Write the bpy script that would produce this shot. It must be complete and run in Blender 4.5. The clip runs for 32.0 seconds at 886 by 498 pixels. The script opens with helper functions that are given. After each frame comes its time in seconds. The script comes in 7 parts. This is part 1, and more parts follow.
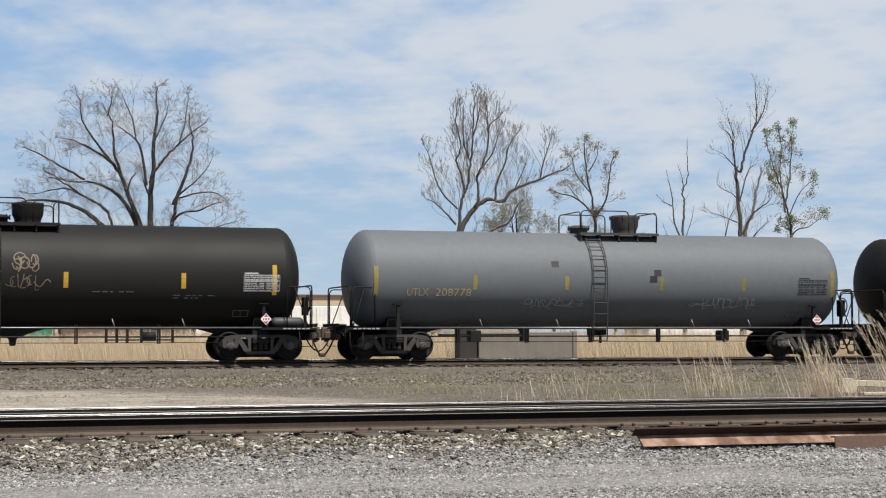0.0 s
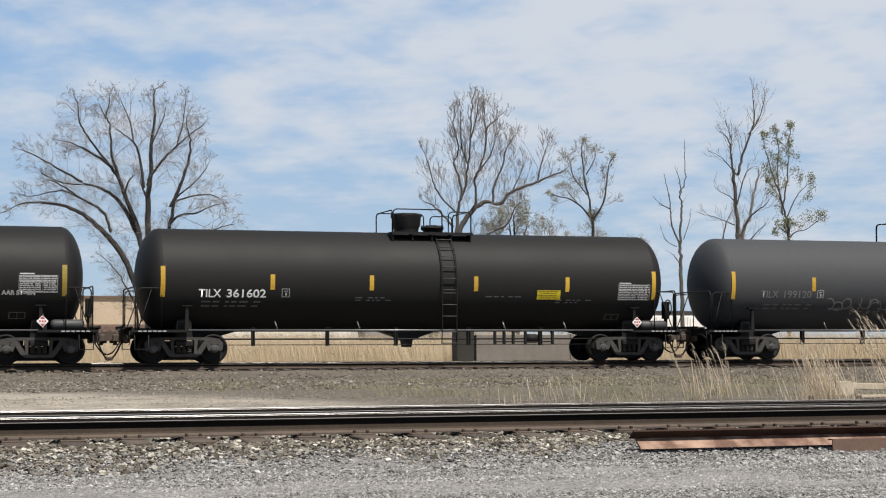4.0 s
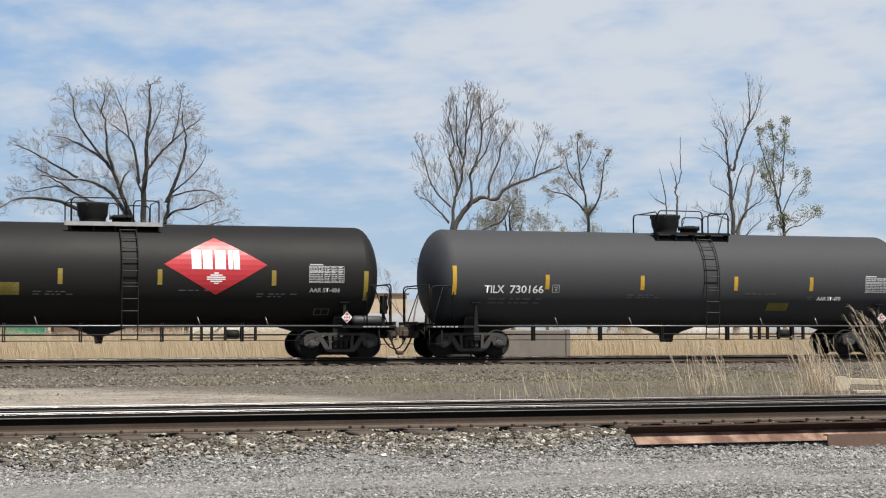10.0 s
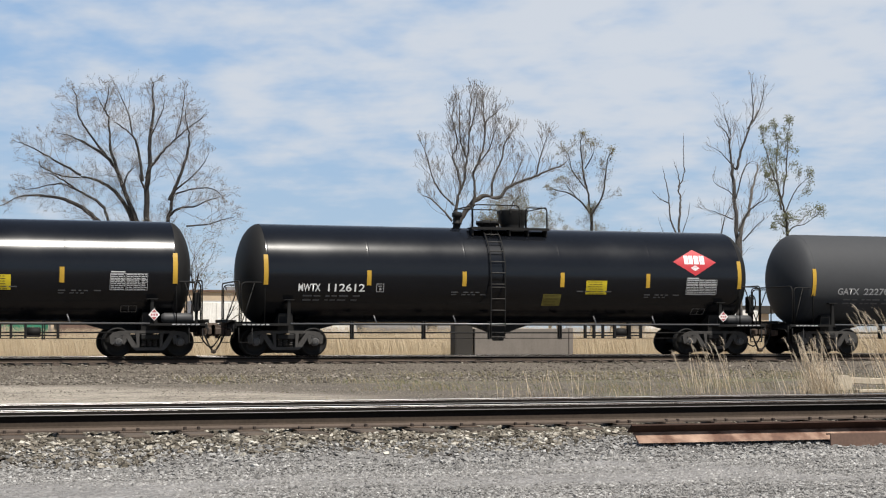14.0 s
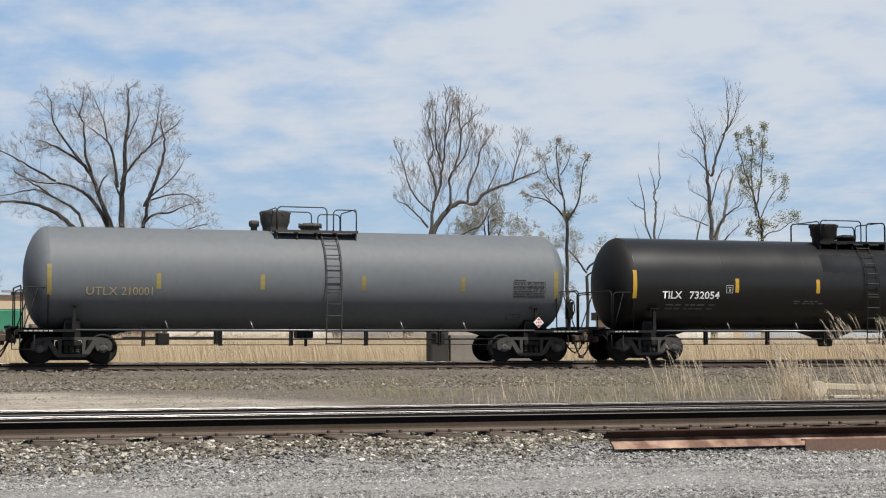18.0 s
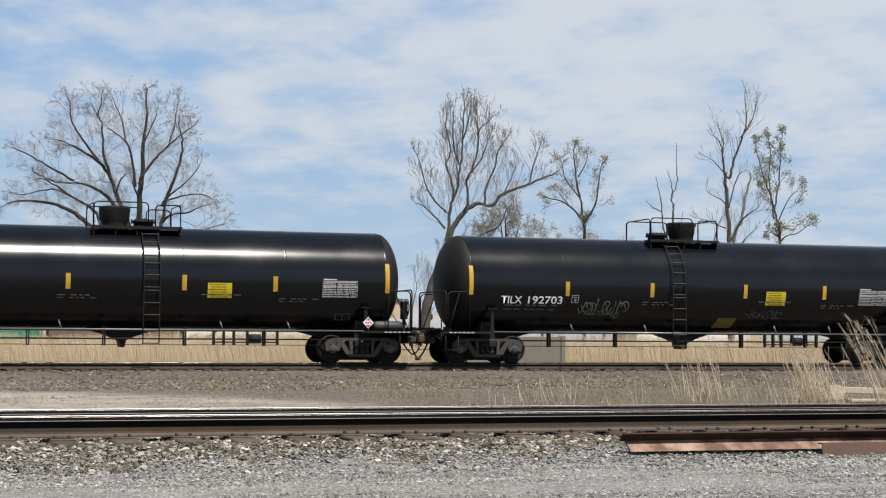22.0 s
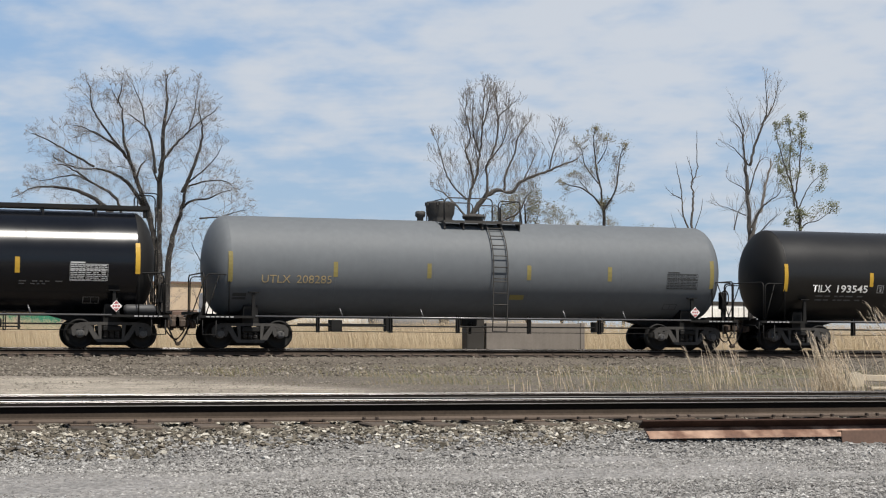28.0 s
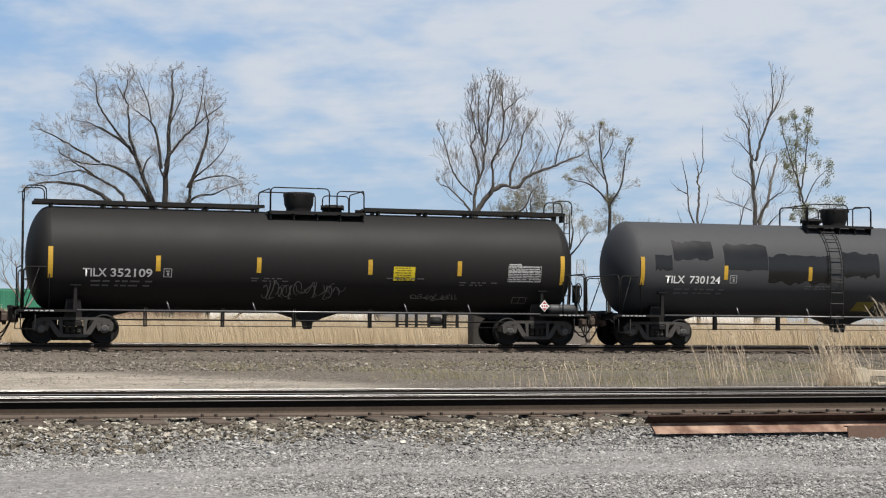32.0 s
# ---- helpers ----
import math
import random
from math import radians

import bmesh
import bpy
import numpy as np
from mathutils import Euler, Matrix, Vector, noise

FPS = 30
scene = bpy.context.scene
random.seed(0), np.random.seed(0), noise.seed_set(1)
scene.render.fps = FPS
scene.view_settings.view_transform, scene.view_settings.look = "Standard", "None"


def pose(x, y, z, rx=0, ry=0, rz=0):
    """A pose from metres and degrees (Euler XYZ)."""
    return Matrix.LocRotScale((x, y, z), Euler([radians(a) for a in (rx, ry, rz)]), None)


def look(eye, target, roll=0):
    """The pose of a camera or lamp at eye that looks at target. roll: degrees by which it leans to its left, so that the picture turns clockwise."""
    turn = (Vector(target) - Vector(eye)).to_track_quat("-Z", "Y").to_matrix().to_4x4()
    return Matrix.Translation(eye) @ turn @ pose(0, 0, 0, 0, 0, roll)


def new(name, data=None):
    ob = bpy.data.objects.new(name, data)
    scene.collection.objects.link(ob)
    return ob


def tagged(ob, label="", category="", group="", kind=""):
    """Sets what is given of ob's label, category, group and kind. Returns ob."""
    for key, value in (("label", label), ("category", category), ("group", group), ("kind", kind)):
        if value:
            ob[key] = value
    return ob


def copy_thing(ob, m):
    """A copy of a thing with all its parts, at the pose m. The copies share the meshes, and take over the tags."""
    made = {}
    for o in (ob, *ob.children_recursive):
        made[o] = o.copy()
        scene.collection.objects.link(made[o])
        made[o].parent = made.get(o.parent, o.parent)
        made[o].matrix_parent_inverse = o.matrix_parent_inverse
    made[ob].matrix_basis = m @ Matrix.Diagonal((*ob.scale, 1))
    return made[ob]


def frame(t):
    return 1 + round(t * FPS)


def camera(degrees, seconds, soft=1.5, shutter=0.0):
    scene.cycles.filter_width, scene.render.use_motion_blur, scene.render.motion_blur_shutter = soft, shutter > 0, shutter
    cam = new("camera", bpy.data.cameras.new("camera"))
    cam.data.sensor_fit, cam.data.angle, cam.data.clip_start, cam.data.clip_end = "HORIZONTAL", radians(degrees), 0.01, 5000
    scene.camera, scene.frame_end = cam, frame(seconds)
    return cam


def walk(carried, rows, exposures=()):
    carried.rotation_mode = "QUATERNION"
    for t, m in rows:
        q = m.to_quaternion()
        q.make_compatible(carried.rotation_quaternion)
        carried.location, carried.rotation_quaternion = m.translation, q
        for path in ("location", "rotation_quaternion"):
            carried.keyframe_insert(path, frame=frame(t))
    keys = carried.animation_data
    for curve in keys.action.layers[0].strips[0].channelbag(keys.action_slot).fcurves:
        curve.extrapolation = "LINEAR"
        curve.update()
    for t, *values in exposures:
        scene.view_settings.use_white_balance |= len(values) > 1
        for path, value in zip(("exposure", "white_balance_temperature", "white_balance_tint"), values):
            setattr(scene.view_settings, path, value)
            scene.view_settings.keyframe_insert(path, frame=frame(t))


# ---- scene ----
cam = camera(29.3, 32.0, soft=1.15)
EYE = (0.0, 0.0, 0.62)
# seconds, yaw, pitch, roll in degrees: a hand-held camera on one spot, with a knock at 17.4 s
PATH = [
    (0.0, -17.692, 3.116, 0.155), (0.5, -17.715, 3.137, 0.146), (1.0, -17.728, 3.147, 0.221), (1.5, -17.718, 3.153, 0.137),
    (2.0, -17.711, 3.174, 0.160), (2.5, -17.724, 3.189, 0.100), (3.0, -17.744, 3.200, 0.163), (3.5, -17.754, 3.201, 0.133),
    (4.0, -17.776, 3.202, 0.141), (4.5, -17.786, 3.184, 0.082), (6.5, -17.844, 3.115, 0.141), (7.0, -17.867, 3.108, 0.101),
    (7.5, -17.870, 3.094, 0.204), (8.0, -17.890, 3.085, 0.176), (8.5, -17.893, 3.060, 0.149), (9.0, -17.900, 3.053, 0.143),
    (9.5, -17.900, 3.053, 0.143), (10.0, -17.923, 3.053, 0.146), (10.5, -17.948, 3.014, 0.101), (11.0, -17.945, 2.967, 0.087),
    (11.5, -17.939, 2.962, 0.295), (12.0, -17.890, 2.975, 0.065), (12.5, -17.935, 2.970, 0.003), (13.0, -17.912, 2.963, -0.007),
    (13.5, -17.860, 2.994, 0.013), (15.5, -17.805, 2.982, 0.026), (16.0, -17.831, 2.933, 0.021), (16.5, -17.812, 2.936, 0.022),
    (17.0, -17.799, 3.012, 0.040), (17.1, -17.805, 3.015, 0.040), (17.2, -17.843, 2.996, 0.029), (17.3, -18.034, 2.996, 0.029),
    (17.4, -19.046, 2.986, -0.029), (17.5, -19.692, 2.986, -0.074), (17.6, -19.866, 3.015, -0.057), (17.7, -19.714, 3.053, -0.029),
    (17.8, -19.408, 3.129, 0.029), (17.9, -19.027, 3.186, 0.057), (18.0, -18.644, 3.205, 0.064), (18.2, -18.339, 3.148, 0.086),
    (18.3, -18.282, 3.129, 0.115), (18.5, -18.231, 3.120, 0.132), (19.0, -18.186, 3.217, 0.049), (19.5, -18.108, 3.233, 0.055),
    (20.0, -18.111, 3.169, -0.016), (20.5, -18.032, 3.126, -0.104), (21.0, -18.035, 3.178, -0.189), (21.5, -18.061, 3.209, -0.284),
    (22.0, -18.087, 3.247, -0.249), (22.5, -18.123, 3.266, -0.336), (23.0, -18.142, 3.281, -0.353), (23.5, -18.181, 3.350, -0.345),
    (24.0, -18.207, 3.345, -0.329), (24.5, -18.223, 3.276, -0.412), (25.0, -18.201, 3.218, -0.409), (25.5, -17.999, 3.120, -0.376),
    (27.5, -17.509, 2.809, -0.258), (28.0, -17.437, 2.790, -0.406), (28.5, -17.401, 2.776, -0.384), (29.0, -17.392, 2.746, -0.347),
    (29.5, -17.373, 2.732, -0.325), (30.0, -17.346, 2.722, -0.333), (30.5, -17.336, 2.688, -0.390), (31.0, -17.300, 2.668, -0.365),
    (31.5, -17.272, 2.639, -0.391), (32.0, -17.242, 2.630, -0.386),
]
walk(cam, [(t, pose(*EYE, 90 + p, r, y)) for t, y, p, r in PATH], [(0.0, 0.47), (26.5, 0.47), (28.5, 0.38), (30.0, 0.40), (32.0, 0.47)])

TRACK_Y = 50.3      # centre line of the track that the train runs on
NEAR_Y = 15.65      # centre line of the track in front
GAUGE = 1.505       # between the rail heads' centres
RAIL_TOP = 0.08     # of the train's track, above that of the front track

# ---------------------------------------------------------------- light
SUN_EL, SUN_AZ = 61.0, 168.0     # azimuth clockwise from +y
world = bpy.data.worlds.new("sky")
scene.world = world
world.use_nodes = True


def build_world():
    nt = world.node_tree
    nt.nodes.clear()
    N, L = nt.nodes.new, nt.links.new
    out = N("ShaderNodeOutputWorld")
    bg = N("ShaderNodeBackground")
    sky = N("ShaderNodeTexSky")
    sky.sky_type = "NISHITA"
    sky.sun_disc = False
    sky.sun_elevation = radians(SUN_EL)
    sky.sun_rotation = radians(SUN_AZ)
    sky.air_density, sky.dust_density, sky.ozone_density = 1.0, 0.6, 1.6
    tc = N("ShaderNodeTexCoord")
    # cloud layer: directions thrown onto a flat sheet overhead
    def math_(op, a, bb, c=None):
        q = N("ShaderNodeMath"); q.operation = op
        for i, s in enumerate((a, bb, c)):
            if s is None:
                continue
            if isinstance(s, (int, float)):
                q.inputs[i].default_value = s
            else:
                L(s, q.inputs[i])
        return q.outputs[0]

    def step(v, lo, hi, a=0.0, bb=1.0):
        q = N("ShaderNodeMapRange"); q.interpolation_type = "SMOOTHSTEP"
        q.inputs["From Min"].default_value, q.inputs["From Max"].default_value = lo, hi
        q.inputs["To Min"].default_value, q.inputs["To Max"].default_value = a, bb
        L(v, q.inputs["Value"])
        return q.outputs[0]

    def blend(fac, a, bb):
        q = N("ShaderNodeMix"); q.data_type = "RGBA"
        L(fac, q.inputs["Factor"])
        for k, s in (("A", a), ("B", bb)):
            if isinstance(s, tuple):
                q.inputs[k].default_value = (*s, 1)
            else:
                L(s, q.inputs[k])
        return q.outputs["Result"]

    def puffs(scale, detail, rough=0.5):
        n = N("ShaderNodeTexNoise")
        n.inputs["Scale"].default_value, n.inputs["Detail"].default_value, n.inputs["Roughness"].default_value = scale, detail, rough
        L(mp.outputs[0], n.inputs["Vector"])
        return n.outputs["Fac"]

    sep = N("ShaderNodeSeparateXYZ")
    L(tc.outputs["Generated"], sep.inputs[0])
    up = math_("MAXIMUM", sep.outputs["Z"], 0.0)
    low = math_("ADD", up, 0.17)
    dv = N("ShaderNodeVectorMath"); dv.operation = "DIVIDE"
    cz = N("ShaderNodeCombineXYZ")
    for i in range(3):
        L(low, cz.inputs[i])
    L(tc.outputs["Generated"], dv.inputs[0]); L(cz.outputs[0], dv.inputs[1])
    mp = N("ShaderNodeMapping")
    mp.inputs["Rotation"].default_value = (0, 0, radians(14))
    mp.inputs["Scale"].default_value = (1.45, 1.25, 0.0)
    mp.inputs["Location"].default_value = (3.7, 1.9, 0.0)
    L(dv.outputs[0], mp.inputs[0])
    cover = math_("ADD", math_("MULTIPLY", puffs(0.75, 3), 0.44), math_("MULTIPLY", puffs(4.2, 4, 0.5), 0.58))
    cover = math_("ADD", cover, math_("MULTIPLY", puffs(8.5, 3, 0.5), 0.26))
    cover = math_("ADD", cover, step(up, 0.06, 0.19, -0.10, 0.05))
    # the cloud thickens towards +x
    cover = math_("ADD", cover, math_("MULTIPLY_ADD", sep.outputs["X"], 0.22, -0.066))
    cloud = step(cover, 0.44, 0.80)
    thin = step(up, 0.22, 0.6, 1.0, 0.25)
    cloud = math_("MULTIPLY", math_("MULTIPLY", cloud, 0.92), thin)
    haze = step(up, 0.15, 0.5, 0.94, 0.0)
    base = blend(haze, sky.outputs[0], blend(step(up, 0.0, 0.2), (6.5, 8.5, 10.6), (4.5, 7.1, 10.9)))
    c = blend(cloud, base, (9.4, 10.0, 10.9))
    L(c, bg.inputs["Color"])
    bg.inputs["Strength"].default_value = 0.05
    L(bg.outputs[0], out.inputs[0])


build_world()
sun_data = bpy.data.lights.new("sun", "SUN")
sun_data.energy, sun_data.angle, sun_data.color = 5.0, radians(0.6), (1.0, 0.95, 0.87)
sun = new("sun", sun_data)
_el, _az = radians(SUN_EL), radians(SUN_AZ)
sun.matrix_world = look((0, 0, 60), (-math.sin(_az) * math.cos(_el), -math.cos(_az) * math.cos(_el), 60 - math.sin(_el)))

# ---------------------------------------------------------------- materials


def mat(name, col, rough=0.6, metal=0.0, var=0.25, scale=3.0, fine=40.0, bump=0.0, spec=0.5, dust=None, coat=0.0, streak=0.0, rand=0.0):
    """Paint, metal or earth: a base colour that varies at two scales, with fine relief, dust and streaks."""
    m = bpy.data.materials.new(name)
    m.use_nodes = True
    nt = m.node_tree
    N, L = nt.nodes.new, nt.links.new
    b = nt.nodes["Principled BSDF"]
    tc = N("ShaderNodeTexCoord")
    n1 = N("ShaderNodeTexNoise"); n1.inputs["Scale"].default_value = scale; n1.inputs["Detail"].default_value = 5
    n2 = N("ShaderNodeTexNoise"); n2.inputs["Scale"].default_value = fine; n2.inputs["Detail"].default_value = 3
    L(tc.outputs["Object"], n1.inputs["Vector"]); L(tc.outputs["Object"], n2.inputs["Vector"])
    add = N("ShaderNodeMath"); add.operation = "ADD"
    L(n1.outputs["Fac"], add.inputs[0]); L(n2.outputs["Fac"], add.inputs[1])
    src = add.outputs[0]
    if streak:
        sm = N("ShaderNodeMapping"); sm.inputs["Scale"].default_value = (6.0, 6.0, 0.25)
        n3 = N("ShaderNodeTexNoise"); n3.inputs["Scale"].default_value = 1.6; n3.inputs["Detail"].default_value = 4
        L(tc.outputs["Object"], sm.inputs[0]); L(sm.outputs[0], n3.inputs["Vector"])
        ma = N("ShaderNodeMath"); ma.operation = "MULTIPLY_ADD"; ma.inputs[1].default_value = streak
        L(n3.outputs["Fac"], ma.inputs[0]); L(src, ma.inputs[2])
        src = ma.outputs[0]
    if rand:
        oi = N("ShaderNodeObjectInfo")
        ma = N("ShaderNodeMath"); ma.operation = "MULTIPLY_ADD"; ma.inputs[1].default_value = rand
        L(oi.outputs["Random"], ma.inputs[0]); L(src, ma.inputs[2])
        src = ma.outputs[0]
    rp = N("ShaderNodeMapRange")
    mid = 1.0 + streak * 0.5 + rand * 0.5
    rp.inputs["From Min"].default_value, rp.inputs["From Max"].default_value = mid - 0.45, mid + 0.45
    rp.inputs["To Min"].default_value, rp.inputs["To Max"].default_value = 1 - var, 1 + var
    rp.clamp = False
    L(src, rp.inputs["Value"])
    vm = N("ShaderNodeVectorMath"); vm.operation = "SCALE"; vm.inputs[0].default_value = col
    L(rp.outputs[0], vm.inputs["Scale"])
    colour = vm.outputs[0]
    if dust:
        dm = N("ShaderNodeMix"); dm.data_type = "RGBA"
        dr = N("ShaderNodeMapRange"); dr.inputs["From Min"].default_value, dr.inputs["From Max"].default_value = 0.45, 0.8
        dr.inputs["To Max"].default_value = dust[3]
        L(n1.outputs["Fac"], dr.inputs["Value"]); L(dr.outputs[0], dm.inputs["Factor"])
        L(colour, dm.inputs["A"]); dm.inputs["B"].default_value = (*dust[:3], 1)
        colour = dm.outputs["Result"]
    L(colour, b.inputs["Base Color"])
    rr = N("ShaderNodeMapRange")
    rr.inputs["To Min"].default_value, rr.inputs["To Max"].default_value = max(0.03, rough - 0.1), min(1, rough + 0.1)
    L(n1.outputs["Fac"], rr.inputs["Value"]); L(rr.outputs[0], b.inputs["Roughness"])
    b.inputs["Metallic"].default_value = metal
    b.inputs["Specular IOR Level"].default_value = spec
    b.inputs["Coat Weight"].default_value = coat
    if bump:
        bp = N("ShaderNodeBump"); bp.inputs["Strength"].default_value = 0.6; bp.inputs["Distance"].default_value = bump
        L(n2.outputs["Fac"], bp.inputs["Height"]); L(bp.outputs[0], b.inputs["Normal"])
    return m


M = dict(
    matte=mat("matte black tank paint", (0.0135, 0.0131, 0.0128), 0.62, var=0.09, scale=0.4, fine=5, spec=0.18, streak=0.4),
    charcoal=mat("weathered charcoal tank paint", (0.046, 0.0475, 0.0505), 0.66, var=0.06, scale=0.4, fine=5, spec=0.2, streak=0.4),
    satin=mat("satin black tank paint", (0.0096, 0.0092, 0.0088), 0.33, var=0.2, scale=0.6, fine=8, spec=0.45, streak=0.6),
    gloss=mat("gloss blue-black tank paint", (0.004, 0.0048, 0.0068), 0.2, var=0.2, scale=0.5, fine=8, spec=0.4, streak=0.3),
    grey=mat("sooty grey tank paint", (0.106, 0.115, 0.124), 0.6, var=0.10, scale=0.4, fine=5, spec=0.25, streak=0.4),
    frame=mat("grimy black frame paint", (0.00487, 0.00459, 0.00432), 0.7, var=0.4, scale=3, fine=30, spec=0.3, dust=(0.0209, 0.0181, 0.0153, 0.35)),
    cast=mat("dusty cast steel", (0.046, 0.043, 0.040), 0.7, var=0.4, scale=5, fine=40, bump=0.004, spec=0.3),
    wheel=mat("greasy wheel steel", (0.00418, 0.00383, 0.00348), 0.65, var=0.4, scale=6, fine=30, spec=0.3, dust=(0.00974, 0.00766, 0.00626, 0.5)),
    bright=mat("bare steel of a bearing cap", (0.08, 0.077, 0.074), 0.55, metal=0.2, var=0.3, scale=9),
    rust=mat("rusty coupler steel", (0.06, 0.042, 0.031), 0.75, var=0.5, scale=8, fine=40),
    tankgrey=mat("grey primer of an air reservoir", (0.0348, 0.0348, 0.0362), 0.6, var=0.25, scale=4),
    yellow=mat("worn yellow reflective sheeting", (0.418, 0.251, 0.0244), 0.45, var=0.2, scale=2, fine=20, rand=0.5),
    faded=mat("sooty faded yellow sheeting", (0.185, 0.15, 0.045), 0.6, var=0.25, scale=3, fine=20, rand=0.6),
    sign=mat("yellow warning sheet", (0.487, 0.376, 0.0139), 0.45, var=0.12, scale=2, fine=20),
    olive=mat("grimy olive warning sheet", (0.167, 0.139, 0.0244), 0.6, var=0.25, scale=3, fine=20),
    ink=mat("black print", (0.0139, 0.0139, 0.0139), 0.6),
    white=mat("white stencil paint", (0.72, 0.72, 0.70), 0.6, var=0.14, scale=4, fine=50),
    dimwhite=mat("dusty white stencil paint", (0.30, 0.30, 0.30), 0.6, var=0.25, scale=4, fine=50),
    ghost=mat("faded tan stencil paint", (0.33, 0.255, 0.135), 0.65, var=0.3, scale=4, fine=40),
    faint=mat("grimy small print", (0.0905, 0.0905, 0.0905), 0.65, var=0.3, scale=4, fine=50),
    soot=mat("sooty small print", (0.0348, 0.0348, 0.0348), 0.65, var=0.3, scale=4, fine=50),
    chalk=mat("thin spray paint", (0.139, 0.136, 0.129), 0.7, var=0.3, scale=6, fine=40),
    tealspray=mat("thin teal spray paint", (0.0209, 0.111, 0.0905), 0.7, var=0.3, scale=6, fine=40),
    red=mat("red sign sheeting", (0.404, 0.0244, 0.0313), 0.45, var=0.1, scale=2, fine=20),
    pink=mat("red and white placard print", (0.348, 0.0696, 0.0766), 0.5, var=0.15, scale=8),
    board=mat("white sign sheeting", (0.75, 0.76, 0.76), 0.45, var=0.05, scale=2, fine=20),
    blue=mat("blue sign print", (0.111, 0.278, 0.404), 0.5, var=0.1, scale=3),
    patch=mat("fresh black paint patch", (0.00905, 0.00905, 0.00905), 0.24, var=0.2, scale=1, fine=10),
    panelwhite=mat("grey white stencil paint", (0.42, 0.42, 0.42), 0.6, var=0.2, scale=4, fine=50),
    greymark=mat("dim grey stencil paint", (0.115, 0.115, 0.115), 0.65, var=0.25, scale=4, fine=50),
    tan=mat("bleached tan reflective sheeting", (0.251, 0.174, 0.0835), 0.5, var=0.25, scale=2, fine=20, rand=0.5),
    dull=mat("dull yellow reflective sheeting", (0.209, 0.153, 0.0244), 0.5, var=0.25, scale=2, fine=20, rand=0.5),
    print=mat("dark olive print", (0.0905, 0.0696, 0.00835), 0.6),
    tagbrown=mat("tan brown spray paint", (0.132, 0.0974, 0.0626), 0.7, var=0.3, scale=6, fine=40),
    sillrail=mat("worn grey steel rail", (0.139, 0.139, 0.143), 0.35, metal=0.4, var=0.3, scale=2, fine=30),
)

# ---------------------------------------------------------------- mesh helpers


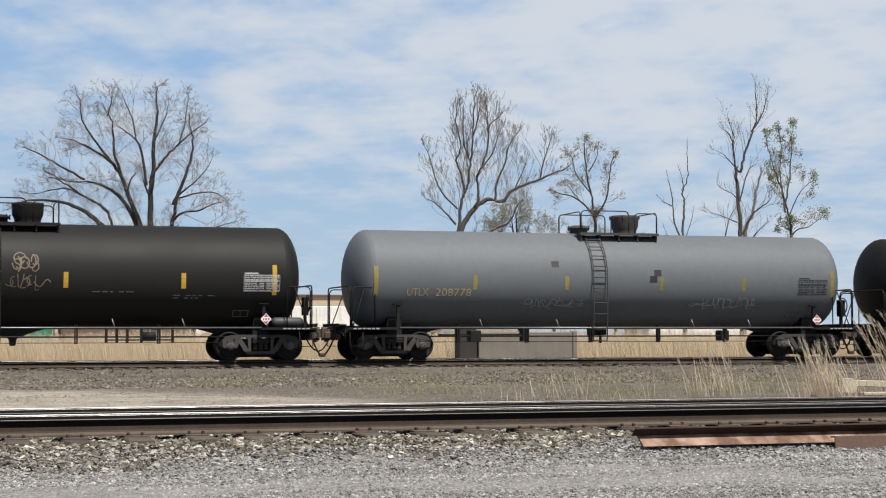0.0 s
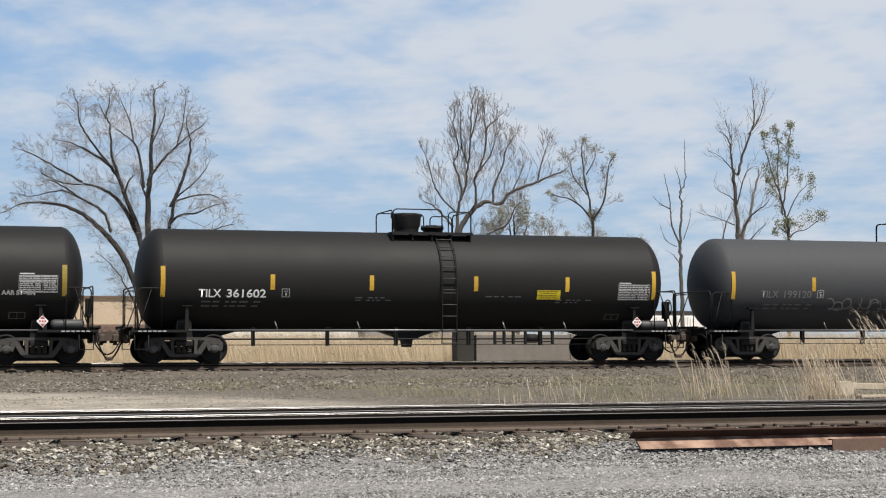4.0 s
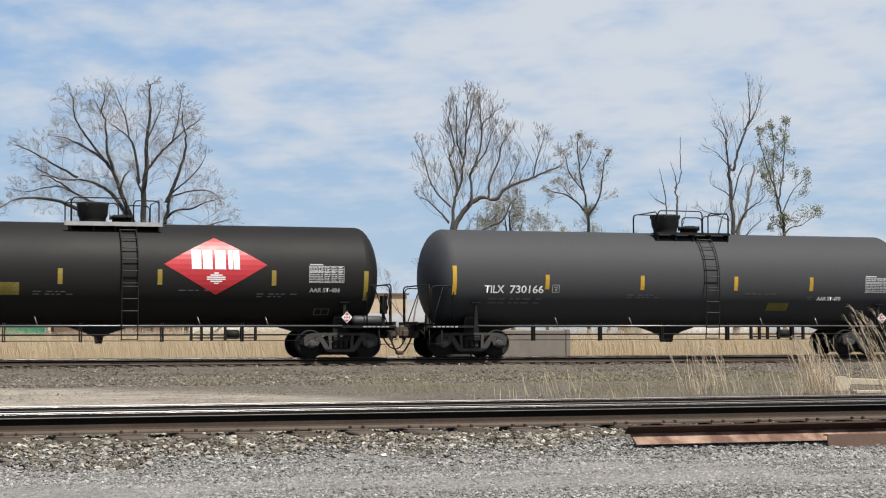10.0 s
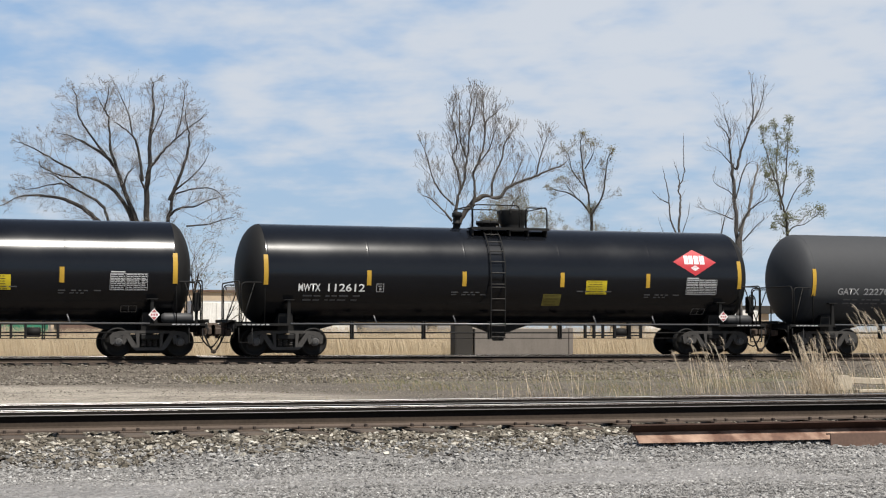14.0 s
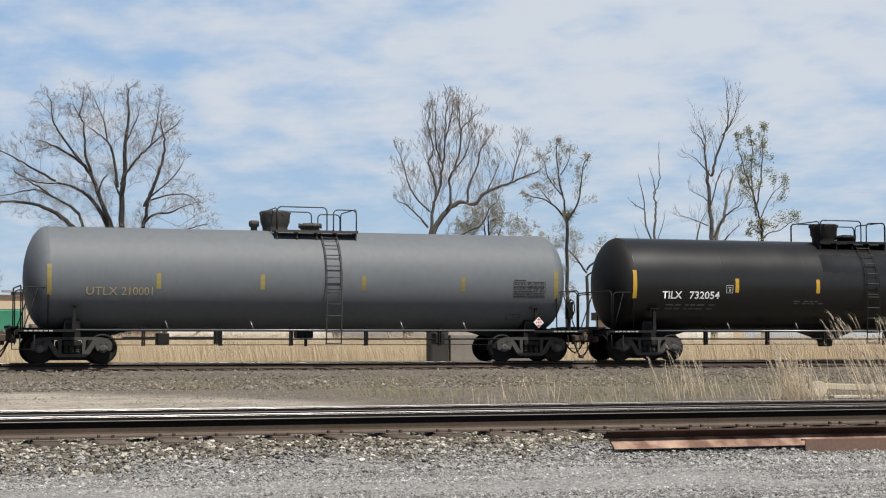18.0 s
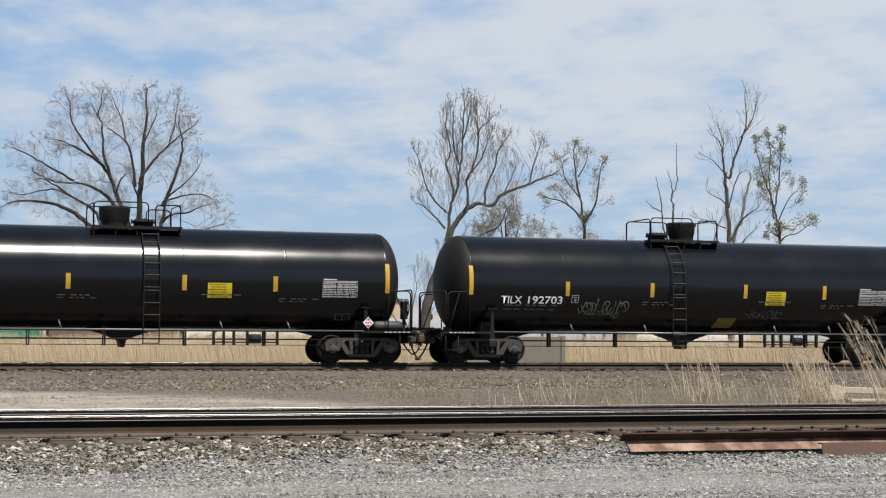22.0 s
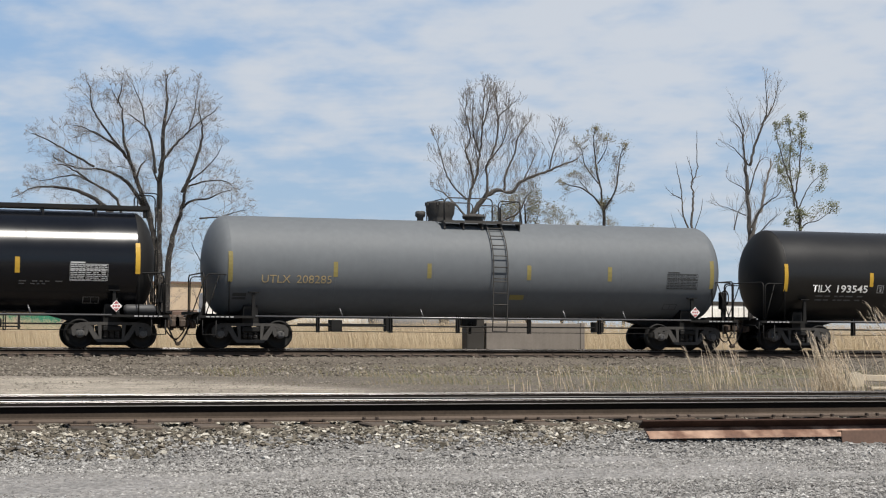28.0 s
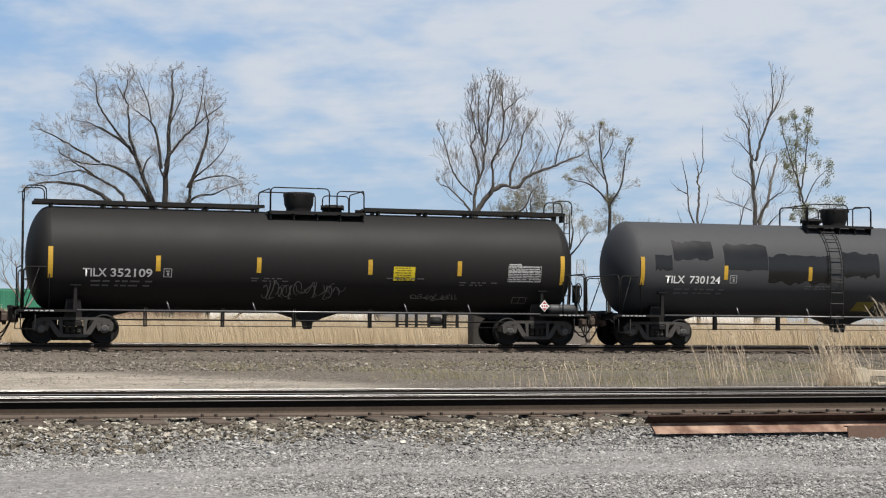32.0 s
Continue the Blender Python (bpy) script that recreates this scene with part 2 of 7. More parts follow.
class Mesh:
    """A small pile of faces that becomes one mesh."""

    def __init__(self):
        self.v, self.f, self.smooth = [], [], []

    def add(self, verts, faces, smooth=False):
        n = len(self.v)
        self.v += [tuple(p) for p in verts]
        self.f += [tuple(i + n for i in q) for q in faces]
        self.smooth += [smooth] * len(faces)
        return self

    def box(self, x0, x1, y0, y1, z0, z1, c=0.0):
        """A box; c cuts its twelve edges back."""
        x0, x1, y0, y1, z0, z1 = min(x0, x1), max(x0, x1), min(y0, y1), max(y0, y1), min(z0, z1), max(z0, z1)
        if not c:
            v = [(x, y, z) for x in (x0, x1) for y in (y0, y1) for z in (z0, z1)]
            return self.add(v, [(0, 1, 3, 2), (4, 6, 7, 5), (0, 4, 5, 1), (2, 3, 7, 6), (0, 2, 6, 4), (1, 5, 7, 3)])
        b = bmesh.new()
        bmesh.ops.create_cube(b, size=1.0)
        for q in b.verts:
            q.co = ((x0 + x1) / 2 + q.co.x * (x1 - x0), (y0 + y1) / 2 + q.co.y * (y1 - y0), (z0 + z1) / 2 + q.co.z * (z1 - z0))
        bmesh.ops.bevel(b, geom=b.edges[:], offset=c, segments=1, affect="EDGES")
        b.verts.index_update()
        self.add([q.co for q in b.verts], [[q.index for q in f.verts] for f in b.faces])
        b.free()
        return self

    def tube(self, pts, r, n=6, smooth=True):
        """A round bar along a line of points; r may be one radius or one for each point."""
        pts = [Vector(p) for p in pts]
        rs = r if isinstance(r, (list, tuple)) else [r] * len(pts)
        d0 = (pts[1] - pts[0]).normalized()
        side = d0.cross(Vector((0, 0, 1)) if abs(d0.z) < 0.9 else Vector((1, 0, 0))).normalized()
        v = []
        for i, p in enumerate(pts):
            d = (pts[min(i + 1, len(pts) - 1)] - pts[max(i - 1, 0)]).normalized()
            side = (side - d * side.dot(d)).normalized()
            up = d.cross(side)
            for k in range(n):
                a = 2 * math.pi * k / n
                v.append(p + (side * math.cos(a) + up * math.sin(a)) * rs[i])
        f = [(i * n + k, i * n + (k + 1) % n, (i + 1) * n + (k + 1) % n, (i + 1) * n + k) for i in range(len(pts) - 1) for k in range(n)]
        self.add(v, f, smooth)
        self.add([], [])
        m = len(self.v) - len(v)
        self.f += [tuple(m + k for k in range(n))[::-1], tuple(m + (len(pts) - 1) * n + k for k in range(n))]
        self.smooth += [False, False]
        return self

    def turn(self, prof, axis="z", at=(0, 0, 0), n=24, smooth=True, caps=False):
        """A profile of (along, radius) spun about an axis through at."""
        v = []
        for h, r in prof:
            for k in range(n):
                a = 2 * math.pi * k / n
                c, s = r * math.cos(a), r * math.sin(a)
                p = {"z": (c, s, h), "x": (h, c, s), "y": (s, h, c)}[axis]
                v.append((at[0] + p[0], at[1] + p[1], at[2] + p[2]))
        f = [(i * n + k, i * n + (k + 1) % n, (i + 1) * n + (k + 1) % n, (i + 1) * n + k) for i in range(len(prof) - 1) for k in range(n)]
        if caps:
            f += [tuple(range(n))[::-1], tuple((len(prof) - 1) * n + k for k in range(n))]
        return self.add(v, f, smooth)

    def prism(self, poly, y0, y1):
        """A polygon of (x, z) given depth from y0 to y1."""
        n = len(poly)
        v = [(x, y0, z) for x, z in poly] + [(x, y1, z) for x, z in poly]
        f = [tuple(range(n)), tuple(range(n, 2 * n))[::-1]] + [(i, i + n, (i + 1) % n + n, (i + 1) % n) for i in range(n)]
        return self.add(v, f)

    def mesh(self, name, material=None):
        me = bpy.data.meshes.new(name)
        me.from_pydata(self.v, [], self.f)
        me.polygons.foreach_set("use_smooth", self.smooth)
        if material:
            me.materials.append(material)
        b = bmesh.new()
        b.from_mesh(me)
        bmesh.ops.recalc_face_normals(b, faces=b.faces[:])
        b.to_mesh(me)
        b.free()
        return me


def part(name, m, material, parent, label="", at=None):
    """ONE mesh object under a thing or under a part."""
    ob = new(name, m.mesh(name, material) if isinstance(m, Mesh) else m)
    if material and not isinstance(m, Mesh) and not m.materials:
        m.materials.append(material)
    ob.parent = parent
    if at:
        ob.location = at
    if label:
        ob["label"] = label
    return ob


def fast_mesh(name, verts, tris, material, smooth=False):
    """A large mesh straight from arrays of vertices and equal-sided faces."""
    me = bpy.data.meshes.new(name)
    verts, tris = np.asarray(verts, dtype=np.float32), np.asarray(tris, dtype=np.int32)
    k = tris.shape[1]
    me.vertices.add(len(verts)); me.vertices.foreach_set("co", verts.ravel())
    me.loops.add(tris.size); me.loops.foreach_set("vertex_index", tris.ravel())
    me.polygons.add(len(tris)); me.polygons.foreach_set("loop_start", np.arange(len(tris), dtype=np.int32) * k)
    me.polygons.foreach_set("use_smooth", np.full(len(tris), smooth))
    me.update(calc_edges=True)
    me.materials.append(material)
    return me


# ---------------------------------------------------------------- ground
def ground_height(y):
    """The lie of the land across the tracks."""
    prof = [(-4000, -0.40), (9, -0.37), (12.9, -0.35), (13.75, -0.235), (16.7, -0.235), (17.7, -0.36), (26, -0.36), (40, -0.36), (46.8, -0.40), (48.2, -0.30), (48.9, -0.17), (52.0, -0.15),
            (53.2, -0.55), (56, -0.75), (120, -0.8), (4000, -0.8)]
    return float(np.interp(y, [p[0] for p in prof], [p[1] for p in prof]))


def ground_material():
    m = bpy.data.materials.new("gravel and dirt ground")
    m.use_nodes = True
    nt = m.node_tree
    N, L = nt.nodes.new, nt.links.new
    b = nt.nodes["Principled BSDF"]
    geo = N("ShaderNodeNewGeometry")
    sep = N("ShaderNodeSeparateXYZ"); L(geo.outputs["Position"], sep.inputs[0])
    big = N("ShaderNodeTexNoise"); big.inputs["Scale"].default_value = 0.35; big.inputs["Detail"].default_value = 6
    L(geo.outputs["Position"], big.inputs["Vector"])
    mid = N("ShaderNodeTexNoise"); mid.inputs["Scale"].default_value = 2.2; mid.inputs["Detail"].default_value = 6
    L(geo.outputs["Position"], mid.inputs["Vector"])
    vor = N("ShaderNodeTexVoronoi"); vor.inputs["Scale"].default_value = 26
    L(geo.outputs["Position"], vor.inputs["Vector"])
    fine = N("ShaderNodeTexNoise"); fine.inputs["Scale"].default_value = 55; fine.inputs["Detail"].default_value = 4
    L(geo.outputs["Position"], fine.inputs["Vector"])

    def math_(op, a, bb, c=None):
        q = N("ShaderNodeMath"); q.operation = op
        for i, s in enumerate((a, bb, c)):
            if s is None:
                continue
            if isinstance(s, (int, float)):
                q.inputs[i].default_value = s
            else:
                L(s, q.inputs[i])
        return q.outputs[0]

    def step(v, lo, hi):
        q = N("ShaderNodeMapRange"); q.interpolation_type = "SMOOTHSTEP"
        q.inputs["From Min"].default_value, q.inputs["From Max"].default_value = lo, hi
        L(v, q.inputs["Value"])
        return q.outputs[0]

    def blend(fac, a, bb):
        q = N("ShaderNodeMix"); q.data_type = "RGBA"
        L(fac, q.inputs["Factor"])
        for k, s in (("A", a), ("B", bb)):
            if isinstance(s, tuple):
                q.inputs[k].default_value = (*s, 1)
            else:
                L(s, q.inputs[k])
        return q.outputs["Result"]

    y = math_("MULTIPLY_ADD", mid.outputs["Fac"], 1.2, sep.outputs["Y"])
    y = math_("SUBTRACT", y, 0.6)
    wob = math_("MULTIPLY_ADD", big.outputs["Fac"], 5.0, -2.5)
    gravel, ballast, dirt, far, soil = (0.199, 0.192, 0.186), (0.0957, 0.0865, 0.0768), (0.301, 0.269, 0.224), (0.106, 0.0913, 0.0755), (0.256, 0.199, 0.128)
    c = blend(step(y, 12.9, 13.5), gravel, ballast)
    c = blend(step(y, 17.2, 18.2), c, far)
    # pale dirt drive beyond the front track, ending at a slanting edge
    edge = math_("MULTIPLY_ADD", sep.outputs["X"], 1.35, sep.outputs["Y"])
    edge = math_("ADD", edge, wob)
    side = math_("ADD", sep.outputs["X"], math_("MULTIPLY", wob, 0.4))
    on = math_("MULTIPLY", step(edge, 42.5, 36.5), step(side, 8.2, 6.2))
    on = math_("MULTIPLY", on, step(y, 18.5, 20.0))
    patchy = step(math_("ADD", math_("MULTIPLY", big.outputs["Fac"], 0.6), math_("MULTIPLY", mid.outputs["Fac"], 0.5)), 0.38, 0.66)
    c = blend(math_("MULTIPLY", on, math_("MULTIPLY_ADD", patchy, 0.5, 0.45)), c, dirt)
    green = math_("MULTIPLY", step(big.outputs["Fac"], 0.5, 0.62), step(sep.outputs["X"], 8.0, 11.0))
    green = math_("MULTIPLY", green, math_("MULTIPLY", step(y, 24, 28), step(y, 41, 37)))
    c = blend(math_("MULTIPLY", green, 0.4), c, (0.111, 0.118, 0.052))
    c = blend(step(y, 53.0, 54.5), c, soil)
    # grains
    g = math_("MULTIPLY_ADD", vor.outputs["Distance"], 0.9, 0.62)
    g2 = math_("MULTIPLY_ADD", mid.outputs["Fac"], 0.7, 0.65)
    g3 = math_("MULTIPLY_ADD", fine.outputs["Fac"], 0.9, 0.55)
    g = math_("MULTIPLY", math_("MULTIPLY", g, g2), g3)
    sc = N("ShaderNodeVectorMath"); sc.operation = "SCALE"
    L(c, sc.inputs[0]); L(g, sc.inputs["Scale"])
    L(sc.outputs[0], b.inputs["Base Color"])
    b.inputs["Roughness"].default_value = 0.95
    b.inputs["Specular IOR Level"].default_value = 0.2
    bp = N("ShaderNodeBump"); bp.inputs["Strength"].default_value = 0.8; bp.inputs["Distance"].default_value = 0.03
    L(math_("ADD", vor.outputs["Distance"], fine.outputs["Fac"]), bp.inputs["Height"])
    L(bp.outputs[0], b.inputs["Normal"])
    return m


def build_ground():
    xs = [-4000, -800, -200, -60] + [-30 + i * 0.8 for i in range(120)] + [90, 200, 800, 4000]
    ys = [-4000, -600, -100, -20, 0, 5] + [9 + i * 0.25 for i in range(48)] + [21 + i * 0.6 for i in range(42)] + [46.5 + i * 0.25 for i in range(40)] + [58, 64, 80, 120, 300, 1000, 4000]
    v, f = [], []
    for y in ys:
        for x in xs:
            near = 8 < y < 60 and -30 < x < 66
            z = ground_height(y) + (noise.noise(Vector((x * 0.5, y * 0.5, 0))) * 0.02 + noise.noise(Vector((x * 2.1, y * 2.1, 3))) * 0.012 if near else 0)
            v.append((x, y, z))
    n = len(xs)
    for j in range(len(ys) - 1):
        for i in range(n - 1):
            f.append((j * n + i, j * n + i + 1, (j + 1) * n + i + 1, (j + 1) * n + i))
    ob = new("ground", fast_mesh("ground", v, f, ground_material(), True))
    tagged(ob, "grey gravel lot, ballast and pale dirt between two tracks", "ground", kind="structure")


build_ground()

# ---------------------------------------------------------------- tracks
M["railfoot"] = mat("dusty rail foot", (0.075, 0.055, 0.042), 0.85, var=0.3, scale=3, fine=30)
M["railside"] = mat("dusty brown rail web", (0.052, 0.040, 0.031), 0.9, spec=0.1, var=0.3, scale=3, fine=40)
# dark head side; the shade under the head is put into this colour too
M["headside"] = mat("dark rail head side and painted shade", (0.0111, 0.00905, 0.00766), 0.85, spec=0.08, var=0.3, scale=3, fine=40)
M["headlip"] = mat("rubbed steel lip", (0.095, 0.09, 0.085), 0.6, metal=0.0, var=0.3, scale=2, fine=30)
M["railhead"] = mat("polished rail head", (0.40, 0.395, 0.39), 0.29, metal=1.0, var=0.15, scale=1.5, fine=30)
M["tie"] = mat("weathered creosoted timber", (0.0592, 0.0452, 0.0348), 0.9, var=0.45, scale=4, fine=30, bump=0.006, rand=0.6)
M["plate"] = mat("rusty tie plate", (0.08, 0.0557, 0.0404), 0.8, var=0.35, scale=8, fine=40, rand=0.4)
M["spike"] = mat("rusty track spike", (0.0313, 0.0209, 0.0153), 0.8, var=0.3, scale=20)


RAIL = 0.186     # height of a rail


def rail_profile():
    h = [(-0.076, 0), (-0.076, 0.012), (-0.02, 0.030), (-0.009, 0.048), (-0.009, 0.128), (-0.036, 0.142), (-0.036, 0.177), (-0.027, RAIL)]
    return [(a, b - RAIL) for a, b in h] + [(-a, b - RAIL) for a, b in reversed(h)]


def track(name, cy, top, x0, x1, label, near):
    bed = new(name)
    bed.location = (0, cy, top)
    tagged(bed, label, "railway track", kind="structure")
    pr = rail_profile()
    for s in (-1, 1):
        m = Mesh()
        n = len(pr)
        v = [(x, a, b) for x in (x0, x1) for a, b in pr]
        m.add(v, [(i, (i + 1) % n, n + (i + 1) % n, n + i) for i in range(n)] + [tuple(range(n)), tuple(range(n, 2 * n))[::-1]])
        r = part("rail", m, M["railside"], bed, "brown rusted steel rail", (0, s * GAUGE / 2, 0))
        h = Mesh().add([(x0, -0.026, 0.0015), (x1, -0.026, 0.0015), (x1, 0.026, 0.0015), (x0, 0.026, 0.0015), (x0, -0.037, -0.012), (x1, -0.037, -0.012), (x0, 0.037, -0.012), (x1, 0.037, -0.012)],
                       [(0, 1, 2, 3), (4, 5, 1, 0), (3, 2, 7, 6)])
        ft = Mesh().add([(x, a, b - RAIL) for x in (x0, x1) for a, b in ((-0.078, 0.0), (-0.078, 0.014), (-0.021, 0.0325), (0.021, 0.0325), (0.078, 0.014), (0.078, 0.0))],
                        [(0, 6, 7, 1), (1, 7, 8, 2), (3, 9, 10, 4), (4, 10, 11, 5)])
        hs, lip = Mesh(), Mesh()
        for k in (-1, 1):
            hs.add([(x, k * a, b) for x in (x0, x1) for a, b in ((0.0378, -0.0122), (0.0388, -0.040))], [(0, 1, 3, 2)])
            # painted shade: dark strip over the fillet and upper web below the head
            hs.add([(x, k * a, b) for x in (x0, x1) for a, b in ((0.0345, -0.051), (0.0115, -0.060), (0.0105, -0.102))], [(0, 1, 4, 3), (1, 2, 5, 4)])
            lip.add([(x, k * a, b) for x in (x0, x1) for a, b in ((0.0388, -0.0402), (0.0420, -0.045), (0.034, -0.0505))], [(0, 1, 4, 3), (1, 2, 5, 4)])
        part("head_side", hs, M["headside"], r, "dark side of the rail head, with its shade painted on fillet and web")
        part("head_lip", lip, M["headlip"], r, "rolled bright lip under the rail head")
        part("rail_foot", ft, M["railfoot"], r, "dusty rail foot")
        part("running_surface", h, M["railhead"], r, "wheel-polished rail head")
    tie = Mesh().box(-0.11, 0.11, -1.3, 1.3, -0.37, -0.197, 0.012).mesh("tie", M["tie"])
    plate = Mesh().box(-0.1, 0.1, -0.17, 0.17, -0.198, -0.185, 0.003).mesh("tie_plate", M["plate"])
    sp = Mesh()
    for a in (-0.06, 0.06):
        for b in (-0.1, 0.1):
            sp.box(a - 0.012, a + 0.012, b - 0.02, b + 0.02, -0.192, -0.157, 0.004)
    spike = sp.mesh("spike", M["spike"])
    rnd = random.Random(5)
    x = x0 + 0.3
    lo, hi = near
    while x < x1:
        if lo < x < hi:
            t = part("tie", tie, None, bed, at=(x, rnd.uniform(-0.04, 0.04), rnd.uniform(-0.01, 0.005)))
            t.rotation_euler = (0, 0, rnd.uniform(-0.02, 0.02))
            for s in (-1, 1):
                part("tie_plate", plate, None, t, at=(0, s * GAUGE / 2, 0))
                part("spike", spike, None, t, at=(0, s * GAUGE / 2, 0))
        x += 0.51 + rnd.uniform(-0.02, 0.02)
    return bed


track("track_front", NEAR_Y, 0.0, -300, 300, "main track with rusted rails on gravel ballast", (-6, 22))
track("track_train", TRACK_Y, RAIL_TOP, -800, 900, "track under the tank train on grey ballast", (-8, 52))

# ---------------------------------------------------------------- the tank cars
R, ZC, HALF, HEAD = 1.50, 2.55, 7.68, 0.66     # tank radius, axis height, half length of the cylinder, depth of a head
BOLSTER, AXLE, WHEEL = 7.04, 0.889, 0.419


def on_tank(x, a, lift=0.0):
    """A point of the camera-side shell: a metres up along the skin from the tank's axis height."""
    t = a / R
    return (x, -(R + lift) * math.cos(t), ZC + (R + lift) * math.sin(t))


def decal(m, x0, x1, a0, a1, lift=0.004, slant=0.0):
    """A thin sheet bent round the shell."""
    n = max(2, int((a1 - a0) / 0.12) + 1)
    v = []
    for i in range(n):
        a = a0 + (a1 - a0) * i / (n - 1)
        dx = slant * (a - a0)
        v += [on_tank(x0 + dx, a, lift), on_tank(x1 + dx, a, lift)]
    return m.add(v, [(2 * i, 2 * i + 1, 2 * i + 3, 2 * i + 2) for i in range(n - 1)])


def lettering(text, size, x, a, lift=0.006, bold=0.012, spread=1.0, wide=None):
    """Built-in letters laid on the shell, starting at x, their middle a metres above the axis, drawn out to a width."""
    cu = bpy.data.curves.new("lettering", "FONT")
    cu.body, cu.size, cu.offset, cu.space_character, cu.resolution_u = text, size, bold, spread, 3
    ob = new("lettering", cu)
    bpy.context.view_layer.update()
    me = bpy.data.meshes.new_from_object(ob.evaluated_get(bpy.context.evaluated_depsgraph_get()))
    bpy.data.objects.remove(ob)
    lo, hi = min(q.co.x for q in me.vertices), max(q.co.x for q in me.vertices)
    k = wide / (hi - lo) if wide else 1.0
    for q in me.vertices:
        q.co = on_tank(x + (q.co.x - lo) * k, a + q.co.y - size * 0.35, lift)
    return me


def strokes(rnd, x0, x1, a0, a1, n=9, w=0.02, loops=False):
    """A loose sprayed scrawl of bent and crossing lines, no letters."""
    m = Mesh()
    n = int(n * 2.2)
    for k in range(n):
        cx = x0 + (x1 - x0) * (k + 0.5) / n
        rx, ry = (x1 - x0) / n * rnd.uniform(0.7, 1.3), (a1 - a0) * rnd.uniform(0.28, 0.46)
        cy = (a0 + a1) / 2 + rnd.uniform(-0.12, 0.12) * (a1 - a0)
        style = rnd.random()
        if loops or style < 0.45:
            # a round bowl, not quite closed
            ph, way = rnd.uniform(0, 6.28), rnd.choice((-1, 1))
            if loops:
                cx, cy = rnd.uniform(x0 + rx, x1 - rx), rnd.uniform(a0 + ry * 0.6, a1 - ry * 0.6)
            knots = [(cx + rx * 0.8 * math.cos(ph + way * q * 0.85) * (1 + 0.05 * q), cy + ry * 0.8 * math.sin(ph + way * q * 0.85)) for q in range(rnd.randint(5, 8))]
        elif style < 0.75:
            # a tall stem with a hooked foot
            lean = rnd.uniform(-0.3, 0.5) * rx
            knots = [(cx + lean, cy + ry), (cx + lean * 0.2, cy), (cx - lean, cy - ry), (cx + rx * 0.7, cy - ry * rnd.uniform(0.5, 1.0))]
        else:
            # a long stroke that runs on under its neighbours
            knots = [(cx - rx * 1.2, cy + ry * rnd.uniform(-0.4, 0.2)), (cx, cy - ry * rnd.uniform(0.3, 1.0)), (cx + rx * 1.4, cy + ry * rnd.uniform(-0.6, 0.8)), (cx + rx * 2.2, cy + ry * rnd.uniform(-0.3, 0.5))]
        pts = []
        for q in range(len(knots) - 1):
            p0, p1, p2, p3 = knots[max(q - 1, 0)], knots[q], knots[q + 1], knots[min(q + 2, len(knots) - 1)]
            for u in (0, 0.25, 0.5, 0.75):
                pts.append(tuple(0.5 * (2 * p1[c] + (p2[c] - p0[c]) * u + (2 * p0[c] - 5 * p1[c] + 4 * p2[c] - p3[c]) * u * u + (3 * p1[c] - p0[c] - 3 * p2[c] + p3[c]) * u ** 3) for c in (0, 1)))
        pts.append(knots[-1])
        v, last = [], len(pts) - 1
        ww = w * rnd.uniform(0.35, 0.7)
        for i, (px, pa) in enumerate(pts):
            qx, qa = pts[min(i + 1, last)]
            ox, oa = pts[max(i - 1, 0)]
            dx, da = qx - ox, qa - oa
            l = math.hypot(dx, da) or 1
            v += [on_tank(px - da / l * ww, pa + dx / l * ww, 0.005 + 0.0003 * k), on_tank(px + da / l * ww, pa - dx / l * ww, 0.005 + 0.0003 * k)]
        m.add(v, [(2 * i, 2 * i + 1, 2 * i + 3, 2 * i + 2) for i in range(last)])
    return m


def tank_mesh(cut=0.0):
    h = HALF - cut
    return Mesh().turn([(x, R) for x in (-h, -h + 0.02, -4.6, -1.55, 1.55, 4.6, h - 0.02, h)], "x", (0, 0, ZC), 64)


def head_mesh(e, cut=0.0):
    """The dished end of a tank."""
    prof = []
    for i in range(11):
        a = math.pi / 2 * i / 10
        prof.append((e * (HALF - cut + HEAD * math.sin(a) + 0.0), max(R * math.cos(a), 0.001)))
    return Mesh().turn([(e * (HALF - cut), R)] + prof[1:], "x", (0, 0, ZC), 64)


def weld_mesh(x):
    m = Mesh()
    m.turn([(x - 0.03, R + 0.0003), (x - 0.012, R + 0.0014), (x + 0.012, R + 0.0014), (x + 0.03, R + 0.0003)], "x", (0, 0, ZC), 64)
    return m


def wheelset_mesh():
    m = Mesh()
    m.turn([(-0.98, 0.08), (0.98, 0.08)], "y", n=12)
    for s in (-1, 1):
        p = [(0.665, 0.09), (0.665, 0.15), (0.70, 0.17), (0.715, 0.33), (0.69, 0.365), (0.69, 0.444), (0.72, 0.444), (0.73, 0.419), (0.825, 0.414), (0.825, 0.365), (0.775, 0.34), (0.765, 0.18), (0.82, 0.15), (0.82, 0.09)]
        m.turn([(s * a, b) for a, b in p], "y", n=32)
    return m


def cap_mesh(s):
    m = Mesh()
    m.turn([(s * 0.93, 0.085), (s * 0.93, 0.125), (s * 1.07, 0.125), (s * 1.085, 0.10), (s * 1.12, 0.09), (s * 1.12, 0.001)], "y", n=16)
    for k in range(3):
        a = 2.1 * k
        m.box(0.055 * math.cos(a) - 0.016, 0.055 * math.cos(a) + 0.016, s * 1.118, s * 1.145, 0.055 * math.sin(a) - 0.016, 0.055 * math.sin(a) + 0.016)
    return m


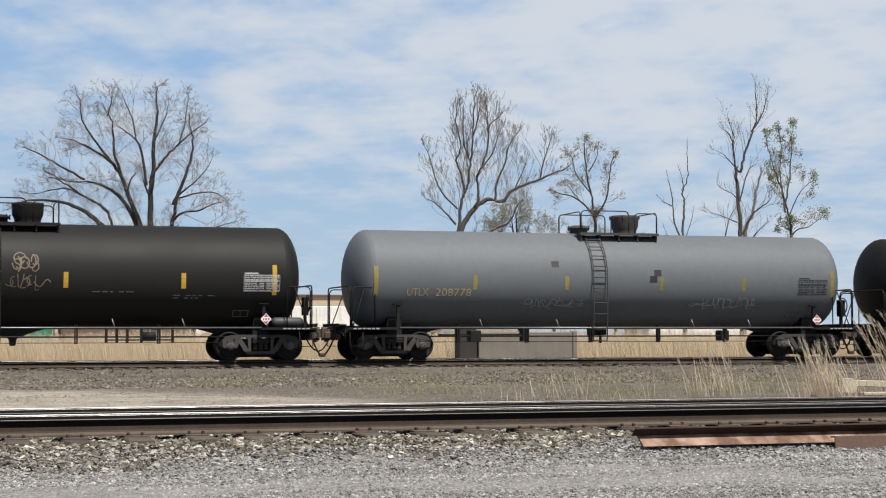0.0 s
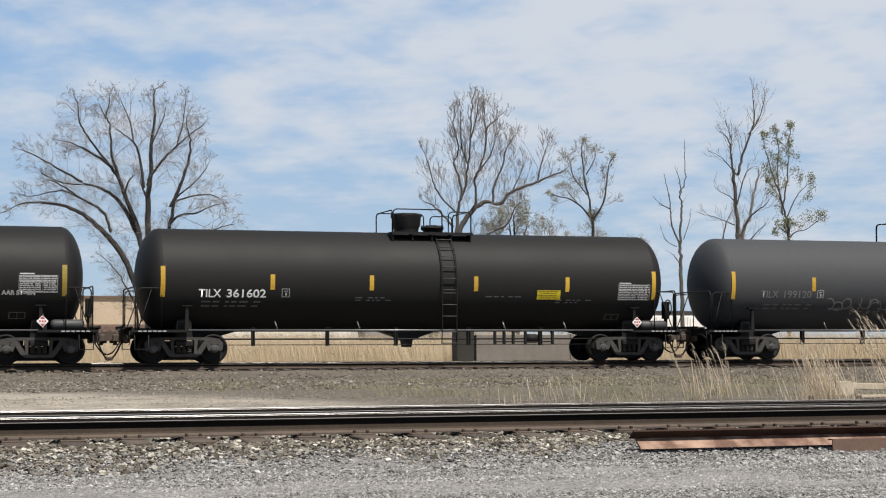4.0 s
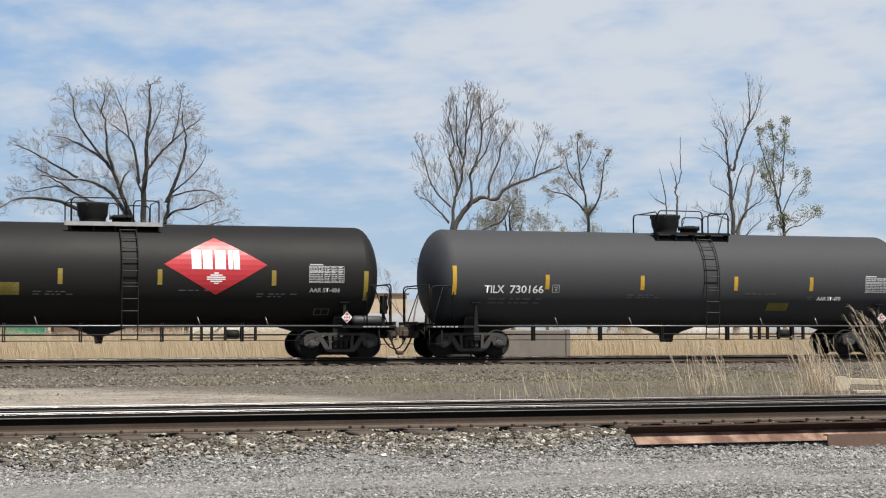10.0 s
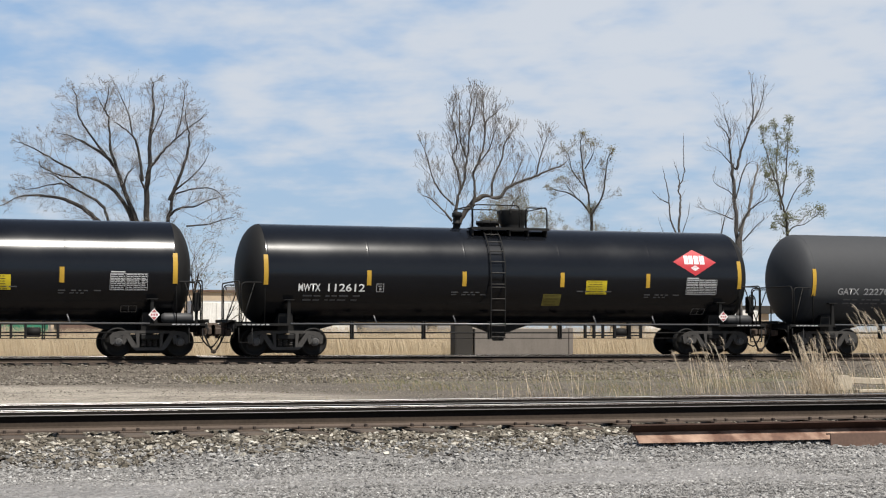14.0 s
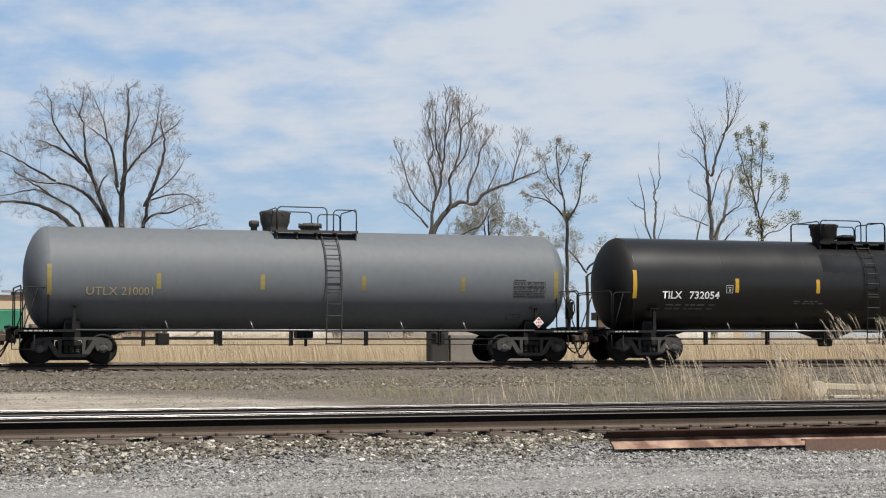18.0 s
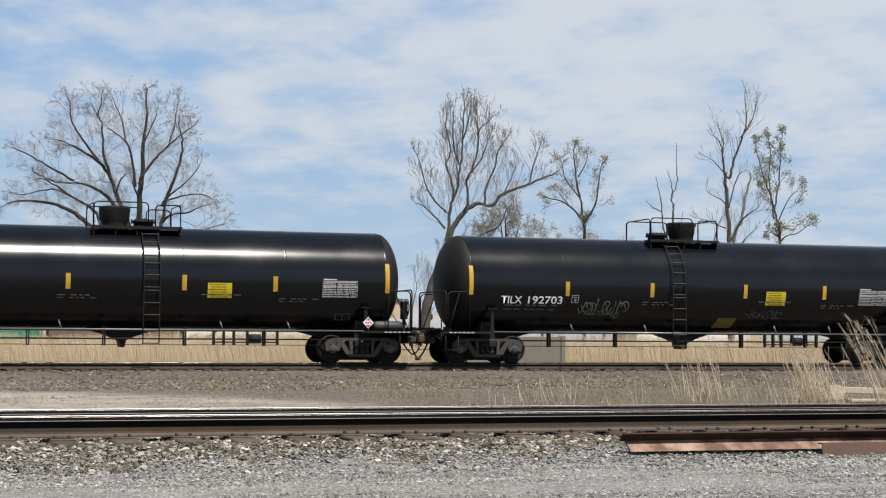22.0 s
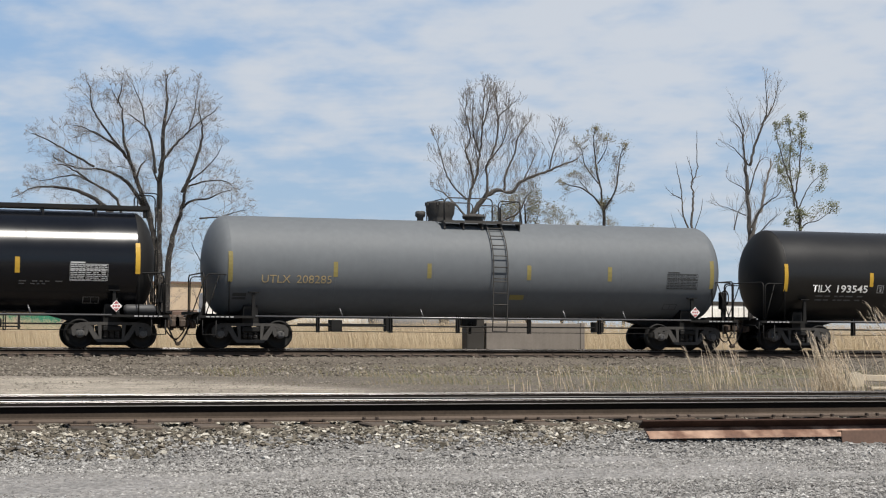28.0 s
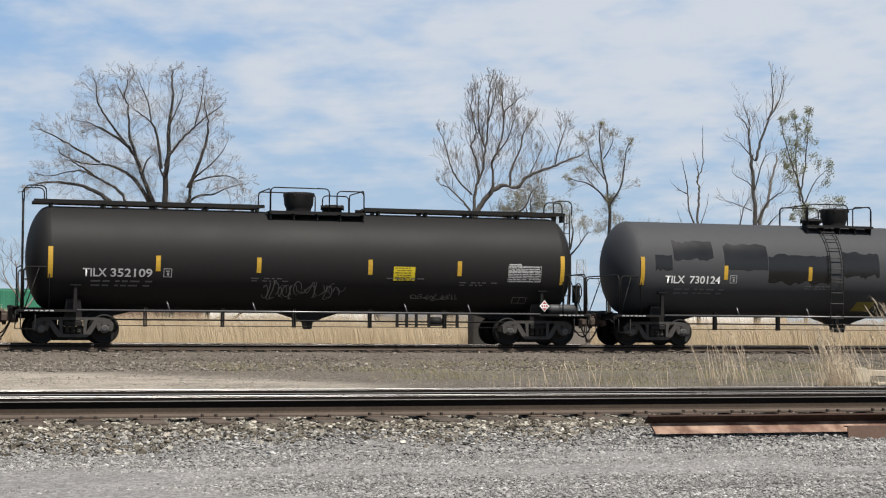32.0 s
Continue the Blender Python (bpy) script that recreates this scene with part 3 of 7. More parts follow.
def sideframe_mesh(s):
    """A cast side frame with its two windows and the spring opening between."""
    m = Mesh()
    y0, y1 = s * 0.92, s * 1.06

    def bar(*poly):
        m.prism(poly, y0, y1)
    bar((-0.60, 0.785), (0.60, 0.785), (0.60, 0.70), (-0.60, 0.70))
    for k in (-1, 1):
        def sb(*poly):
            m.prism([(k * a, b) for a, b in poly], y0, y1)
        sb((0.60, 0.785), (0.84, 0.775), (1.04, 0.73), (1.14, 0.62), (1.14, 0.55), (1.00, 0.59), (0.86, 0.635), (0.60, 0.70))
        sb((1.00, 0.62), (1.14, 0.60), (1.12, 0.42), (1.06, 0.38), (1.00, 0.42))
        sb((0.78, 0.64), (0.68, 0.68), (0.66, 0.50), (0.72, 0.38), (0.78, 0.42))
        sb((0.72, 0.66), (0.60, 0.71), (0.34, 0.32), (0.40, 0.22), (0.50, 0.30))
        sb((0.40, 0.70), (0.29, 0.70), (0.29, 0.30), (0.36, 0.30))
        m.prism([(k * 0.79, 0.615), (k * 0.99, 0.615), (k * 0.99, 0.57), (k * 0.79, 0.57)], s * 0.90, s * 1.09)
    bar((-0.44, 0.30), (0.44, 0.30), (0.38, 0.21), (-0.38, 0.21))
    return m


def spring_mesh(x, s):
    m = Mesh()
    pts = [(x + 0.055 * math.cos(t), s * 1.0 + 0.055 * math.sin(t), 0.335 + 0.2 * t / 25.1) for t in [25.1 * i / 40 for i in range(41)]]
    return m.tube(pts, 0.016, 5)


def truck_parts(car, x):
    """Bolster with its side frames, springs and two wheelsets."""
    b = Mesh().box(-0.26, 0.26, -1.12, 1.12, 0.53, 0.68, 0.02)
    b.box(-0.2, 0.2, -0.25, 0.25, 0.68, 0.80, 0.02).box(-0.1, 0.1, -0.62, -0.5, 0.68, 0.78).box(-0.1, 0.1, 0.5, 0.62, 0.68, 0.78)
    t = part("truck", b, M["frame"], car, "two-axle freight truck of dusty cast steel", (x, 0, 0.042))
    for s in (-1, 1):
        part("side_frame", sideframe_mesh(s), M["cast"], t)
        for k in (-0.16, 0.0, 0.16):
            part("spring", spring_mesh(k, s), M["cast"], t)
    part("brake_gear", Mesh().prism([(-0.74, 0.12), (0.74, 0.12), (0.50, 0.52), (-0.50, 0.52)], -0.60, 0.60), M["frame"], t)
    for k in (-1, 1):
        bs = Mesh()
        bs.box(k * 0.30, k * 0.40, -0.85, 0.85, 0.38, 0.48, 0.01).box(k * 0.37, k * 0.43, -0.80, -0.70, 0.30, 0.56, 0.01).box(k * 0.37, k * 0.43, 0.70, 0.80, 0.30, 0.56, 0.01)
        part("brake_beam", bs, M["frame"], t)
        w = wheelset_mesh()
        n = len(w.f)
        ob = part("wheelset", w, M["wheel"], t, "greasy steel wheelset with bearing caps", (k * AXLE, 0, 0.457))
        cap = Mesh()
        for s in (-1, 1):
            c = cap_mesh(s)
            cap.add(c.v, c.f, False)
        me = ob.data
        me.materials.append(M["bright"])
        b2 = bmesh.new(); b2.from_mesh(me)
        vs = [b2.verts.new(q) for q in cap.v]
        for f in cap.f:
            face = b2.faces.new([vs[i] for i in f]); face.material_index = 1
        bmesh.ops.recalc_face_normals(b2, faces=b2.faces[:])
        b2.to_mesh(me); b2.free()
    return t


def hoop(p, q, top, r=0.022, bend=0.13):
    """An upside-down U of bent pipe between two feet."""
    p, q = Vector(p), Vector(q)
    d = (q - p).normalized()
    u = Vector((0, 0, 1))
    a, b = p + u * (top - p.z), q + u * (top - q.z)
    pts = [p, a - u * bend]
    for i in range(1, 4):
        t = i / 4 * math.pi / 2
        pts.append(a - u * bend + d * bend * (1 - math.cos(t)) + u * bend * math.sin(t))
    pts += [a + d * bend, b - d * bend]
    for i in range(1, 4):
        t = math.pi / 2 * (1 - i / 4)
        pts.append(b - u * bend - d * bend * (1 - math.cos(t)) + u * bend * math.sin(t))
    pts += [b - u * bend, q]
    return Mesh().tube(pts, r, 6)


def ladder_parts(car, x, mt, top=None):
    """The side ladder that follows the shell from the platform to a foot below the sill."""
    for s in (-1,):
        for k in (-1, 1):
            m = Mesh()
            pts = []
            for i in range(12):
                a = radians(72 - i * 7.2)
                pts.append((x + k * 0.23, s * (R + 0.10) * math.cos(a), ZC + (R + 0.10) * math.sin(a)))
            pts += [(x + k * 0.23, s * (R + 0.10), ZC - 0.5), (x + k * 0.23, s * (R + 0.06), 1.05), (x + k * 0.23, s * (R + 0.02), 0.62)]
            m.tube(pts, 0.018, 5)
            part("ladder_rail", m, mt, car)
        for i in range(7):
            a = radians(64 - i * 12.5)
            y, z = s * (R + 0.10) * math.cos(a), ZC + (R + 0.10) * math.sin(a)
            part("rung", Mesh().tube([(x - 0.23, y, z), (x + 0.23, y, z)], 0.016, 5), M["cast"], car)
        for z in (2.15, 1.8, 1.45, 0.98, 0.64):
            part("rung", Mesh().tube([(x - 0.23, s * (R + 0.09), z), (x + 0.23, s * (R + 0.09), z)], 0.016, 5), M["cast"], car)


def drum_parts(car, x, mt, r=0.44, h=0.46):
    z0 = ZC + R + 0.08
    m = Mesh()
    m.turn([(z0 - 0.2, r * 0.86), (z0, r * 0.86), (z0 + 0.05, r * 0.88), (z0 + 0.16, r), (z0 + h, r * 1.05), (z0 + h + 0.03, r * 1.06), (z0 + h + 0.03, 0.01)], "z", (x, 0, 0), 24)
    for k in range(8):
        a = 0.785 * k + 0.3
        m.box(x + r * 1.03 * math.cos(a) - 0.03, x + r * 1.03 * math.cos(a) + 0.03, r * 1.03 * math.sin(a) - 0.03, r * 1.03 * math.sin(a) + 0.03, z0 + h - 0.06, z0 + h + 0.05)
    d = part("fittings_housing", m, mt, car, "dark steel drum over the top fittings")
    lid = Mesh().turn([(z0 + h + 0.03, r * 1.04), (z0 + h + 0.06, r * 0.98), (z0 + h + 0.075, 0.01)], "z", (x, 0, 0), 24)
    part("lid", lid, mt, d)


def manway_parts(car, x, mt):
    z0 = ZC + R
    m = Mesh().turn([(z0 - 0.1, 0.29), (z0 + 0.14, 0.29), (z0 + 0.14, 0.36), (z0 + 0.19, 0.36), (z0 + 0.19, 0.33), (z0 + 0.24, 0.28), (z0 + 0.27, 0.01)], "z", (x, 0, 0), 20)
    w = part("manway", m, mt, car, "bolted manway cover")
    bolt = Mesh().tube([(0, 0, 0.10), (0, 0, 0.25)], 0.022, 5).mesh("bolt", mt)
    for k in range(8):
        a = 0.785 * k
        part("bolt", bolt, None, w, at=(x + 0.345 * math.cos(a), 0.345 * math.sin(a), z0))


def valve_parts(car, x, mt, tall=0.42):
    z0 = ZC + R
    m = Mesh().turn([(z0 - 0.1, 0.10), (z0 + 0.10, 0.10), (z0 + 0.12, 0.15), (z0 + 0.16, 0.15), (z0 + 0.17, 0.10), (z0 + tall - 0.18, 0.10), (z0 + tall - 0.15, 0.16), (z0 + tall - 0.03, 0.16), (z0 + tall, 0.12), (z0 + tall, 0.01)], "z", (x, 0, 0), 16)
    part("relief_valve", m, mt, car, "capped pressure relief valve")


def top_gear(car, mt, ladder_x, drum_x, man_x, p0, p1, valve_x=None, tall=0.3, deck=None):
    """Platform round the manway with its rails, the drum, the manway and the valve."""
    zp = ZC + R - 0.12
    for s in (-1, 1):
        g = Mesh().box(p0, p1, s * 0.52, s * 0.98, zp + 0.05, zp + 0.09)
        g.box(p0, p1, s * 0.97, s * 1.00, zp + 0.02, zp + 0.10)
        for k in range(5):
            xx = p0 + 0.06 + (p1 - p0 - 0.12) * k / 4
            g.box(xx - 0.02, xx + 0.02, s * 0.60, s * 0.94, zp - 0.16, zp + 0.05)
        part("platform", g, deck or mt, car)
        part("platform_rail", hoop((p0 + 0.05, s * 0.95, zp + 0.05), (p0 + (p1 - p0) * 0.62, s * 0.95, zp + 0.05), 4.72, 0.02), mt, car)
        part("platform_rail", hoop((p0 + (p1 - p0) * 0.70, s * 0.95, zp + 0.05), (p1 - 0.05, s * 0.95, zp + 0.05), 4.66, 0.02), mt, car)
    for xx in (p0 + 0.04, p1 - 0.04):
        part("end_rail", hoop((xx, -0.9, zp + 0.05), (xx, 0.9, zp + 0.05), 4.69, 0.018), mt, car)
    if ladder_x is not None:
        ladder_parts(car, ladder_x, mt)
    drum_parts(car, drum_x, mt)
    manway_parts(car, man_x, mt)
    if valve_x is not None:
        valve_parts(car, valve_x, mt, tall)


def walkway(car, mt):
    """Grating along the top with low rails, ending in hooped end ladders."""
    z = ZC + R + 0.10
    for s in (-1, 1):
        for a, b in ((-8.15, -1.45), (1.6, 8.15)):
            m = Mesh().box(a, b, s * 0.16, s * 0.52, z, z + 0.04)
            m.box(a, b, s * 0.50, s * 0.53, z - 0.03, z + 0.07)
            k = a + 0.5
            while k < b:
                m.box(k - 0.03, k + 0.03, s * 0.20, s * 0.50, z - 0.22, z)
                k += 1.5
            part("walkway", m, mt, car, "steel grating walkway")
    for e in (-1, 1):
        x = e * 8.42
        for y in (-0.42, 0.42):
            part("end_hoop", hoop((x, y, z), (x - e * 0.62, y, z), z + 0.46, 0.02, 0.16), mt, car)
        for y in (-0.24, 0.24):
            part("ladder_rail", Mesh().tube([(x, y, 1.05), (x, y, z + 0.1)], 0.022, 5), mt, car)
        for i in range(9):
            part("rung", Mesh().tube([(x, -0.24, 1.3 + i * 0.33), (x, 0.24, 1.3 + i * 0.33)], 0.014, 5), mt, car)


def tank_car(kind):
    """One tank car without its own marks. kind: ladder right of the drum, ladder left of it, walkway along the top, or grey."""
    car = new("tank_car")
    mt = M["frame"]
    cut = 0.22 if kind == "valve" else 0.0
    tank = part("tank", tank_mesh(cut), M["matte"], car)
    for e in (-1, 1):
        part("tank_head", head_mesh(e, cut), M["matte"], car, "dished tank end")
    for x in (-HALF + cut, -4.6, -1.55, 1.55, 4.6, HALF - cut):
        part("weld_seam", weld_mesh(x), M["matte"], car)
    for e in (-1, 1):
        # stub sill, end deck, bolster and saddle
        m = Mesh().prism([(e * 5.2, 1.10), (e * 5.2, 1.04), (e * 6.1, 0.80), (e * 8.62, 0.78), (e * 8.62, 1.10)], -0.2, 0.2)
        m.box(e * 8.55, e * 8.66, -0.34, 0.34, 0.72, 1.06, 0.015)
        part("stub_sill", m, mt, car)
        d = Mesh().box(e * 6.95, e * 8.6, -1.42, -0.42, 0.985, 1.03).box(e * 6.95, e * 8.6, 0.42, 1.42, 0.985, 1.03).box(e * 8.1, e * 8.62, -0.5, 0.5, 0.99, 1.035)
        d.box(e * 6.95, e * 8.62, -1.46, -1.40, 0.97, 1.04).box(e * 6.95, e * 8.62, 1.40, 1.46, 0.97, 1.04).box(e * 8.58, e * 8.64, -1.44, 1.44, 0.90, 1.04)
        part("end_deck", d, mt, car, "black end deck over the truck")
        sd = Mesh()
        sd.prism([(e * BOLSTER - 0.25, 0.80), (e * BOLSTER + 0.25, 0.80), (e * BOLSTER + 0.2, 1.35), (e * BOLSTER - 0.2, 1.35)], -1.02, 1.02)
        part("saddle", sd, mt, car)
        for s in (-1, 1):
            p = Mesh().prism([(e * BOLSTER - 0.04, 1.03), (e * BOLSTER + 0.08, 1.03), (e * BOLSTER + 0.06, 1.72), (e * BOLSTER - 0.02, 1.72)], s * 1.32, s * 1.40)
            p.box(e * BOLSTER - 0.13, e * BOLSTER + 0.17, s * 1.28, s * 1.44, 1.72, 1.75)
            part("brace_post", p, mt, car, "dark steel post braced to the shell")
        part("end_handrail", hoop((e * 8.5, -1.38, 1.03), (e * 8.5, 1.38, 1.03), 2.28, 0.022, 0.16), mt, car)
        part("side_handrail", hoop((e * 8.45, -1.40, 1.03), (e * 7.75, -1.40, 1.03), 2.24, 0.02), mt, car)
        part("side_handrail", hoop((e * 8.45, 1.40, 1.03), (e * 7.75, 1.40, 1.03), 2.24, 0.02), mt, car)
        for s in (-1, 1):
            st = Mesh().tube([(e * 8.52, s * 1.40, 1.0), (e * 8.52, s * 1.42, 0.48), (e * 8.12, s * 1.42, 0.48), (e * 8.12, s * 1.40, 1.0)], 0.02, 5)
            part("sill_step", st, mt, car)
        # coupler, hose and cut lever
        c = Mesh().box(e * 8.62, e * 8.92, -0.10, 0.10, 0.76, 0.99, 0.02).box(e * 8.80, e * 9.0, -0.22, -0.12, 0.70, 0.92, 0.03)
        c.prism([(e * 8.88, 0.74), (e * 9.10, 0.74), (e * 9.10, 1.0), (e * 8.88, 1.0)], -0.16, 0.02).box(e * 8.92, e * 9.13, 0.03, 0.16, 0.76, 0.98, 0.02)
        c.turn([(0.66, 0.02), (0.66, 0.085), (1.06, 0.085), (1.06, 0.02)], "z", (e * 8.98, -0.02, 0), 12, True, True)
        c.box(e * 8.66, e * 8.80, -0.17, 0.17, 0.70, 1.03, 0.03).box(e * 8.84, e * 8.96, -0.06, 0.04, 0.60, 0.76, 0.02)
        part("coupler", c, M["rust"], car, "rusty knuckle coupler")
        gh = Mesh().turn([(-0.32, 0.02), (-0.32, 0.06), (-0.18, 0.06), (-0.18, 0.02)], "y", (e * 9.06, 0, 0.21), 10, True, True)
        gh.box(e * 8.97, e * 9.07, -0.285, -0.215, 0.19, 0.26, 0.01)
        part("glad_hand", gh, M["rust"], car, "cast brake hose coupling")
        bk = Mesh().tube([(e * 8.60, -0.34, 1.0), (e * 8.62, -0.36, 0.80)], 0.02, 5).box(e * 8.55, e * 8.68, -0.40, -0.30, 0.74, 0.86, 0.01)
        part("hose_bracket", bk, mt, car)
        part("grab_iron", Mesh().tube([(e * 8.66, -1.38, 1.0), (e * 8.66, -1.38, 0.62), (e * 8.66, -1.2, 0.62)], 0.016, 5), mt, car)
        hz = Mesh().tube([(e * 8.6, -0.32, 0.80), (e * 8.70, -0.34, 0.77), (e * 8.78, -0.35, 0.64), (e * 8.87, -0.33, 0.44), (e * 8.96, -0.30, 0.29), (e * 9.04, -0.27, 0.215), (e * 9.10, -0.25, 0.20)], 0.028, 6)
        part("air_hose", hz, mt, car, "black rubber brake hose")
        hz = Mesh().tube([(e * 8.58, 0.30, 0.84), (e * 8.70, 0.32, 0.76), (e * 8.82, 0.30, 0.54), (e * 8.95, 0.26, 0.38), (e * 9.10, 0.22, 0.32)], 0.022, 6)
        part("air_hose", hz, mt, car, "black rubber brake hose")
        dg = Mesh().box(e * 8.52, e * 8.74, -0.30, 0.30, 0.66, 1.12, 0.03).box(e * 8.70, e * 8.80, -0.22, 0.22, 0.70, 1.08, 0.02).box(e * 8.60, e * 8.72, -0.62, -0.34, 0.68, 0.86, 0.02)
        part("draft_gear", dg, M["rust"], car, "greasy draft gear housing")
        cp = Mesh().box(e * 8.50, e * 8.78, -0.95, 0.95, 1.10, 1.14).box(e * 8.52, e * 8.56, -0.95, 0.95, 1.0, 1.10).box(e * 8.74, e * 8.78, -0.95, 0.95, 1.06, 1.16)
        part("crossover_step", cp, mt, car)
        for s in (-1, 1):
            part("stay", Mesh().tube([(e * 8.42, s * 1.34, 1.03), (e * 8.02, s * 1.22, 2.22)], 0.018, 5), mt, car)
        dm = Mesh()
        for k in range(6):
            dm.box(e * (7.62 + 0.14 * k), e * (7.72 + 0.14 * k), -1.466, -1.461, 0.985, 1.02)
        part("deck_marks", dm, M["dimwhite"], car, "row of white stencilled dashes")["kind"] = "stuff"
        lv = Mesh().tube([(e * 8.7, -1.40, 0.78), (e * 8.72, -1.25, 0.88), (e * 8.72, -0.4, 0.92), (e * 8.8, -0.1, 0.98)], 0.016, 5)
        part("cut_lever", lv, mt, car)
        truck_parts(car, e * BOLSTER)
    for s in (-1, 1):
        # long side rail with its short braces, and the pipes below
        part("side_rail", Mesh().tube([(-6.98, s * 1.46, 1.03), (6.98, s * 1.46, 1.03)], 0.024, 8), M["sillrail"], car, "thin steel rail along the shell")
        for x in (-4.35, -1.85, 2.75, 4.75):
            part("rail_brace", Mesh().tube([(x, s * 1.44, 1.02), (x - 0.09, s * 1.40, 1.29)], 0.022, 5), M["sillrail"], car)
    pipe = Mesh().tube([(-6.2, -0.95, 0.77), (6.2, -0.95, 0.77)], 0.026, 6).tube([(-6.2, -1.0, 0.60), (6.2, -1.0, 0.60)], 0.011, 5)
    part("brake_pipe", pipe, mt, car)
    for x in (-5.0, -2.75, -0.62, 1.7, 4.05):
        h = Mesh().box(x - 0.045, x - 0.015, -1.06, -0.90, 0.57, 1.12).box(x + 0.015, x + 0.045, -1.06, -0.90, 0.57, 1.12).box(x - 0.045, x + 0.045, -1.05, -0.95, 0.57, 0.61)
        part("pipe_hanger", h, mt, car)
    if not kind.startswith("grey"):
        sk = Mesh().prism([(-1.05, 1.06), (1.05, 1.06), (0.42, 0.86), (0.10, 0.72), (0.06, 0.52), (-0.06, 0.52), (-0.10, 0.72), (-0.42, 0.86)], -0.34, 0.34)
        part("outlet_skid", sk, mt, car, "black bottom outlet and skid")
        tg = Mesh()
        for x in (2.55, 2.85, 3.15, 3.55, 4.45):
            tg.box(x - 0.035, x + 0.035, -1.05, -0.95, 0.60, 1.05)
        tg.box(2.5, 4.5, -1.02, -0.98, 0.66, 0.70)
        part("brake_rigging", tg, mt, car)
        part("brake_cylinder", Mesh().turn([(3.6, 0.01), (3.6, 0.14), (3.95, 0.14), (3.98, 0.10), (3.98, 0.01)], "x", (0, -0.9, 0.78), 14), mt, car)
    else:
        part("brake_cylinder", Mesh().box(-4.6, -4.25, -1.0, -0.6, 0.6, 0.95, 0.02), mt, car)
        part("brake_lever", Mesh().box(-2.9, -2.7, -1.0, -0.7, 0.62, 1.0, 0.01), mt, car)
        part("brake_rod", Mesh().box(-5.6, -2.92, -0.92, -0.86, 0.78, 0.84), mt, car)
        part("valve_box", Mesh().box(3.9, 4.2, -1.0, -0.6, 0.62, 0.95, 0.02), mt, car)
        sk = Mesh().box(-0.25, 0.25, -0.25, 0.25, 0.8, 1.1, 0.03).tube([(0.0, -0.3, 0.9), (0.0, -0.3, 0.55)], 0.05, 8)
        part("outlet_valve", sk, mt, car)
    # air reservoir on the deck, brake wheel at the other end
    if not kind.startswith("grey"):
        part("air_reservoir", Mesh().turn([(7.35, 0.01), (7.37, 0.11), (7.45, 0.15), (8.2, 0.15), (8.28, 0.11), (8.3, 0.01)], "x", (0, -1.10, 1.19), 18), M["tankgrey"], car, "grey painted air reservoir")
    bw = Mesh().tube([(8.52, -0.75 + 0.26 * math.cos(t), 1.75 + 0.26 * math.sin(t)) for t in [6.2832 * i / 18 for i in range(19)]], 0.02, 5)
    for k in range(4):
        a = 0.785 + 1.57 * k
        bw.tube([(8.52, -0.75, 1.75), (8.52, -0.75 + 0.26 * math.cos(a), 1.75 + 0.26 * math.sin(a))], 0.014, 5)
    bw.box(8.36, 8.52, -0.9, -0.6, 1.4, 1.95, 0.02).box(8.40, 8.48, -0.8, -0.7, 1.03, 1.5)
    part("hand_brake", bw, mt, car, "black brake wheel and gear box")
    br = Mesh().tube([(7.1, -1.46, 1.05), (7.12, -1.5, 1.5)], 0.014, 5)
    part("placard_holder", br, mt, car)
    pl = Mesh().prism([(7.10, 1.11), (7.265, 1.28), (7.10, 1.45), (6.935, 1.28)], -1.515, -1.505)
    part("placard", pl, M["white"], car, "white diamond hazard placard")
    pr = Mesh().prism([(7.10, 1.43), (7.175, 1.345), (7.025, 1.345)], -1.5195, -1.5175).prism([(7.10, 1.13), (7.175, 1.215), (7.025, 1.215)], -1.5195, -1.5175)
    for k in range(3):
        pr.prism([(7.0 + 0.075 * k, 1.31), (7.05 + 0.075 * k, 1.31), (7.05 + 0.075 * k, 1.25), (7.0 + 0.075 * k, 1.25)], -1.5195, -1.5175)
    part("placard_print", pr, M["pink"], car)
    # common small print
    sm = Mesh()
    for (x, a, n, w) in ((-6.6, -0.74, 6, 0.34), (-6.6, -0.88, 6, 0.32), (-2.0, -0.58, 4, 0.28), (-2.0, -0.66, 5, 0.22), (2.1, -0.52, 5, 0.27), (4.4, -0.62, 5, 0.25), (4.4, -0.70, 4, 0.2)):
        xx = x
        for k in range(n):
            q = w * (0.35, 0.6, 0.8, 0.5)[(k * 3 + int(x * 7)) % 4]
            decal(sm, xx, xx + q, a, a + 0.035 if x > -4 else a + 0.052)
            xx += q + 0.06 + 0.1 * ((k + int(x)) % 3 == 1)
    if not kind.startswith("grey"):
        part("small_print", sm, M["faint"], car, "lines of small stencilled print")["kind"] = "stuff"
    bx = Mesh()
    for (x0, x1, a0, a1) in ((6.2, 6.66, -1.37, -1.35), (6.2, 6.66, -1.12, -1.10), (6.2, 6.22, -1.35, -1.12), (6.64, 6.66, -1.35, -1.12), (6.42, 6.435, -1.35, -1.12)):
        decal(bx, x0, x1, a0, a1)
    part("test_panel", bx, M["soot"] if kind.startswith("grey") else M["chalk"], car)
    if kind == "right":
        top_gear(car, mt, 0.90, 0.0, 0.85, -0.75, 1.85)
    elif kind == "left":
        top_gear(car, mt, -0.40, 0.42, -0.45, -1.15, 1.3)
    elif kind == "walk":
        top_gear(car, mt, None, -0.3, 0.75, -1.4, 1.55)
        walkway(car, mt)
    elif kind == "valve":
        top_gear(car, mt, 0.72, -0.32, 0.45, -0.65, 1.35, -0.95, 0.5)
    elif kind == "leftvalve":
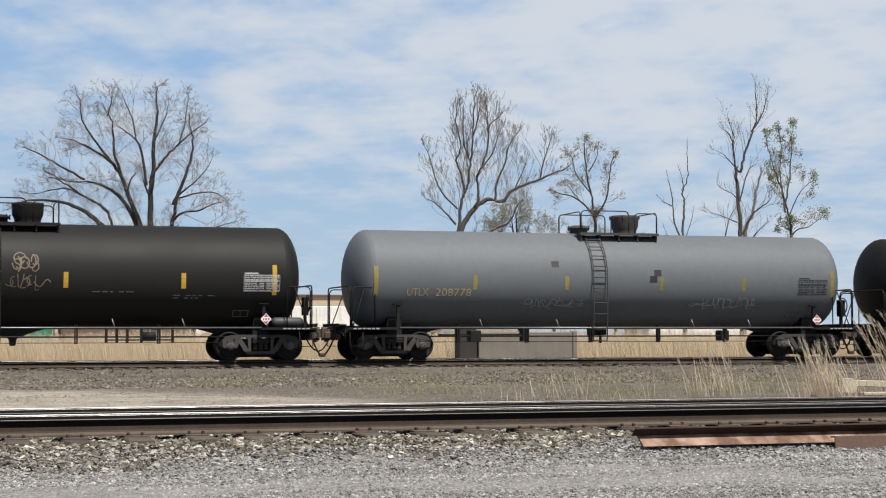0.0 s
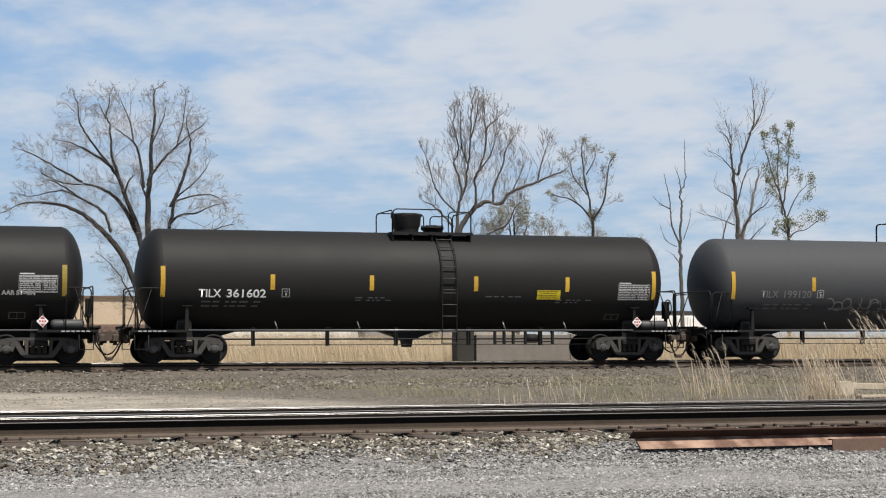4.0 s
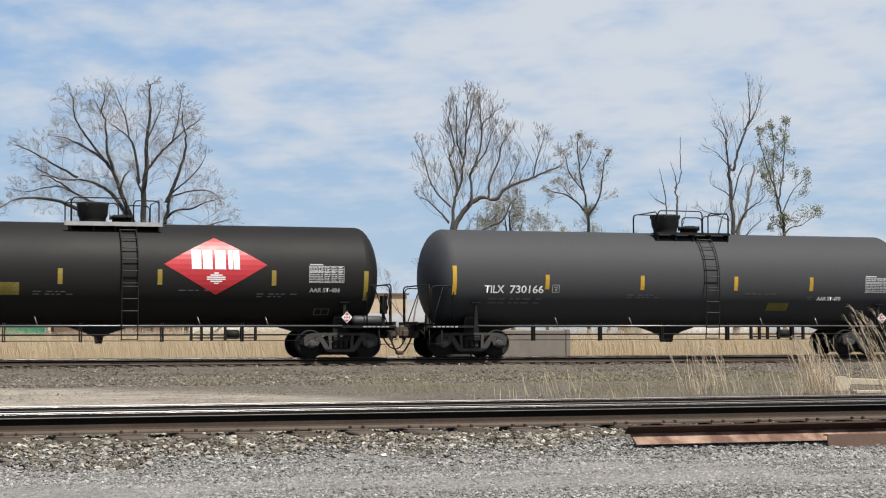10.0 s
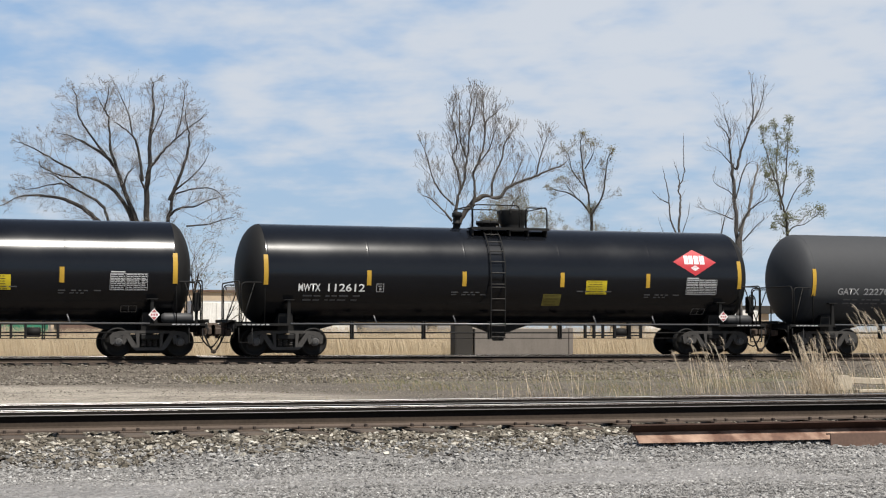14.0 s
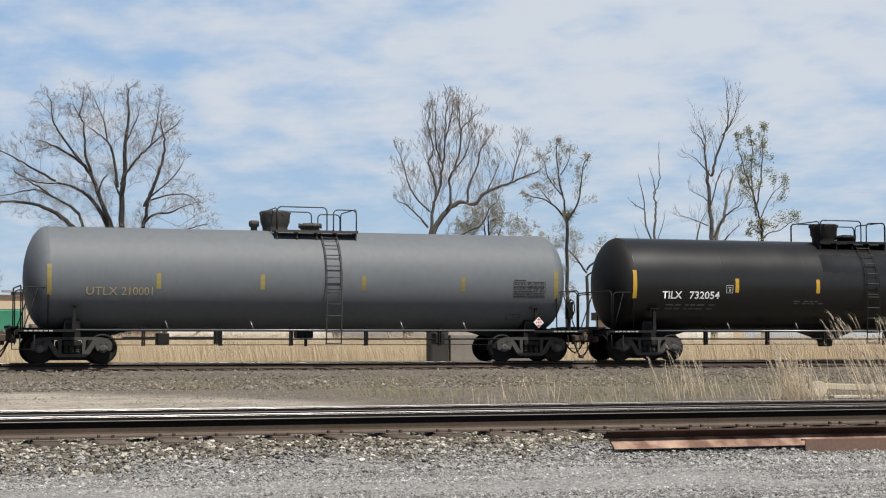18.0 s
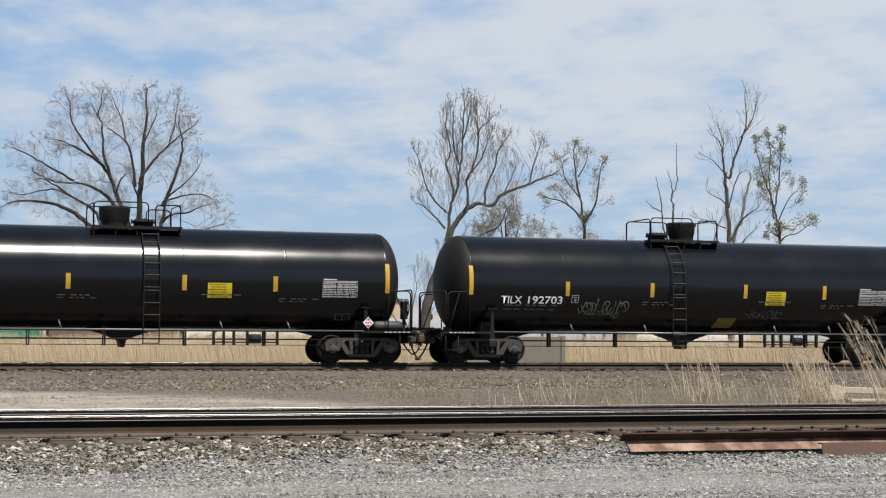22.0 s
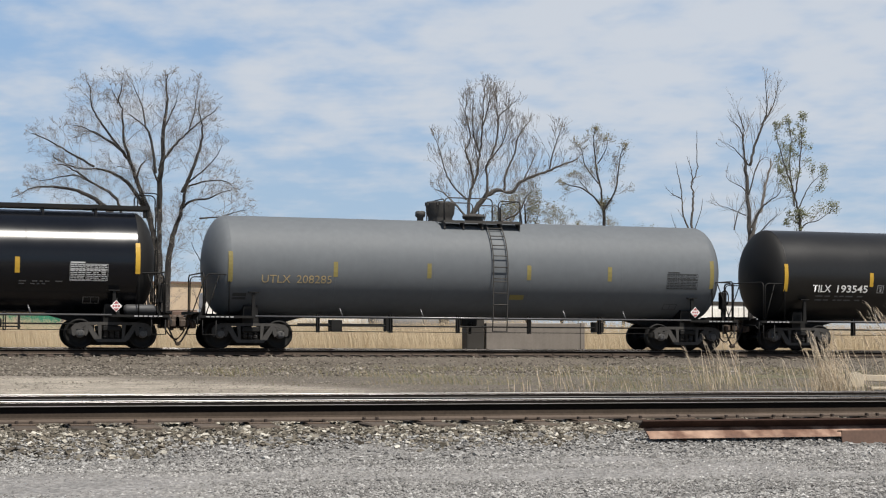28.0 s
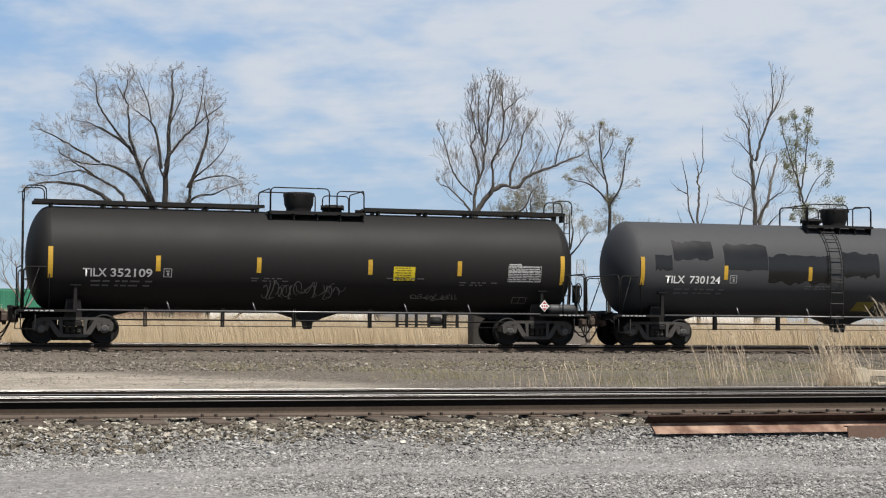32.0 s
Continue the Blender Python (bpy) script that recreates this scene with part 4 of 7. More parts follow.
        top_gear(car, mt, -0.55, 0.50, -0.35, -1.2, 1.35, -1.35, 0.5)
    elif kind == "greyleft":
        top_gear(car, M["cast"], -0.52, 1.0, -0.6, -0.95, 1.75, None, 0.3, M["cast"])
    else:
        top_gear(car, M["cast"], 0.55, -0.9, 0.2, -1.1, 1.45, -1.55, 0.3, M["cast"])
    return car


# marks: kind of car, paint, reporting mark, figures, yellow sheet, extras; front of the train first
CARS = [
    ("right", "satin", "", "", 0, ()), ("greyleft", "grey", "UTLX", "208778", 0, ("chalk2", "squares")),
    ("leftvalve", "matte", "TAEX", "2217", 0, ("bubble",)), ("right", "matte", "CTCX", "736722", 2, ("white_deck",)),
    ("right", "charcoal", "TILX", "199120", 1, ("chalk",)), ("right", "matte", "TILX", "361602", 1, ()),
    ("left", "matte", "", "", 0, ("diamond", "olive", "white_deck", "ST-484")), ("right", "charcoal", "TILX", "196478", 1, ()),
    ("right", "satin", "TILX", "732080", 0, ()), ("walk", "gloss", "SIOX", "31051", 1, ()),
    ("right", "charcoal", "TILX", "730166", 2, ("ST-470",)), ("right", "matte", "MWTX", "112762", 2, ("diamond2", "white_deck", "ST-484")),
    ("right", "matte", "GATX", "228963", 0, ("FRA-AIP",)), ("right", "charcoal", "GATX", "222706", 2, ()),
    ("leftvalve", "gloss", "MWTX", "112612", 1, ("diamond3", "olive3")), ("right", "gloss", "TILX", "192702", 1, ("chalk3",)),
    ("valve", "matte", "TCBX", "197079", 3, ("panel", "chalk4")), ("right", "satin", "TILX", "732054", 0, ("worn",)),
    ("grey", "grey", "UTLX", "210001", 0, ()), ("walk", "gloss", "SIOX", "31080", 1, ()),
    ("left", "matte", "TILX", "361508", 1, ("tag",)), ("left", "gloss", "TILX", "192703", 1, ("chalk5", "tag2")),
    ("right", "gloss", "TILX", "192633", 1, ()), ("valve", "matte", "TCBX", "196101", 4, ("panel", "chalk6")),
    ("right", "charcoal", "TILX", "730184", 2, ("ST-470",)), ("right", "gloss", "TILX", "191278", 1, ()),
    ("right", "satin", "TILX", "193545", 1, ()), ("grey", "grey", "UTLX", "208285", 0, ()),
    ("walk", "gloss", "SIOX", "31067", 1, ()), ("right", "matte", "TILX", "193894", 1, ("chalk7",)),
    ("left", "patchy", "TILX", "730124", 2, ("ST-470", "tag", "patches")), ("walk", "matte", "TILX", "352109", 1, ("chalk8",)),
    ("right", "matte", "", "", 0, ()),
]
# marks of single cars, by their place in the train: metres along the shell from the car's middle, and up the shell from the axis
STRIPES_FRONT = {2: (-4.75, -1.54, 1.36, 4.69), 3: (-4.65, -1.59, 2.06, 4.77), 4: (-4.83, -1.72, 1.56, 4.27), 5: (-4.52, -1.51, 1.78, 4.77), 7: (-4.66, -1.41, 1.62, 4.52),
                 8: (-4.11, -1.24, 1.94, 4.88), 9: (-4.61, -1.62, 1.65, 4.48), 10: (-4.71, -1.5, 1.78, 4.51), 11: (-4.36, -1.25, 1.56, 4.9), 12: (-4.57, -1.5, 1.8, 4.8),
                 13: (-4.64, -1.81, 1.54, 4.36)}
STRIPES_REAR = {16: (-4.45, -1.3, 1.61, 4.77), 17: (-4.11, -1.13, 2.04, 4.85), 18: (-4.65, -1.6, 1.49, 4.64), 19: (-4.35, -1.62, 1.49, 4.4), 20: (-4.44, -1.8, 1.44, 4.43),
                21: (-4.56, -1.68, 1.61, 4.49), 22: (-4.48, -1.7, 1.6, 4.28), 23: (-4.49, -1.35, 1.56, 4.72), 24: (-4.82, -1.62, 1.69, 4.61), 27: (-4.59, -1.69, 1.51, 4.19),
                28: (-4.59, -1.8, 1.61, 4.35), 29: (-4.63, -1.56, 1.6, 4.53), 30: (-4.85, -1.84, 1.62, 4.62), 31: (-4.71, -1.78, 1.58, 4.37)}
# middle heights of the end stripes and of the others
STRIPE_HEIGHT = {2: (-0.13, -0.17), 3: (-0.18, -0.23), 4: (-0.09, -0.03), 5: (-0.12, -0.11), 7: (-0.06, -0.04), 8: (-0.02, -0.05), 9: (0.07, -0.15), 10: (-0.14, -0.17),
                 11: (-0.34, -0.12), 12: (-0.42, -0.21), 13: (-0.15, -0.2), 16: (0.08, 0.09), 17: (-0.05, -0.06), 18: (-0.1, -0.11), 19: (0.08, -0.16), 20: (-0.11, -0.13),
                 21: (0.06, -0.17), 22: (0.06, -0.16), 23: (0.08, 0.07), 24: (-0.18, -0.17), 27: (-0.08, -0.11), 28: (0.1, -0.14), 29: (-0.04, -0.02), 30: (-0.14, -0.15), 31: (-0.18, -0.17)}
# mark from, to; figures from, to; height
MARK_FRONT = {2: (-6.64, -5.84, -5.47, -4.76, -0.75), 3: (-6.87, -6.24, -5.85, -4.81, -0.51), 4: (-6.74, -6.11, -5.9, -4.91, -0.36), 5: (-6.69, -6.03, -5.87, -4.71, -0.45),
              7: (-6.72, -6.01, -5.85, -4.81, -0.36), 8: (-6.76, -6.09, -5.84, -4.75, -0.37), 9: (-6.68, -5.98, -5.55, -4.72, -0.5), 10: (-6.76, -6.12, -5.93, -4.83, -0.4),
              11: (-7.3, -6.21, -5.85, -4.58, -0.42), 12: (-6.72, -5.85, -5.66, -4.38, -0.68), 13: (-6.85, -6.05, -5.87, -4.75, -0.43)}
MARK_REAR = {16: (-6.62, -5.87, -5.65, -4.54, -0.43), 17: (-6.76, -6.07, -5.8, -4.73, -0.38), 18: (-6.7, -5.82, -5.7, -4.81, -0.41), 19: (-6.57, -5.85, -5.58, -4.63, -0.48),
             20: (-6.54, -5.91, -5.76, -4.58, -0.45), 21: (-6.73, -6.05, -5.85, -4.71, -0.53), 22: (-6.76, -6.09, -5.66, -4.52, -0.52), 23: (-6.54, -5.77, -5.62, -4.61, -0.42),
             24: (-6.85, -6.21, -6.01, -4.93, -0.4), 27: (-6.8, -5.94, -5.76, -4.7, -0.42), 28: (-6.82, -6.12, -5.67, -4.74, -0.5), 29: (-6.8, -6.16, -5.93, -4.82, -0.32),
             30: (-6.95, -6.28, -6.1, -5.04, -0.39), 31: (-6.83, -6.16, -6.05, -4.87, -0.45)}
# warning sheet from, to, lower and upper edge
SHEET = {3: (1.36, 1.8, -0.66, -0.48), 4: (2.55, 3.29, -0.47, -0.17), 5: (3.78, 4.55, -0.59, -0.29), 7: (2.8, 3.55, -0.46, -0.15), 9: (2.39, 3.08, -0.6, -0.17),
         10: (3.02, 3.78, -1.12, -0.81), 11: (-3.13, -2.37, -0.67, -0.3), 13: (1.3, 2.06, -1.19, -0.85), 16: (3.13, 3.82, -0.54, -0.14), 19: (2.86, 3.56, -0.57, -0.16),
         20: (3.4, 4.16, -0.61, -0.32), 21: (2.36, 3.07, -0.62, -0.16), 22: (2.28, 2.99, -0.6, -0.15), 23: (5, 5.76, -0.67, -0.39), 24: (2.95, 3.69, -1.15, -0.82),
         28: (2.29, 2.99, -0.61, -0.16), 29: (2.68, 3.46, -0.44, -0.14), 30: (2.56, 3.31, -0.93, -0.64), 31: (2.3, 2.97, -0.57, -0.14)}
# figure table: left and upper edge; small box beside the figures
TABLE = {5: (6.5, -0.1), 7: (6.07, 0.01), 8: (6.5, -0.03), 9: (5.88, -0.09), 10: (6.52, 0.05), 11: (5.96, 0.24), 12: (6.45, -0), 13: (6.44, -0.02), 14: (5.84, -0.1),
         16: (6.09, 0.17), 17: (6.48, -0.08), 18: (6.28, -0.02), 19: (6.02, -0.05), 20: (6.54, -0.09), 21: (5.8, -0.09), 22: (5.71, -0.05), 23: (6.1, 0.13), 24: (6.49, 0),
         27: (6.15, -0.07), 28: (5.8, -0.09), 29: (5.82, 0.03), 30: (6.42, 0.02), 31: (5.94, -0.07)}
PLATE = {2: (-3.98, -0.74), 3: (-4.31, -0.49), 4: (-4.58, -0.35), 5: (-4.12, -0.43), 7: (-4.38, -0.34), 8: (-4.37, -0.17), 9: (-4.4, -0.49), 10: (-4.42, -0.38),
         11: (-4.01, -0.43), 12: (-3.94, -0.64), 13: (-4.41, -0.41), 16: (-4.1, -0.39), 17: (-4.38, -0.18), 19: (-4.11, -0.46), 20: (-4.16, -0.45), 21: (-4.29, -0.49),
         22: (-4.23, -0.48), 23: (-4.19, -0.38), 24: (-4.53, -0.37), 28: (-4.3, -0.48), 29: (-4.37, -0.3), 30: (-4.58, -0.36), 31: (-4.43, -0.44)}
# how far the ladder and the top gear stand from their usual place
GEAR_SHIFT = {2: -0.11, 3: -0.35, 4: -0.25, 7: -0.12, 11: -0.2, 12: -0.3, 20: -0.49, 21: -0.38, 22: -0.25, 29: -0.19, 30: -0.53}
# where each car's middle lies along the track at the start
COUPLING = [47.68, 29.49, 11.31, -6.86, -25.09, -43.32, -61.55, -79.72, -97.90, -116.15, -134.37, -152.62, -170.80, -188.96, -207.16, -225.27, -243.34,
            -261.44, -279.57, -297.69, -315.82, -333.96, -352.05, -370.14, -388.28, -406.45, -424.58, -442.68, -460.74, -478.89, -497.05, -515.22, -533.30, -551.4]


def train_run(t):
    """How far the train has come after t seconds; it hitches by half a metre at 19.4 s."""
    return 16.728 * t + 0.003176 * (t - 16) ** 2 - 0.55 * min(1, max(0, (t - 19.4) / 0.1))


PAINT = {"matte": "dull black", "charcoal": "weathered charcoal", "satin": "satin black", "gloss": "glossy black", "grey": "sooty grey", "patchy": "patched charcoal"}
TOPS = {"right": "side ladder", "left": "side ladder", "walk": "walkway along its top", "valve": "side ladder", "leftvalve": "side ladder", "grey": "grey top platform", "greyleft": "grey top platform"}
BASE, TRAIN = {}, []


def build_train():
    rnd = random.Random(11)
    for i, (kind, paint, mark, figures, sheet, extra) in enumerate(CARS):
        x = (COUPLING[i] + COUPLING[i + 1]) / 2
        if kind not in BASE:
            BASE[kind] = car = tank_car(kind)
            plain = None
        else:
            plain = BASE[kind]
            car = None
        TRAIN.append((i, kind, car, x))
    for k, (i, kind, car, x) in enumerate(list(TRAIN)):
        if car is None:
            car = copy_thing(BASE[kind], pose(x, TRACK_Y, 0))
            TRAIN[k] = (i, kind, car, x)
    for i, kind, car, x in TRAIN:
        _, paint, mark, figures, sheet, extra = CARS[i]
        car.matrix_basis = pose(x, TRACK_Y, 0)
        tagged(car, "%s tank car with a %s%s" % (PAINT[paint], TOPS[kind], " and graffiti" if any(e.startswith(("chalk", "bubble")) for e in extra) else " and red diamond" if any(e.startswith("diamond") for e in extra) else " and white board" if "panel" in extra else ""), "tank car", "cars of the tank train")
        pm = M["charcoal" if paint == "patchy" else paint]
        for o in car.children:
            if o.name.startswith(("tank", "weld_seam")):
                o.material_slots[0].link = "OBJECT"
                o.material_slots[0].material = M["matte"] if paint in ("gloss", "satin") and o.name.startswith("tank_head") else pm
            elif i in GEAR_SHIFT and o.name.split(".")[0] in ("platform", "platform_rail", "end_rail", "ladder_rail", "rung", "fittings_housing", "manway", "relief_valve"):
                o.location.x += GEAR_SHIFT[i]
        dress(i, car, kind, paint, mark, figures, sheet, extra, random.Random(100 + i))


def sign_sheet(car, x0, x1, a0, a1, m, rows=3):
    s = part("warning_sheet", decal(Mesh(), x0, x1, a0, a1), m, car, "yellow printed sheet")
    k = Mesh()
    rn = random.Random(rows)
    rows += 2
    for r in range(rows):
        a = a1 - (r + 0.72) * (a1 - a0) / rows
        x = x0 + 0.05 + 0.06 * (r % 2)
        while x < x1 - 0.16:
            w = rn.uniform(0.05, 0.16)
            decal(k, x, min(x + w, x1 - 0.05), a, a + (a1 - a0) / rows * 0.30, 0.007)
            x += w + 0.03
    part("warning_print", k, M["print"], s)


def figure_table(car, x0, a0, m, wide=1.08, high=0.52):
    """The stencilled table of small figures: a heading, ruled lines and rows of short words."""
    dp = Mesh()
    rn = random.Random(int(x0 * 100))
    decal(dp, x0 + 0.02, x0 + 0.42, a0 + 0.03, a0 + 0.065)
    rows = 9
    for k in range(rows + 1):
        a = a0 - high * k / rows
        if k in (0, 3, rows):
            decal(dp, x0, x0 + wide, a - 0.006, a + 0.006)
        if k == rows:
            break
        for c0, c1 in ((0.02, 0.40), (0.44, 0.60), (0.64, 0.80), (0.84, 0.98)):
            x = x0 + wide * c0
            while x < x0 + wide * c1 - 0.03:
                w = rn.uniform(0.04, 0.13)
                decal(dp, x, min(x + w, x0 + wide * c1), a - high / rows * 0.78, a - high / rows * 0.28)
                x += w + 0.018
    for q in (0, 0.42, 0.62, 0.82, 1):
        decal(dp, x0 + wide * q - 0.005, x0 + wide * q + 0.005, a0 - high, a0)
    part("data_panel", dp, m, car, "stencilled table of small figures")["kind"] = "stuff"


def dress(i, car, kind, paint, mark, figures, sheet, extra, rnd):
    """Each car's own marks."""
    grey = kind.startswith("grey")
    end = 7.25 if kind == "valve" else 7.36 if kind == "leftvalve" and paint == "matte" else 7.7
    yel = M["faded"] if grey else M["tan"] if i in (3, 16, 23) else M["dull"] if i in (6, 11, 12) else M["yellow"]
    at = STRIPES_FRONT.get(i) or STRIPES_REAR.get(i) or (-4.6, -1.6, 1.6, 4.5)
    mid_end, mid = STRIPE_HEIGHT.get(i, (0.07, -0.15) if paint == "gloss" else (-0.12, -0.14))
    for x in (-end - 0.03,) + at + (end,):
        far = abs(x) > 6
        c, h = (mid_end, 0.45) if far else (mid, 0.225)
        part("reflective_stripe", decal(Mesh(), x - 0.067, x + 0.067, c - h, c + h), yel, car, "yellow reflective stripe")
    wt = M["ghost"] if grey else M["greymark"] if figures in ("196478", "199120") else M["panelwhite"] if figures == "352109" else M["dimwhite"] if figures in ("228963", "736722", "112762", "222706", "2217") else M["white"]
    if figures == "208285":
        part("blank_card", decal(Mesh(), -7.62, -7.22, -1.13, -0.89), M["tankgrey"], car, "small blank grey card")
        part("blank_card", decal(Mesh(), 0.96, 1.42, -1.01, -0.83), M["faded"], car, "small blank olive card")
    if mark:
        m0, m1, n0, n1, low = MARK_FRONT.get(i) or MARK_REAR.get(i) or (-6.75, -6.08, -5.85, -4.72, -0.45)
        size = {"GATX": 0.30, "CTCX": 0.28, "MWTX": 0.33}.get(mark, 0.34)
        part("reporting_mark", lettering(mark, size, m0, low, bold=0.0 if grey else 0.005, wide=m1 - m0), wt, car, "stencilled reporting mark " + mark)
        part("car_number", lettering(figures, size, n0, low, bold=0.0 if grey else 0.005, wide=n1 - n0), wt, car, "stencilled figures")
        if not grey:
            px, pa = PLATE.get(i, (-4.25, low))
            sq = Mesh()
            for (x0, x1, a0, a1) in ((-0.12, 0.12, -0.13, -0.11), (-0.12, 0.12, 0.11, 0.13), (-0.12, -0.10, -0.11, 0.11), (0.10, 0.12, -0.11, 0.11), (-0.06, 0.06, 0.04, 0.065), (-0.02, 0.04, -0.08, 0.01)):
                decal(sq, px + x0, px + x1, pa + a0, pa + a1)
            part("plate_mark", sq, M["dimwhite"], car, "small stencilled box")
    px, pa = TABLE.get(i, (5.85, -0.10) if paint == "gloss" else (6.45, 0.02))
    figure_table(car, px, pa, M["ink"] if grey else M["panelwhite"], 1.06, 0.48)
    if sheet:
        x0, x1, a0, a1 = SHEET.get(i, (2.4, 3.1, -0.60, -0.16) if paint == "gloss" else (2.7, 3.45, -0.45, -0.15))
        sign_sheet(car, x0, x1, a0, a1, M["olive"] if sheet == 2 else M["sign"], 3 if a1 - a0 < 0.36 else 4)
    for e in extra:
        if e.startswith("diamond"):
            big = 1.08 if e != "diamond3" else 0.54
            cx = {"diamond": 3.1, "diamond2": 3.19, "diamond3": 6.14}[e]
            ca = {"diamond": 0.26, "diamond2": 0.26, "diamond3": 0.47}[e]
            m = Mesh()
            n = 12
            v = []
            for k in range(n + 1):
                a = -0.83 + 1.66 * k / n
                w = 1.40 * (1 - abs(a) / 0.83)
                v += [on_tank(cx - w * big, ca + a * big, 0.006), on_tank(cx + w * big, ca + a * big, 0.006)]
            m.add(v, [(2 * k, 2 * k + 1, 2 * k + 3, 2 * k + 2) for k in range(n)])
            d = part("diamond_sign", m, M["red"], car, "red diamond sign with white bars")
            for (x0, x1) in ((-0.66, -0.40), (-0.36, -0.10), (-0.03, 0.26), (0.33, 0.45), (0.47, 0.64)):
                part("sign_bar", decal(Mesh(), cx + x0 * big, cx + x1 * big, ca - 0.13 * big, ca + 0.41 * big, 0.010), M["board"], d)
            for q in range(6):
                w = 0.30 * (1 - abs(q - 2.5) / 3.2)
                part("sign_line", decal(Mesh(), cx - w * big, cx + w * big, ca - (0.25 + q * 0.055) * big, ca - (0.215 + q * 0.055) * big, 0.010), M["board"], d)
        elif e == "olive":
            sign_sheet(car, -0.31, 0.39, -1.02, -0.42, M["olive"], 3)
        elif e == "olive3":
            sign_sheet(car, 1.0, 1.6, -1.02, -0.6, M["olive"], 2)
        elif e in ("tag", "tag2"):
            part("stuck_card", decal(Mesh(), (0.02 if i == 30 else 0.75), (0.70 if i == 30 else 1.42), -1.62, -1.12, slant=0.12), M["olive"], car, "yellowed card on the shell")
        elif e == "ST-484":
            part("test_mark", lettering("AAR ST-484", 0.18, 5.97, -0.47, bold=0.008), M["dimwhite"], car, "stencilled test mark")
        elif e in ("ST-470", "FRA-AIP"):
            t = "AAR ST-470" if e == "ST-470" else e
            part("test_mark", lettering(t, 0.17, 4.76 if e == "ST-470" else 5.66, -0.65 if e == "ST-470" else -0.30, bold=0.008), M["white"], car, "stencilled test mark")
        elif e == "panel":
            p = part("company_board", decal(Mesh(), 1.98, 4.69, 0.09, 0.87, 0.02, -0.55), M["board"], car, "white slanted board with blue bars")
            k = Mesh()
            for (x0, x1, a0, a1) in ((2.38, 3.30, 0.56, 0.72), (3.40, 4.12, 0.56, 0.72), (2.55, 3.42, 0.26, 0.42), (3.54, 4.16, 0.26, 0.42)):
                n = int((x1 - x0) / 0.092)
                for q in range(n):
                    xx = x0 + q * 0.092
                    decal(k, xx, xx + 0.062, a0, a1 - (0.0 if q in (0, 4) else 0.05), 0.024)
            part("board_bars", k, M["blue"], p)
            k = Mesh()
            decal(k, 1.95, 2.30, 0.26, 0.72, 0.024, -0.35)
            e2 = Mesh()
            decal(e2, 1.99, 2.10, 0.50, 0.66, 0.028, -0.3); decal(e2, 2.10, 2.22, 0.31, 0.46, 0.028, -0.3); decal(e2, 2.0, 2.05, 0.31, 0.44, 0.028, -0.3)
            part("emblem_cutout", e2, M["board"], p)
            part("board_emblem", k, M["blue"], p)
        elif e == "white_deck":
            for s in (-1, 1):
                part("deck_edge", Mesh().box((-0.9 if kind == "right" else -1.2) + GEAR_SHIFT.get(i, 0), (1.9 if kind == "right" else 1.4) + GEAR_SHIFT.get(i, 0), s * 1.002, s * 1.012, ZC + R - 0.14, ZC + R - 0.02), M["dimwhite"], car)
        elif e == "squares":
            for x, a in ((-2.1, 0.35), (1.35, 0.1), (1.2, -0.1)):
                part("dark_patch", decal(Mesh(), x, x + 0.25, a, a + 0.2), M["ink"], car)
        elif e in ("patches", "worn"):
            for (x0, x1, a0, a1) in ((-0.9, 0.6, 0.42, 1.1), (0.6, 2.4, 0.36, 1.2), (2.4, 3.2, 0.45, 0.95)) if e == "worn" else ((-7.3, -6.72, -0.1, 0.36), (-6.66, -5.28, 0.25, 0.88), (-4.9, -3.36, -0.05, 0.80), (-3.34, -1.1, -0.45, 0.46), (-0.66, 0.7, -0.2, 0.58), (1.14, 3.1, -0.2, 0.78), (3.16, 5.3, -0.1, 0.80), (5.32, 6.27, -0.1, 0.48)):
                m = Mesh()
                n = int((x1 - x0) / 0.08)
                v = []
                for k in range(n + 1):
                    xx = x0 + (x1 - x0) * k / n
                    j = 0.16 * noise.noise(Vector((xx * 2.3, 0, 1))) + 0.06 * noise.noise(Vector((xx * 9, 0, 1)))
                    j2 = 0.12 * noise.noise(Vector((xx * 3.3, 4, 1))) + 0.09 * noise.noise(Vector((xx * 12, 4, 1)))
                    for q in range(13):
                        v.append(on_tank(xx, a0 + j2 + (a1 + j - a0 - j2) * q / 12, 0.0022))
                m.add(v, [(k * 13 + q, (k + 1) * 13 + q, (k + 1) * 13 + q + 1, k * 13 + q + 1) for k in range(n) for q in range(12)], True)
                part("paint_patch", m, M["patch"], car, "glossy black paint patch")
        elif e in ("bubble", "chalk", "chalk2", "chalk3", "chalk4", "chalk5", "chalk6", "chalk7", "chalk8"):
